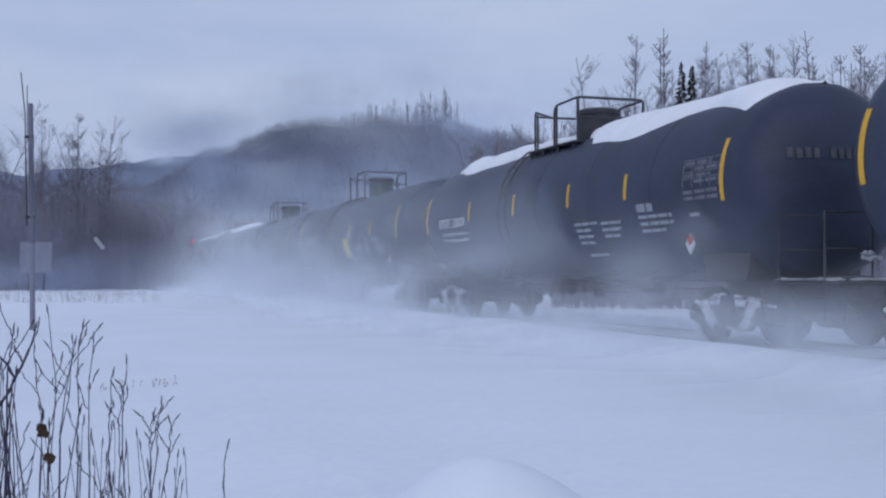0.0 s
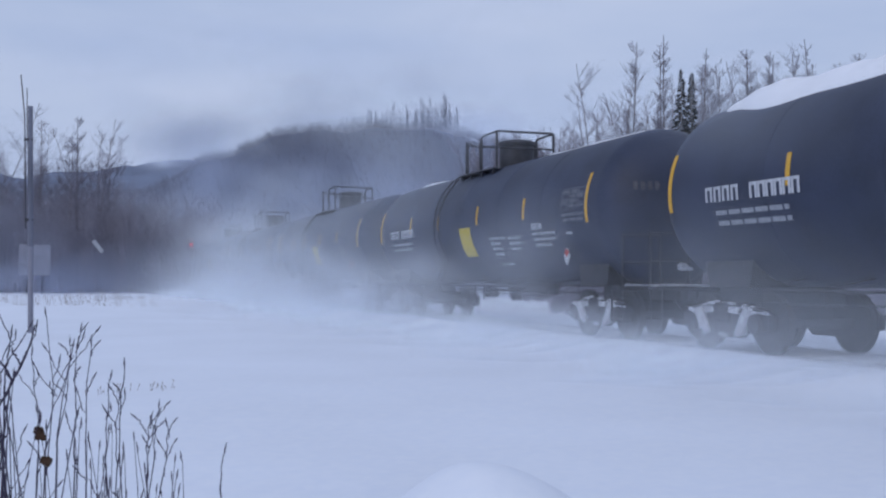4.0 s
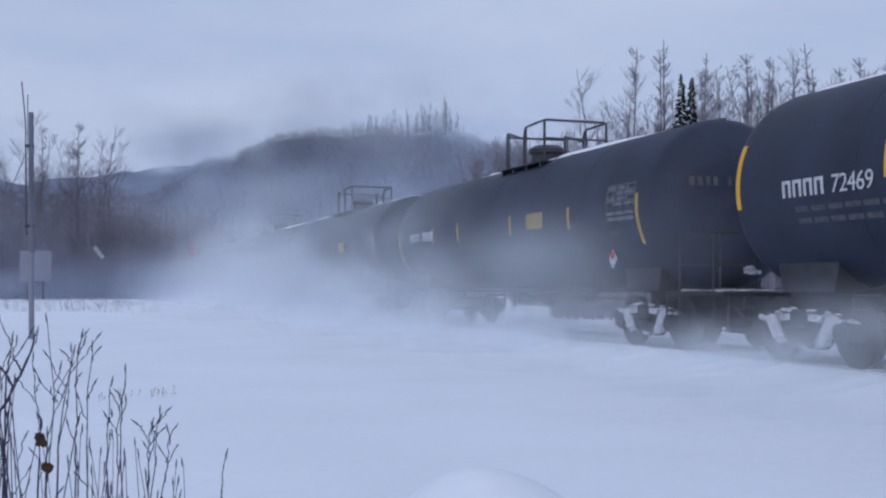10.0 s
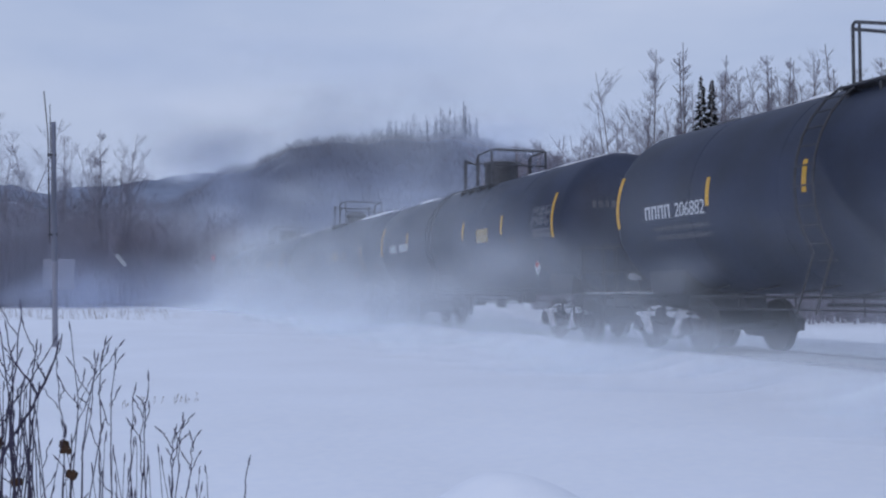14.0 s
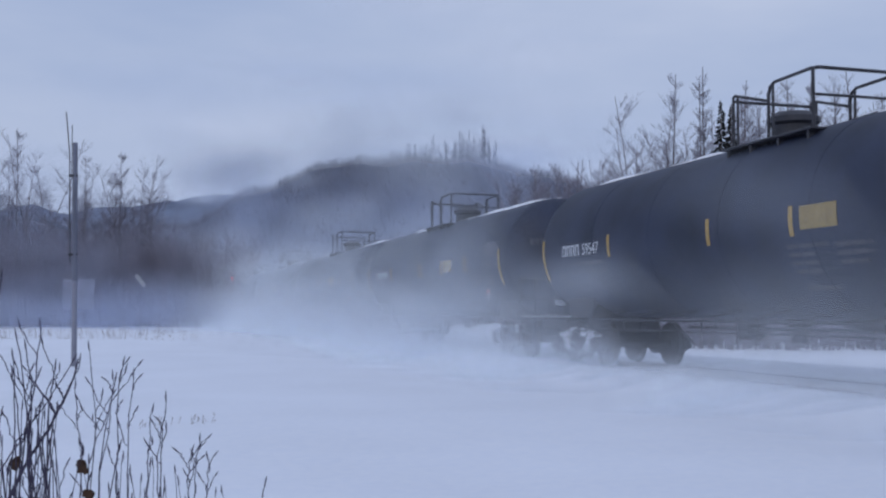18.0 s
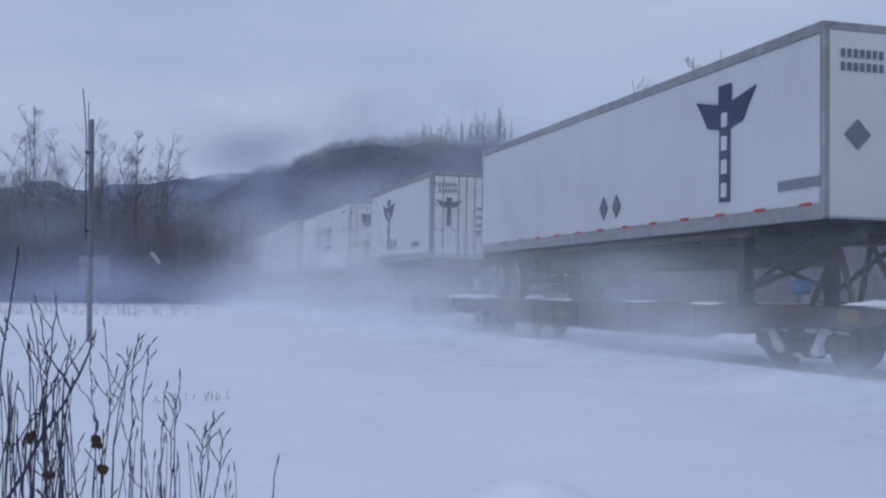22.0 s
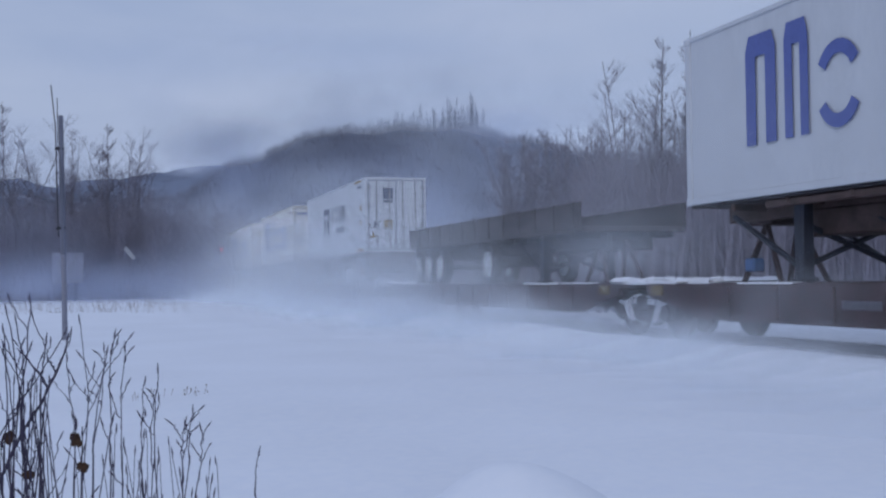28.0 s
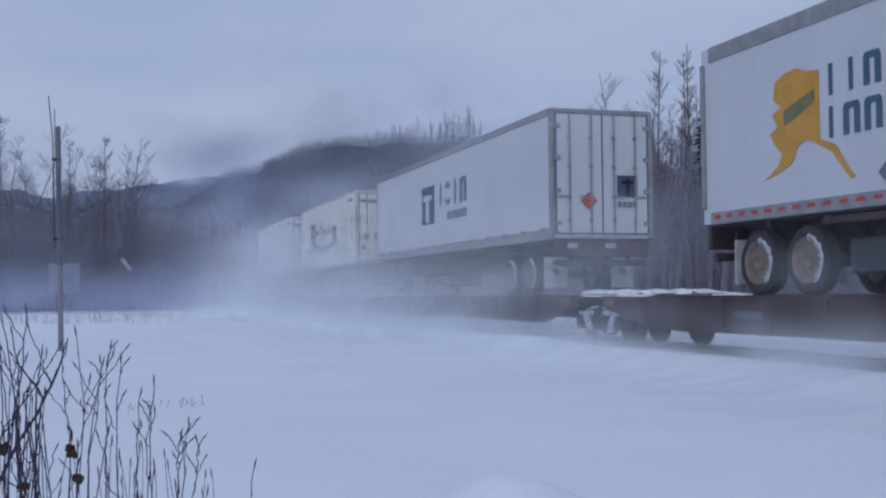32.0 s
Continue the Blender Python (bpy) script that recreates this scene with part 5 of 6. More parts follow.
def rounded_trailer(label, n, floor, top):
    """A van with a rounded front towards the near end and a cooling unit in it."""
    ob = thing("semi_trailer", label, "trailer", pose(TRACK, 0, 0), "trailers on the flatcars")
    w, h = 2.5, n / 2
    o = [(-w / 2, h), (w / 2, h), (w / 2, -h + 0.45)]
    for k in range(1, 7):
        a = math.pi / 2 * k / 6
        o.append((w / 2 - 0.45 + 0.45 * math.cos(a), -h + 0.45 - 0.45 * math.sin(a)))
    for k in range(0, 7):
        a = math.pi / 2 * k / 6
        o.append((-w / 2 + 0.45 - 0.45 * math.sin(a), -h + 0.45 - 0.45 * math.cos(a)))
    m = len(o)
    b = Build().add([(x, y, floor) for x, y in o] + [(x, y, top) for x, y in o], [tuple(range(m)), tuple(range(m, 2 * m))] + [(i, (i + 1) % m, m + (i + 1) % m, m + i) for i in range(m)])
    part("box", b.mesh("box", WHITE, True), ob)
    for s in (-1, 1):
        part("top_rail", Build().box((s * w / 2, 0.2, top - 0.12), (0.05, n - 0.9, 0.25), 0.01).mesh("top_rail", RAIL), ob, "grey top rail")
        part("bottom_rail", Build().box((s * w / 2, 0.2, floor + 0.08), (0.05, n - 0.9, 0.2), 0.01).mesh("bottom_rail", RAIL), ob, "grey bottom rail")
    part("rear_post", Build().box((-w / 2, h - 0.05, (floor + top) / 2), (0.1, 0.1, top - floor - 0.5), 0.02).mesh("rear_post", RAIL), ob, "grey rear post")
    k, b = -h + 0.6, Build()
    while k < h - 0.2:
        b.box((-w / 2 - 0.03, k, floor + 0.1), (0.01, 0.16, 0.06))
        k += 0.36
    part("reflector_tape", b.mesh("reflector_tape", RED), ob, "red and white reflector tape")
    part("cooling_unit", Build().box((0, -h - 0.12, top - 0.95), (1.9, 0.3, 1.7), 0.08).mesh("cooling_unit", INK), ob, "dark cooling unit")
    part("unit_cover", Build().box((0, -h - 0.29, top - 1.2), (1.86, 0.06, 0.62), 0.02).mesh("unit_cover", WHITE), ob, "white cover panel")
    chassis(ob, n, floor, STEEL, False, True)
    shape = [(2.72, 4.2), (2.5, 4.3), (2.18, 4.33), (1.95, 4.24), (1.66, 4.2), (1.66, 3.22), (1.31, 3.1), (1.08, 2.8), (0.9, 2.61), (0.99, 2.59), (1.17, 2.77), (1.37, 3.0), (1.65, 3.13), (1.85, 3.22), (2.01, 3.24), (2.18, 3.18), (2.31, 2.96),
             (2.58, 2.86), (3.03, 2.76), (2.65, 2.96), (2.56, 3.12), (2.71, 3.23), (2.87, 3.44), (2.66, 3.53), (2.8, 3.73), (2.55, 3.82), (2.76, 3.94)]
    add_marks(ob, w / 2, [("map_mark", Build().prism(shape, -0.012, 0), GOLD, "gold map-shaped mark"),
                          ("map_shade", Build().prism([(2.5, 3.75), (2.1, 3.86), (1.75, 3.95), (1.75, 3.78), (2.2, 3.6), (2.5, 3.52)], -0.016, 0), OLIVE, "dull green hills on the map mark"),
                          ("diamond_mark", Build().prism([(0.44, 2.62), (0.23, 2.79), (0.02, 2.62), (0.23, 2.42)], -0.012, 0), INK, "grey diamond mark")])
    large_word(ob, w / 2, 1.56, 3.8, ((0.44, 0.405),) * 6, TEAL, "teal character drawn as a plain shape", "iinonn")
    large_word(ob, w / 2, 1.57, 3.2, ((0.44, 0.41),) * 9, TEAL, "teal character drawn as a plain shape", "innnooooi")
    return ob


def flatbed(label, n):
    ob = thing("flatbed_trailer", label, "trailer", pose(TRACK, 0, 0), "trailers on the flatcars")
    h = n / 2
    part("deck", Build().box((0, 0, 2.18), (2.5, n, 0.12), 0.02).mesh("deck", RUSTY), ob)
    for s in (-1, 1):
        b = Build().box((1.25 * s, 0, 2.48), (0.06, n, 0.55), 0.01)
        k = -h + 0.3
        while k < h:
            b.box((1.29 * s, k, 2.48), (0.05, 0.1, 0.58), 0.01)
            k += 1.1
        part("side_board", b.mesh("side_board", RUSTY), ob, "rust-streaked side board")
        part("beam", Build().box((0.5 * s, 0, 1.94), (0.16, n - 0.4, 0.4), 0.03).mesh("beam", STEEL), ob)
    b = Build()
    k = -h + 0.5
    while k < h:
        b.box((0, k, 2.06), (2.4, 0.09, 0.12), 0.01)
        k += 0.9
    b.box((0, 0, 1.7), (0.9, 2.6, 0.35), 0.05)
    part("underframe", b.mesh("underframe", STEEL), ob)["kind"] = "stuff"
    road_wheels(ob, [h - 0.65, h - 1.9, h - 3.15, h - 7.5], pale=True)
    landing_legs(ob, pose(0, -h + 3.0, 0))
    part("hitch", kept("hitch", hitch_mesh, RUST), ob, at=pose(0, -h + 1.0, 0))
    return ob


PLATFORMS = (483.0, 503.3, 518.8, 535.7, 564.2, 584.6, 601.5, 618.5, 638.3, 656.0, 672.8, 690.6, 705.9, 726.0, 741.5, 757.5)
# bogies, counted from the joint between two platforms; where nothing is named one stands under the joint
BOGIES = {483.0: (2.8,), 503.3: (-2.2,), 518.8: (-2.6,), 535.7: (-3.1, 3.3), 564.2: (-2.3, 4.6), 584.6: (-1.0,), 638.3: (-3.6,), 656.0: (-3.4,), 672.8: (-3.0, 4.3), 690.6: (0.6,)}
for a, b in zip(PLATFORMS, PLATFORMS[1:]):
    m = (a + b) / 2
    near = [o for o in BOGIES.get(a, (0.0,)) if o >= 0]
    far = [o for o in BOGIES.get(b, (0.0,)) if o < 0]
    rides(flat_platform(a, b, [a + o - m for o in near] + [b + o - m for o in far], max([1.9] + [o + 2.0 for o in near]), max([1.9] + [2.0 - o for o in far])), m)


def load(ob, near, far):
    return rides(ob, (near + far) / 2)


t = van_trailer("long white dry van trailer with a navy winged mark", 16.3, 2.3, 5.2, "totem", True)
totem_side(t, 1.275, -5.37, 2.74, 2.0, -0.37, -7.0)
load(t, 484.9, 501.2)
t = van_trailer("short white dry van trailer with a navy winged mark", 9.3, 2.3, 5.2, "totem", axles=(-3.55, -2.45), legs=1.7)
totem_side(t, 1.275, 1.45, 2.73, 1.98, 0.93, -2.2)
load(t, 506.9, 516.2)
t = container_trailer("white refrigerated container with a navy square mark", 13.3, WHITE, "maritime")
maritime_marks(t, 1.22, 2.1, 3.2, 1.0)
load(t, 521.8, 535.1)
t = container_trailer("plain grey container with worn ochre end plates", 12.3, GREY, "plain", 2.42)
add_marks(t, 1.22, [("upright_word", Build().box((-0.006, 5.5, 4.6), (0.012, 0.07, 0.3)).box((-0.006, 5.5, 4.2), (0.012, 0.14, 0.24)).box((-0.006, 5.5, 3.8), (0.012, 0.11, 0.28)), INK, "dark upright word drawn as bars")])
load(t, 537.3, 549.6)
t = container_trailer("white container with a large blue word", 12.4, WHITE, "plain", 2.35)
blue_word(t, 1.22, 4.25, 3.16, 1.72)
load(t, 552.3, 564.7)
t = container_trailer("grey refrigerated container with its cooling machine showing", 12.4, GREY, "octagon", 2.22, wheels_near=False)
add_marks(t, 1.22, [("upright_word", Build().box((-0.006, 5.5, 4.6), (0.012, 0.07, 0.3)).box((-0.006, 5.5, 4.2), (0.012, 0.14, 0.24)).box((-0.006, 5.5, 3.8), (0.012, 0.11, 0.28)), INK, "dark upright word drawn as bars")])
load(t, 569.2, 581.6)
t = container_trailer("white refrigerated container with a dark cooling machine in its end", 12.3, WHITE, "reefer", 2.3, wheels_near=False)
add_marks(t, 1.22, [("flag_mark", Build().prism([(2.75, 3.15), (2.75, 4.35), (1.55, 4.45), (1.75, 3.2)], -0.012, 0), FADED, "faded red flag-like mark"), ("flag_stripe", Build().prism([(2.65, 3.2), (2.65, 4.35), (2.3, 4.35), (2.25, 3.2)], -0.016, 0), NAVY, "navy stripe"),
                   ("small_word", bars((-0.008, 1.26, 3.34), 0.29, 5, 0.58), INK, "grey word drawn as bars")])
large_word(t, 1.22, 1.25, 3.8, ((0.5, 0.49),) * 7, NAVY, "navy character drawn as a plain shape", "nonioon")
load(t, 586.7, 599.0)
t = container_trailer("white container with a large blue word", 12.3, WHITE, "plain", 2.35)
blue_word(t, 1.22, 4.25, 3.16, 1.72)
load(t, 604.2, 616.5)
load(flatbed("empty rusty flatbed trailer with low side boards", 13.6), 621.0, 634.6)
t = container_trailer("white refrigerated container with a navy square mark and ochre strips", 12.5, WHITE, "maritime", 2.25, axles=(-5.7, -4.45))
add_marks(t, 1.22, [("rust_strip", Build().prism([(-6.1, 2.29), (-6.1, 2.35), (-5.5, 2.42), (-4.7, 2.38), (-4.6, 2.29)], -0.012, 0), RUSTPATCH, "orange rust strip along the bottom rail"),
                   ("top_strip", Build().prism([(-5.6, 5.02), (-5.6, 5.1), (-4.4, 5.1), (-4.4, 5.02)], -0.012, 0), OCHRE, "ochre strip under the top rail")])
part("pale_locker", Build().box((-0.95, -2.95, 1.36), (0.4, 1.4, 0.62), 0.04).mesh("pale_locker", FLAP), t, "pale side locker")
maritime_marks(t, 1.22, 2.1, 3.2, 1.0)
load(t, 641.3, 653.8)
t = container_trailer("aged white container with a large blue word", 12.3, CREAM, "plain", 2.3, axles=(-4.95, -3.78, -2.6))
blue_word(t, 1.22, 4.25, 3.0, 1.72)
load(t, 658.2, 670.5)
t = container_trailer("long aged white container with a large blue word", 13.8, CREAM, "nose", 2.25, wheels_near=False, legs=-4.45)
part("dark_locker", Build().box((-0.85, 1.35, 1.55), (0.6, 2.5, 0.66), 0.05).mesh("dark_locker", PITCH), t, "long dark side locker")
blue_word(t, 1.22, 4.13, 2.85, 1.74)
load(t, 675.3, 689.1)
load(rounded_trailer("white round-nosed van trailer with a gold map-shaped mark", 9.7, 2.2, 5.13), 691.7, 701.4)
t = van_trailer("long white dry van trailer with a navy square door mark", 16.3, 2.3, 5.25, "square")
maritime_marks(t, 1.275, 2.2, 3.2, 0.98)
load(t, 708.0, 724.3)
t = container_trailer("aged yellowish container with a dark square mark", 12.3, CREAM, "plain", 2.3)
blue_word(t, 1.22, 3.6, 3.1, 1.3, INK)
load(t, 728.0, 740.3)
t = container_trailer("plain white container far down the train", 12.3, WHITE, "plain", 2.3)
load(t, 743.5, 755.8)


# ---- hills ----
def ridge(points, deg):
    for (a, h), (b, g) in zip(points, points[1:]):
        if a <= deg <= b:
            return h + (g - h) * smooth01(a, b, deg)
    return points[0][1] if deg < points[0][0] else points[-1][1]


def build_hill(name, mat, label, points, near, far, span, rough):
    """A hill in rings round the camera's station; points: bearing and ridge height."""
    verts, faces, n, rings = [], [], 220, 16
    for j in range(rings + 1):
        u = j / rings
        dist = near + (far - near) * u
        for i in range(n + 1):
            deg = span[0] + (span[1] - span[0]) * i / n
            h = ridge(points, deg) * smooth01(0, 0.72, u) * (1 - 0.35 * smooth01(0.75, 1, u))
            h += rough * noise.fractal((deg * 0.35, u * 4, 1.0), 1.0, 2.0, 4) * smooth01(0, 0.4, u)
            a = radians(deg)
            verts.append((dist * math.sin(a), dist * math.cos(a), h - 3 * (1 - u)))
    for j in range(rings):
        for i in range(n):
            k = j * (n + 1) + i
            faces.append((k, k + 1, k + n + 2, k + n + 1))
    ob = new(name, Build().add(verts, faces).mesh(name, mat, True))
    return tagged(ob, label, "hill", kind="structure")


HILL_RIDGE = ((-12, 6), (-2, 22), (3, 38), (7, 53), (10, 63.5), (13, 67), (18, 67), (21, 62), (25, 54), (32, 46), (50, 40))
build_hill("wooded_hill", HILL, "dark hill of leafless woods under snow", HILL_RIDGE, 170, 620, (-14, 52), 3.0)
build_hill("far_mountain", FAR, "snow-streaked mountain in a haze-paled colour, fading into cloud", ((-30, 130), (-8, 146), (0, 158), (2.5, 178), (5, 196), (8, 186), (13, 150), (30, 120), (60, 100)), 900, 2200, (-32, 62), 14.0)


# ---- bare trees ----
def bare_tree(seed, height, spread, forks=1, stout=1.0, limbs=20, twigs=9, tips=3):
    """A leafless tree: one or more bending stems, limbs that sweep upwards, twigs on them."""
    rng = random.Random(seed)
    trunk, crown = Build(), Build()

    def sweep(b, p, way, long, r0, r1, steps, lift, sides=3, bend=0.16):
        pts = [p]
        for k in range(steps):
            way = (way + Vector((rng.uniform(-bend, bend), rng.uniform(-bend, bend), lift))).normalized()
            q = pts[-1] + way * long / steps
            b.rod(pts[-1], q, r0 + (r1 - r0) * k / steps, r0 + (r1 - r0) * (k + 1) / steps, sides, False)
            pts.append(q)
        return pts

    def along(pts, u):
        i = min(len(pts) - 2, int(u * (len(pts) - 1)))
        return pts[i].lerp(pts[i + 1], u * (len(pts) - 1) - i)

    base = height * 0.0055
    stems = []
    if forks == 1:
        stems.append((sweep(trunk, Vector((0, 0, 0)), Vector((rng.uniform(-0.06, 0.06), rng.uniform(-0.06, 0.06), 1)), height, base, 0.016 * stout, 9, 0.6, 6, 0.07), height))
    else:
        foot = sweep(trunk, Vector((0, 0, 0)), Vector((0, 0, 1)), height * 0.3, base, base * 0.8, 3, 0.5, 6)
        for k in range(forks):
            a = 2 * math.pi * k / forks + rng.uniform(-0.5, 0.5)
            long = height * rng.uniform(0.6, 0.72)
            stems.append((sweep(trunk, foot[-1], Vector((math.cos(a) * 0.5, math.sin(a) * 0.5, 1)), long, base * 0.6, 0.014 * stout, 7, 0.16, 5, 0.12), long))
    for pts, long in stems:
        for k in range(limbs // len(stems) + 3):
            u = rng.uniform(0.22, 0.97) if forks == 1 else rng.uniform(0.08, 0.96)
            p = along(pts, u)
            a = rng.uniform(0, 2 * math.pi)
            reach = spread * (0.3 + 1.0 * (1 - u) ** 0.7) * rng.uniform(0.5, 1.15)
            limb = sweep(crown, p, Vector((math.cos(a), math.sin(a), rng.uniform(0.5, 1.1))), reach, (0.011 + 0.018 * (1 - u)) * stout ** 0.5, 0.0045 * stout, 4, 0.1)
            for s in range(twigs):
                w = rng.uniform(0.15, 0.98)
                b = a + rng.choice((-1, 1)) * rng.uniform(0.4, 1.8)
                side = sweep(crown, along(limb, w), Vector((math.cos(b), math.sin(b), rng.uniform(0.2, 1.3))), reach * rng.uniform(0.22, 0.55), 0.0045 * stout, 0.003 * stout, 2, 0.16)
                for e in range(tips):
                    c = b + rng.uniform(-1.6, 1.6)
                    sweep(crown, along(side, rng.uniform(0.2, 0.95)), Vector((math.cos(c), math.sin(c), rng.uniform(0.2, 1.6))), reach * rng.uniform(0.12, 0.34), 0.0036 * stout, 0.0024 * stout, 1, 0.2)
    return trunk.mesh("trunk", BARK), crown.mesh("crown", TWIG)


KINDS = [bare_tree(21 + k, 14.0, (1.5, 1.1, 2.0, 1.3, 2.4, 1.2, 1.9, 1.0)[k], (1, 1, 2, 1, 3, 1, 2, 1)[k], 1.15, 62) for k in range(8)]
FAR_KINDS = [bare_tree(61 + k, 14.0, (1.3, 1.9, 1.1)[k % 3], 1, 5.0, 24, 5, 1) for k in range(6)]
LEFT_KINDS = [bare_tree(101 + k, 14.0, (2.2, 1.8, 2.5, 2.0, 1.7)[k], (2, 1, 3, 2, 1)[k], 1.05, 46) for k in range(5)]
FOOT_KINDS = [bare_tree(81 + k, 14.0, (2.4, 1.9)[k % 2], (1, 3)[k % 2], 1.7, 30) for k in range(4)]


def tree(x, y, h, k, group, kinds=None, z=None):
    ob = thing("bare_tree", "leafless winter tree with fine upright twigs", "tree", pose(x, y, ground_z(x, y) - 0.3 if z is None else z, 0, 0, 57 * k), group)
    ob.scale = (h / 14,) * 3
    trunk, crown = (kinds or KINDS)[k % len(kinds or KINDS)]
    part("trunk", trunk, ob)
    part("crown", crown, ob)
    return ob


def bearing(deg, dist):
    return dist * math.sin(radians(deg)), dist * math.cos(radians(deg))


rng = random.Random(77)
# trees beyond the line, to the right: the tall ones by themselves, the rest behind and between
for k, (deg, h) in enumerate(((26.8, 15.6), (28.36, 17.2), (29.15, 16.6), (29.6, 17.8), (31.6, 16.6), (32.4, 15.4), (33.36, 16.4), (33.9, 15.6), (34.66, 16.2), (35.0, 16.0), (36.6, 16.8), (37.73, 15.2), (38.6, 14.8), (40.0, 15.5), (41.5, 16.0), (43.0, 15.2))):
    tree(*bearing(deg, 76), h + 0.4, (4, 0, 3, 1, 5, 7, 3, 1, 5, 0, 7, 3, 1, 5, 0, 7)[k], "trees beyond the line")
for k in range(140):
    deg = rng.uniform(26.0, 46)
    dist = rng.uniform(70, 96)
    edge = smooth01(25, 30, deg)
    tall = rng.uniform(0.96, 1.16) if k % 3 == 0 else rng.uniform(0.7, 1.05)
    tree(*bearing(deg, dist), (8.0 + 6.2 * edge) * tall * dist / 76, k, "trees beyond the line")
# trees at the foot of the hill
for k, (deg, h) in enumerate(((21.3, 19.0), (21.8, 19.5), (22.3, 19.5), (22.86, 21.2), (23.45, 19.8), (24.2, 19.8), (24.7, 18.0))):
    tree(*bearing(deg, 135), h, k, "trees at the hill's foot", FOOT_KINDS)
for k in range(44):
    deg = rng.uniform(20.3, 26.5)
    tree(*bearing(deg, rng.uniform(124, 150)), rng.uniform(14, 20.5), k, "trees at the hill's foot", FOOT_KINDS)
# trees standing on the hill's skyline, too many and too far to count
hilltop = Build()
for k in range(200):
    deg = 12.6 + 7.2 * ((k % 80) + rng.uniform(-1, 2)) / 80 if k < 160 else rng.uniform(19.6, 23.0)
    tall = (7 + 8 * smooth01(12.8, 15.0, deg) + 6 * smooth01(16.0, 18.8, deg)) * (1 - 0.55 * smooth01(18.9, 19.5, deg))
    size = tall * (0.45 + 0.55 * rng.random() ** 1.6 if k < 80 else rng.uniform(0.45, 0.75)) / 14
    x, y = bearing(deg, 488 + rng.uniform(-6, 4))
    m = Matrix.Translation((x, y, ridge(HILL_RIDGE, deg) - 2.0)) @ Matrix.Rotation(k, 4, "Z") @ Matrix.Scale(size, 4)
    for me in FAR_KINDS[k % 6]:
        hilltop.add([m @ v.co for v in me.vertices], [tuple(f.vertices) for f in me.polygons])
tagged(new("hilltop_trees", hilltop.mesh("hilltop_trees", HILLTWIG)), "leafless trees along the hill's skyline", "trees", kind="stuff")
# trees of the wood on the left
for k in range(62):
    deg = rng.uniform(-9, 5.5)
    dist = rng.uniform(94, 125)
    tree(*bearing(deg, dist), rng.uniform(8.5, 12.5) * (1.0 if deg < 2.0 else 0.72) * dist / 100, k, "trees of the left wood", LEFT_KINDS)
for k, (deg, h) in enumerate(((-5.55, 14.2), (-4.31, 15.8), (-3.54, 15.8), (-2.24, 14.4), (-1.44, 13.8), (-0.1, 13.4), (0.43, 14.4), (1.06, 14.3), (1.42, 14.0), (1.85, 12.7), (-6.6, 14.5), (-7.6, 14.0))):
    tree(*bearing(deg, 96), h + 0.4, k, "trees of the left wood", LEFT_KINDS)


def spruce(x, y, h, seed):
    rng = random.Random(seed)
    ob = thing("spruce_tree", "narrow dark spruce among bare trees", "tree", pose(x, y, ground_z(x, y) - 0.3))
    part("trunk", Build().rod((0, 0, 0), (0, 0, h), 0.13, 0.02, 7).mesh("trunk", BARK), ob)
    b = Build()
    for k in range(420):
        u = (k / 420) ** 0.8
        z = h * (0.08 + 0.92 * u)
        a = rng.uniform(0, 6.28)
        reach = (1 - u) * h * 0.16 * rng.uniform(0.5, 1.15) + 0.15
        q = Vector((math.cos(a) * reach, math.sin(a) * reach, z - reach * 0.35))
        s = Vector((-math.sin(a), math.cos(a), 0)) * reach * 0.22
        p = Vector((0, 0, z))
        m = p.lerp(q, 0.6)
        b.add([p, m + s, q, m - s, m + Vector((0, 0, -0.12))], [(0, 1, 4), (1, 2, 4), (2, 3, 4), (3, 0, 4), (0, 1, 2, 3)])
    part("crown", b.mesh("crown", NEEDLE), ob, "dark needled boughs")


for k, (deg, dist, h) in enumerate(((30.6, 74, 15.4), (31.1, 75, 15.3), (-6.9, 90, 11.5))):
    spruce(*bearing(deg, dist), h, 40 + k)


def thicket(name, label, spans, count, seed, tall, mat):
    """Dense stems that nobody could count."""
    rng = random.Random(seed)
    b = Build()
    for k in range(count):
        d0, d1, r0, r1 = spans[k % len(spans)]
        x, y = bearing(rng.uniform(d0, d1), rng.uniform(r0, r1))
        z = ground_z(x, y) - 0.2
        h = tall * rng.uniform(0.45, 1.0)
        lx, ly = rng.uniform(-0.12, 0.12) * h, rng.uniform(-0.12, 0.12) * h
        r = rng.uniform(0.02, 0.055)
        b.rod((x, y, z), (x + lx, y + ly, z + h), r, 0.008, 3, False)
        for s in range(4):
            u = rng.uniform(0.25, 0.9)
            p = Vector((x + lx * u, y + ly * u, z + h * u))
            a = rng.uniform(0, 6.28)
            b.rod(p, p + Vector((math.cos(a), math.sin(a), rng.uniform(0.7, 1.6))) * h * 0.13, 0.014, 0.006, 3, False)
    tagged(new(name, b.mesh(name, mat)), label, "brush", kind="stuff")


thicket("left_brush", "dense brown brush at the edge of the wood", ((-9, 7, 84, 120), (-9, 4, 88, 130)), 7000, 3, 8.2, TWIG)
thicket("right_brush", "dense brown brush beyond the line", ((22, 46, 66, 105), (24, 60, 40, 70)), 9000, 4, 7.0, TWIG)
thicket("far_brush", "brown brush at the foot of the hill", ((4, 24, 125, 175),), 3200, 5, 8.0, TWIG)


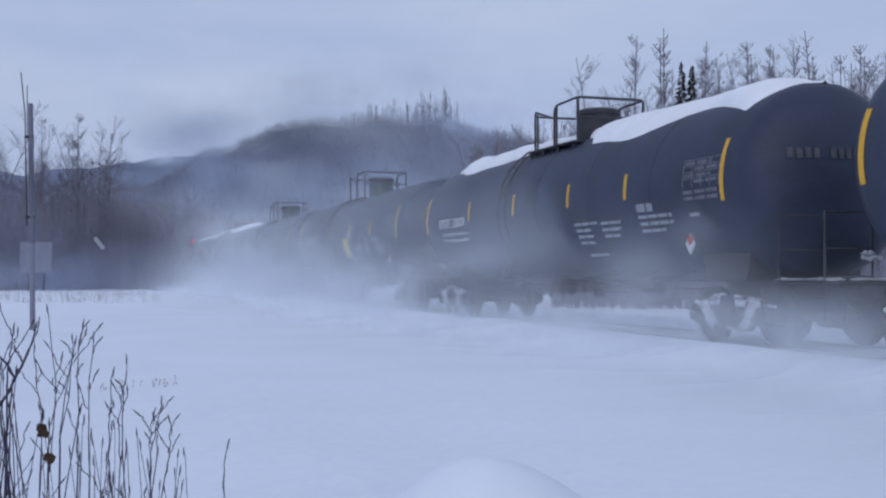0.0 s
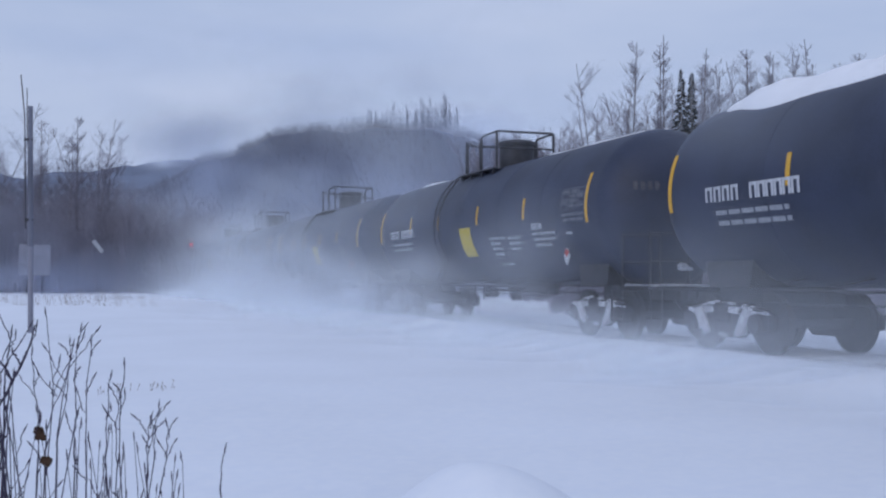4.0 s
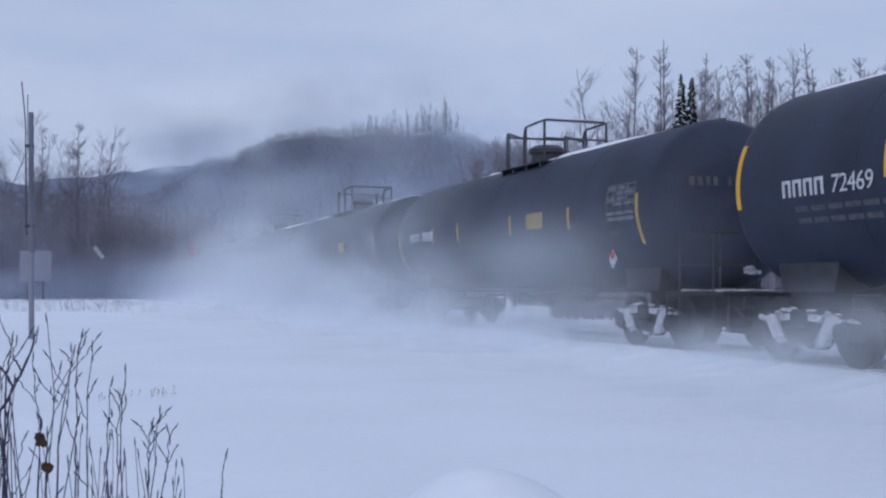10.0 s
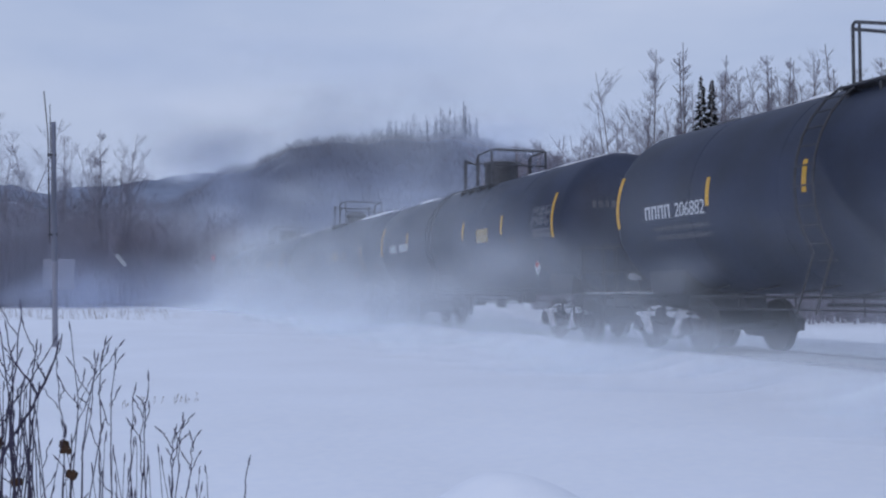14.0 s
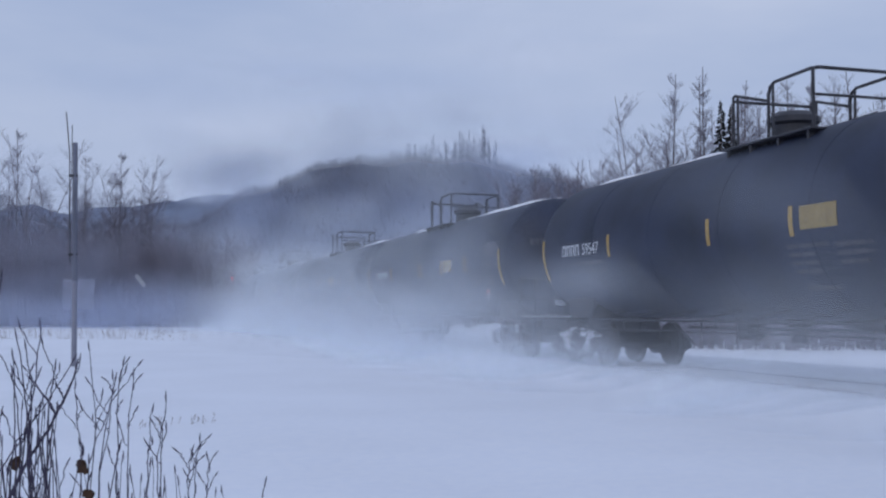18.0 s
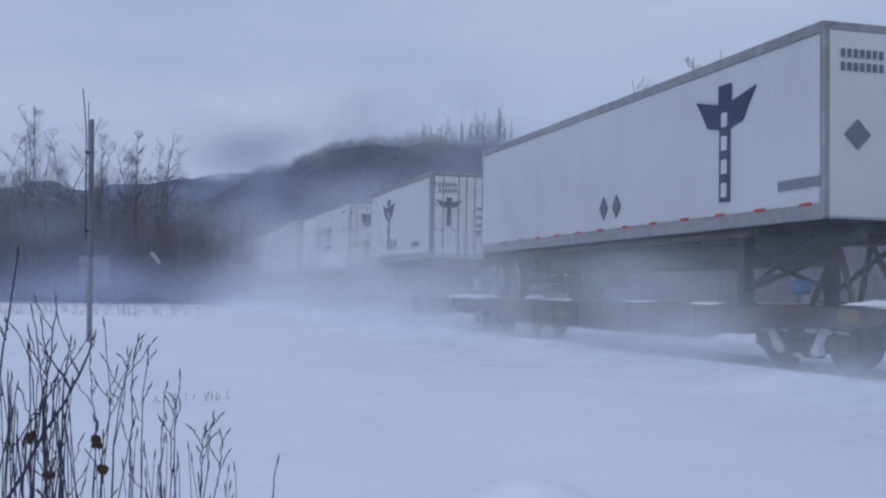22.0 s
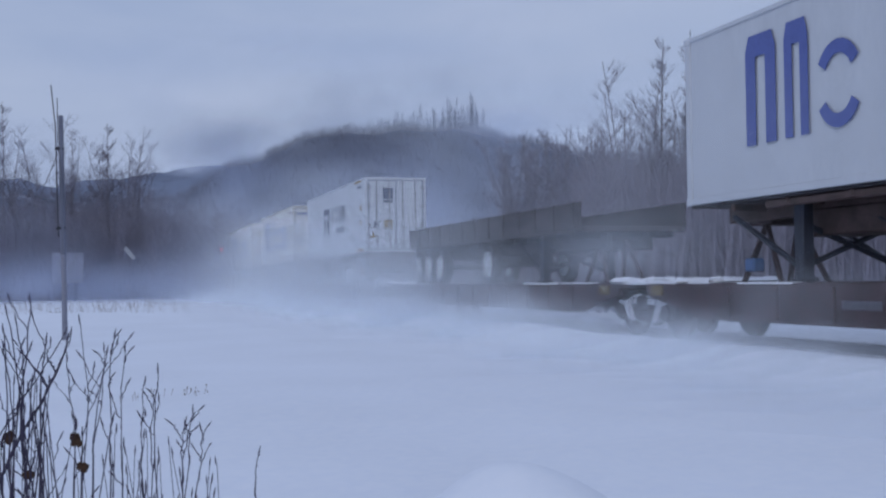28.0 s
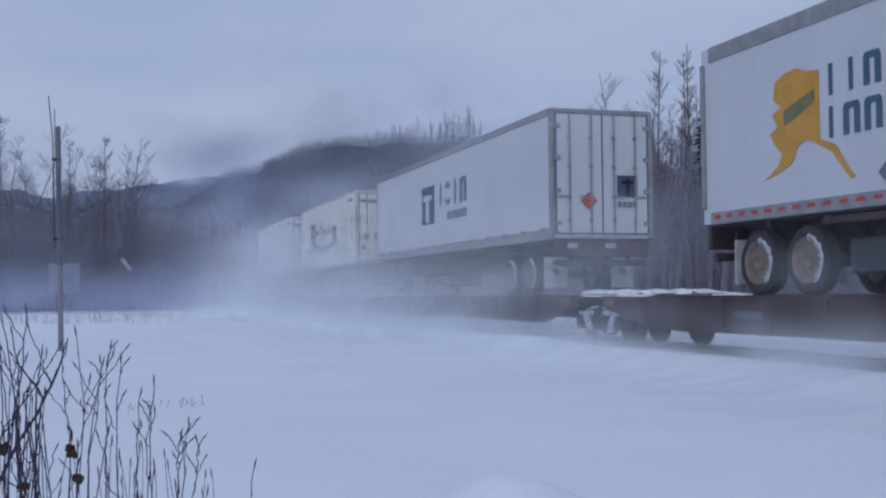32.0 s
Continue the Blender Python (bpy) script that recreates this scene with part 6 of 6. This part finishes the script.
def hill_woods():
    rng = random.Random(9)
    b = Build()
    for k in range(9000):
        deg = rng.uniform(-6, 34)
        u = rng.uniform(0.15, 0.76) if k % 4 else rng.uniform(0.6, 0.76)
        dist = 170 + 450 * u
        z = ridge(HILL_RIDGE, deg) * smooth01(0, 0.72, u) + 3.0 * noise.fractal((deg * 0.35, u * 4, 1.0), 1.0, 2.0, 4) * smooth01(0, 0.4, u) - 4 - 3 * (1 - u) - 2.4 * smooth01(0.58, 0.7, u)
        x, y = bearing(deg, dist)
        h = rng.uniform(1.0, 4.0)
        b.rod((x, y, z), (x + rng.uniform(-0.6, 0.6), y, z + h + 4), 0.07, 0.02, 3, False)
        for s in range(3 if h < 5 else 12):
            q = rng.uniform(0.4, 0.85)
            a = rng.choice((-1, 1)) * rng.uniform(0.5, 1.6)
            b.rod((x, y, z + 4 + h * q), (x + a, y + rng.uniform(-1, 1), z + 4 + h * q + rng.uniform(1.2, 2.6)), 0.045, 0.02, 3, False)
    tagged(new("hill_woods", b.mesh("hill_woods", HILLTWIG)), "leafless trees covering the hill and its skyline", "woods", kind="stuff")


hill_woods()


# ---- trackside things ----
def utility_pole():
    ob = thing("utility_pole", "thin weathered pole with two whip rods", "pole", pose(-0.78, 26.6, -0.2, 0, -0.9, 0))
    part("shaft", Build().rod((0, 0, 0), (0, 0, 2.9), 0.062, 0.058, 12).mesh("shaft", BOARD, True), ob, "pale lower pole")
    part("upper_shaft", Build().rod((0, 0, 2.0), (0, 0, 5.15), 0.062, 0.054, 12).mesh("upper_shaft", WOOD, True), ob, "dark upper pole")
    part("whip", Build().pipe([(-0.1, 0.02, 2.4), (-0.12, 0.02, 4.9), (-0.2, 0.02, 5.85)], 0.013).mesh("whip", STEEL), ob)
    part("whip", Build().pipe([(-0.07, -0.03, 4.3), (-0.07, -0.03, 5.55)], 0.01).mesh("whip", STEEL), ob)
    part("bracket", Build().box((-0.04, 0, 4.4), (0.2, 0.1, 0.06), 0.01).box((-0.04, 0, 2.6), (0.2, 0.1, 0.06), 0.01).mesh("bracket", STEEL), ob)


def sign_board():
    x, y = bearing(-1.55, 81)
    ob = thing("sign_board", "blank grey square board on two thin posts", "sign", pose(x, y, ground_z(x, y)))
    part("panel", Build().box((0, 0, 2.3), (2.05, 0.06, 2.1), 0.01).mesh("panel", BOARD), ob)
    for s in (-1, 1):
        part("post", Build().rod((0.5 * s, 0.06, 0), (0.5 * s, 0.06, 2.7), 0.04, None, 8).mesh("post", STEEL), ob)


def leaning_marker():
    x, y = bearing(1.35, 58)
    ob = thing("leaning_marker", "small white slat leaning on a thin post", "marker", pose(x, y, ground_z(x, y)))
    part("slat", Build().box((0, 0, 2.75), (0.2, 0.04, 0.72), 0.01, pose(0, 0, 0, 0, -38, 0)).mesh("slat", DIM), ob)
    part("post", Build().rod((0.05, 0.05, 0), (0.05, 0.05, 2.7), 0.012, None, 8).mesh("post", TWIG), ob)


def signal_mast():
    ob = thing("signal_mast", "railway signal showing a small red light", "signal", pose(8.55, 84, -0.1))
    part("mast", Build().rod((0, 0, 0), (0, 0, 4.2), 0.06, 0.05, 10).mesh("mast", STEEL), ob)
    head = part("head", Build().box((0, -0.05, 3.75), (0.4, 0.12, 0.9), 0.05).mesh("head", STEEL), ob)
    part("lens", Build().rod((0, -0.12, 3.72), (0, -0.16, 3.72), 0.055, None, 16).mesh("lens", LENS), head, "glowing red lens")
    part("hood", Build().rod((0, -0.13, 3.84), (0, -0.3, 3.82), 0.1, 0.1, 12, False).mesh("hood", STEEL), head)


build_ground()
build_rails()
utility_pole()
sign_board()
leaning_marker()
signal_mast()


# ---- the willow bush before the camera ----
def willow():
    rng = random.Random(14)
    ob = thing("willow_bush", "leafless willow shoots with buds standing in the snow", "bush", pose(0, 2.6, -0.4))

    def shoot(base, tip, r, side=True, depth=0, slim=0.72):
        b = Build()
        pts, n = [], 7
        bend = Vector((rng.uniform(-0.05, 0.05), rng.uniform(-0.04, 0.04), 0)) * (tip - base).length
        for k in range(n + 1):
            u = k / n
            p = base.lerp(tip, u) + bend * math.sin(u * math.pi) + Vector((rng.uniform(-1, 1), rng.uniform(-1, 1), 0)) * 0.0027
            pts.append(p)
        for k in range(n):
            b.rod(pts[k], pts[k + 1], r * (1 - slim * k / n), r * (1 - slim * (k + 1) / n), 6, k == n - 1)
            d = (pts[k + 1] - pts[k]).normalized()
            if k > 0:
                q = pts[k] + Vector((rng.uniform(-1, 1), rng.uniform(-1, 1), 0.4)).normalized() * r * 0.8
                b.rod(q, q + d * 0.009, max(0.0013, r * 0.6), 0.0005, 5)
        up = (tip - pts[-2]).normalized()
        b.rod(tip - up * 0.004, tip + up * 0.006, r * 0.55, 0.002, 5)
        b.rod(tip + up * 0.006, tip + up * 0.02, 0.002, 0.0006, 5)
        s = part("shoot", b.mesh("shoot", SHOOT), ob)
        if side and depth == 0:
            for k in range(rng.choice((1, 2, 2, 3))):
                u = rng.uniform(0.3, 0.9)
                p = base.lerp(tip, u) + bend * math.sin(u * math.pi)
                reach = rng.uniform(0.02, 0.08 if base.x < 0 else 0.045)
                t2 = p + Vector((rng.choice((-1, 1)) * reach * rng.uniform(0.25, 0.7), rng.uniform(-0.04, 0.04), reach))
                shoot(p, t2, max(0.0009, r * 0.6), False, 1, 0.3)
        return s

    # forks and tips of the tall shoots: metres across and up
    tall = ((-0.156, 1.2, -0.191, 1.447), (-0.161, 1.28, -0.141, 1.47), (-0.227, 1.151, -0.082, 1.388), (-0.204, 1.08, -0.2, 1.403),
            (-0.198, 1.1, -0.207, 1.361), (-0.164, 1.19, -0.172, 1.424), (-0.041, 1.06, -0.047, 1.416), (-0.019, 1.12, 0.006, 1.347),
            (-0.015, 1.17, 0.011, 1.351), (0.013, 1.19, 0.028, 1.382), (0.055, 1.067, 0.048, 1.361), (0.058, 1.104, 0.116, 1.313),
            (0.108, 1.089, 0.089, 1.285), (0.135, 1.062, 0.121, 1.246), (0.135, 1.062, 0.173, 1.195), (0.055, 1.092, 0.023, 1.194),
            (0.206, 1.045, 0.223, 1.158), (0.222, 1.08, 0.203, 1.202), (0.195, 1.05, 0.186, 1.144), (0.311, 1.03, 0.334, 1.119),
            (-0.055, 1.173, -0.075, 1.329), (-0.121, 1.25, -0.085, 1.335), (-0.129, 1.287, -0.118, 1.377), (-0.041, 1.172, 0.001, 1.295))
    for x0, z0, x1, z1 in tall:
        y = rng.uniform(-0.12, 0.12)
        thick = 0.0018 if x0 < -0.1 else 0.0013
        lean = x0 if x0 < 0 else x1 * 0.98 - 0.004
        fork = Vector((lean, y, z0))
        root = Vector((lean * 0.9 - 0.03 + rng.uniform(-0.04, 0.04), y + rng.uniform(-0.1, 0.1), 0.1))
        shoot(root, fork, thick * 1.25, False, 1, 0.2)
        shoot(fork, Vector((x1, y + rng.uniform(-0.03, 0.03), z1)), thick, x0 < 0.3, 0, 0.35)
    # one stout branch leaning across the upright shoots, and a tall one beside it
    shoot(Vector((-0.34, -0.14, 0.9)), Vector((-0.15, -0.14, 1.21)), 0.0042, False, 1, 0.2)
    shoot(Vector((-0.15, -0.14, 1.21)), Vector((-0.068, -0.14, 1.385)), 0.0033, True, 0, 0.5)
    shoot(Vector((-0.29, -0.1, 1.1)), Vector((-0.222, -0.1, 1.57)), 0.0028, True, 0, 0.4)
    for k in range(80):
        left = k < 44
        x = rng.uniform(-0.26, -0.1) if left else rng.uniform(-0.1, 0.27)
        top = rng.uniform(1.12, 1.33) if left else 1.2 - 0.45 * max(0.0, x) - abs(rng.gauss(0, 0.07))
        base = Vector((x + rng.uniform(-0.1, 0.08), rng.uniform(-0.2, 0.2), 0.3))
        shoot(base, Vector((x + rng.uniform(-0.03, 0.03), base.y + rng.uniform(-0.05, 0.05), top)), rng.uniform(0.0012, 0.0027) if left else rng.uniform(0.001, 0.0015), True, 0, 0.4)
    for x, z in ((-0.053, 1.166), (-0.039, 1.107), (-0.19, 1.18), (-0.15, 1.1)):
        b = Build()
        for k in range(5):
            b.box((rng.uniform(-0.006, 0.006), rng.uniform(-0.006, 0.006), rng.uniform(-0.008, 0.008)), (0.013, 0.007, 0.018), 0.003, pose(0, 0, 0, rng.uniform(-40, 40), rng.uniform(-40, 40), 0))
        part("dead_leaf", b.mesh("dead_leaf", LEAF), ob, "curled dead brown leaf", at=pose(x, -0.05, z))


willow()


def weeds(x, y, count, seed):
    rng = random.Random(seed)
    ob = thing("dry_weeds", "dry weed stalks poking through the snow", "weeds", pose(x, y, ground_z(x, y) - 0.05), "dry weeds")
    for k in range(count):
        b = Build()
        p = Vector((rng.uniform(-0.12, 0.12), rng.uniform(-0.1, 0.1), 0))
        q = p + Vector((rng.uniform(-0.05, 0.05), 0, rng.uniform(0.06, 0.15)))
        b.rod(p, q, 0.003, 0.002, 5)
        b.rod(q, q + Vector((rng.uniform(-0.02, 0.02), 0, 0.025)), 0.006, 0.002, 5)
        part("stalk", b.mesh("stalk", STRAW), ob)


for k, (deg, dist) in enumerate(((4.15, 12.6), (4.6, 12.8), (1.4, 12.4), (2.7, 12.7), (-1.6, 32), (0.2, 40), (1.2, 44))):
    weeds(*bearing(deg, dist), 5, k)


def far_weeds():
    rng = random.Random(31)
    b = Build()
    for k in range(900):
        x, y = rng.uniform(-9.0, 3.5), rng.uniform(44, 76)
        z = ground_z(x, y) - 0.05
        top = Vector((x + rng.uniform(-0.12, 0.12), y, z + 0.05 + rng.expovariate(7.0)))
        b.rod((x, y, z), top, 0.007, 0.004, 4, False)
        b.rod(top, top + Vector((rng.uniform(-0.06, 0.06), 0, 0.07)), 0.009, 0.004, 4, False)
    tagged(new("far_weeds", b.mesh("far_weeds", STRAW)), "thin brown weeds standing in the snow before the wood", "weeds", kind="stuff")


far_weeds()


# ---- blown snow ----
scene.cycles.transparent_max_bounces = 200


def veil_mesh(seed, sheets, mat, thin=None):
    """Soft shreds of snow-filled air; sheets: count, length, across from and to, foot, mean height over it, radius. Those over 1 m are thinner."""
    rs = np.random.RandomState(seed)
    verts, faces, soft, kinds = [], [], [], []
    for count, long, x0, x1, base, mean, size in sheets:
        for k in range(count):
            c = np.array((rs.uniform(x0, x1), rs.uniform(-long / 2, long / 2), base + rs.exponential(mean)))
            r = size * rs.uniform(0.65, 1.4)
            q = Euler((radians(rs.uniform(38, 72)), 0, radians(rs.uniform(-55, 0)))).to_matrix()
            i = len(verts)
            verts.append(tuple(c))
            soft.append(1.0)
            for e in range(11):
                a = 2 * math.pi * e / 11
                w = q @ Vector((math.cos(a) * r * 1.4, math.sin(a) * r * 0.8, 0))
                verts.append(tuple(c + np.array(w)))
                soft.append(0.0)
                faces.append((i, i + 1 + e, i + 1 + (e + 1) % 11))
                kinds.append(1 if thin and size > 1.0 else 0)
    me = bpy.data.meshes.new("shreds")
    me.from_pydata(verts, [], faces)
    me.attributes.new("soft", "FLOAT", "POINT").data.foreach_set("value", soft)
    me.materials.append(mat)
    if thin:
        me.materials.append(thin)
        me.polygons.foreach_set("material_index", kinds)
    return me


def blow(name, label, mesh, at, scale, speed, place):
    ob = new(name, mesh)
    ob.matrix_basis = at
    ob.scale = scale
    tagged(ob, label, "snow cloud", "blown snow", "stuff")
    RIDES.append((ob, place, speed))


LOW = ((14, 9.0, -5.0, -1.6, -0.1, 0.14, 0.85), (22, 9.0, -3.4, -1.5, -0.15, 0.28, 0.85))
THIN = [veil_mesh(60 + k, LOW + ((3, 9.0, -3.0, -1.7, 0.2, 1.0, 1.5),), FLAKE, DRIFT) for k in range(4)]
FAIR = [veil_mesh(64 + k, LOW + ((10, 9.0, -3.2, -1.7, 0.2, 1.4, 1.7),), FLAKE, DRIFT) for k in range(4)]
THICK = [veil_mesh(70 + k, LOW + ((14, 9.0, -3.4, -1.7, 0.3, 1.5, 1.7),), FLAKE, DRIFT) for k in range(4)]
DENSE = [veil_mesh(76 + k, LOW + ((21, 9.0, -3.4, -1.7, 0.3, 1.6, 1.7),), FLAKE, DRIFT) for k in range(4)]
HIGH = [veil_mesh(80 + k, LOW + ((9, 9.0, -3.0, -1.5, -0.1, 0.25, 0.9), (3, 9.0, -3.2, -1.7, 0.6, 1.7, 2.0),), FLAKE, DRIFT) for k in range(4)]
# stretches of the train that stir up more snow
STIRRED = ((14, 62, 1), (78, 108, 1), (156, 190, 1), (236, 302, 2), (258, 292, 4), (302, 412, 1), (412, 425, 2), (425, 452, 1), (452, 505, 2), (505, 800, 3))
rng = random.Random(5)
place, k = 4.0, 0
while place < 800:
    level = max([c for a, b, c in STIRRED if a < place < b], default=0)
    puff = (THIN, FAIR, THICK, HIGH, DENSE)[level][k % 4]
    blow("blown_snow", "cloud of blown snow rolling along the wheels", puff, pose(TRACK + rng.uniform(-0.4, 0.2), 0, 0), (1, 1, rng.uniform(0.75, 1.25)), SPEED, place)
    place += 7.5
    k += 1
# the plume that hangs over the line far down the train
PLUME = [veil_mesh(90 + k, ((13, 14.0, -4.6, -0.5, -0.3, 0.3, 1.5), (12, 14.0, -3.6, -0.5, -0.1, 1.2, 1.9), (11, 14.0, -3.4, 0.2, 1.0, 2.0, 2.6)), FOG) for k in range(3)]
for k, (y, h) in enumerate(((34, 0.45), (40, 0.6), (49, 0.75), (58, 0.9), (68, 1.0), (79, 1.05), (91, 1.0), (104, 0.9), (118, 0.8), (134, 0.7), (152, 0.6), (174, 0.55), (200, 0.5))):
    blow("snow_plume", "hanging plume of blown snow over the line", PLUME[k % 3], pose(TRACK - 0.004 * y, 0, 0), (1 + 0.004 * y, 1, h), 0.25, y)


for k, (y, n) in enumerate(((24, 6), (31, 16), (38, 23), (45, 26), (52, 26), (59, 26), (67, 24))):
    blow("snow_veil", "thin veil of snow drifting beside the cars", veil_mesh(130 + k, ((n, 7.0, -3.0, -1.7, 0.3, 1.7, 1.8),), DRIFT), pose(TRACK, 0, 0), (1, 1, 1), 0.1, y)
# the plume's thin skirt, haze inside the wood, and cloud on the hills
for k, (y, x) in enumerate(((50, 8.6), (66, 8.2), (80, 8.0), (96, 8.0), (114, 8.4), (135, 9.0))):
    blow("snow_drift", "thin skirt of drifting snow beside the line", veil_mesh(110 + k, ((10, 16.0, -3.0, 1.5, -0.4, 0.35, 2.0), (7, 16.0, -1.2, 1.5, -0.1, 1.0, 2.4), (3, 16.0, 0.4, 2.0, 0.6, 1.5, 3.0)), FOG), pose(x, 0, 0), (1, 1, 1), 0.1, y)


for k, (y, x) in enumerate(((24, 7.6), (32, 6.8), (40, 6.0), (49, 5.6), (59, 5.4), (70, 5.4))):
    blow("ground_drift", "low drift of snow streaming over the field", veil_mesh(140 + k, ((9, 10.0, -2.8, 2.8, -0.2, 0.1, 1.6),), FOG), pose(x, 0, 0), (1, 1, 1), 0.1, y)


def hanging(name, label, seed, sheets, mat, y):
    ob = new(name, veil_mesh(seed, sheets, mat))
    ob.matrix_basis = pose(0, y, 0)
    tagged(ob, label, "haze", "hanging haze", "stuff")


DRIFTERS = []


def drifting(name, label, seed, sheets, mat, rows):
    """Haze that the wind carries across; rows: seconds and x, y of its middle."""
    ob = new(name, veil_mesh(seed, sheets, mat))
    ob.matrix_basis = pose(rows[0][1], rows[0][2], 0)
    tagged(ob, label, "haze", "hanging haze", "stuff")
    DRIFTERS.append((ob, rows))


drifting("wind_haze", "bank of snow haze blown slowly across the wood's edge", 150, ((34, 8.0, -13.0, 13.0, 0.0, 2.2, 4.0),), HAZE, ((0.0, 23.0, 76.0), (9.0, 17.0, 76.0), (18.0, 3.0, 76.0), (24.0, -3.0, 76.0), (32.0, -5.0, 76.0)))
hanging("wood_haze", "snow haze hanging among the bare trees", 120, ((44, 24.0, -18.0, 12.0, 0.0, 2.6, 4.2),), HAZE, 97)
hanging("line_haze", "snow haze hanging beyond the line", 125, ((36, 44.0, 24.0, 60.0, 0.0, 1.7, 3.6),), HAZE, 48)
hanging("edge_haze", "thin snow haze before the wood", 126, ((54, 6.0, -17.0, 8.0, 0.2, 2.6, 3.0),), HAZE, 83)
hanging("foot_haze", "snow haze hanging at the foot of the hill", 121, ((22, 24.0, 4.0, 75.0, 0.0, 8.0, 12.0), (26, 24.0, 8.0, 80.0, 8.0, 9.0, 13.0)), HAZE, 165)
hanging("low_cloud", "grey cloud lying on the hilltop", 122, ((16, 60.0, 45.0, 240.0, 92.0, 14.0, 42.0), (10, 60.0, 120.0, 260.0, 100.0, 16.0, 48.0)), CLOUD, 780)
hanging("pale_mist", "pale mist hiding the far mountain", 123, ((6, 40.0, 25.0, 66.0, 70.0, 3.0, 9.0),), MIST, 700)


# ---- what moves ----
def motions():
    for ob, place, speed in RIDES:
        x, y, z = ob.matrix_basis.translation
        turn = ob.matrix_basis.to_euler()
        e = [math.degrees(a) for a in turn]
        walk(ob, [(0.0, pose(x, place, z, *e)), (32.0, pose(x, place - speed * 32.0, z, *e))])
    for ob, rows in DRIFTERS:
        walk(ob, [(t, pose(x, y, 0)) for t, x, y in rows])


motions()
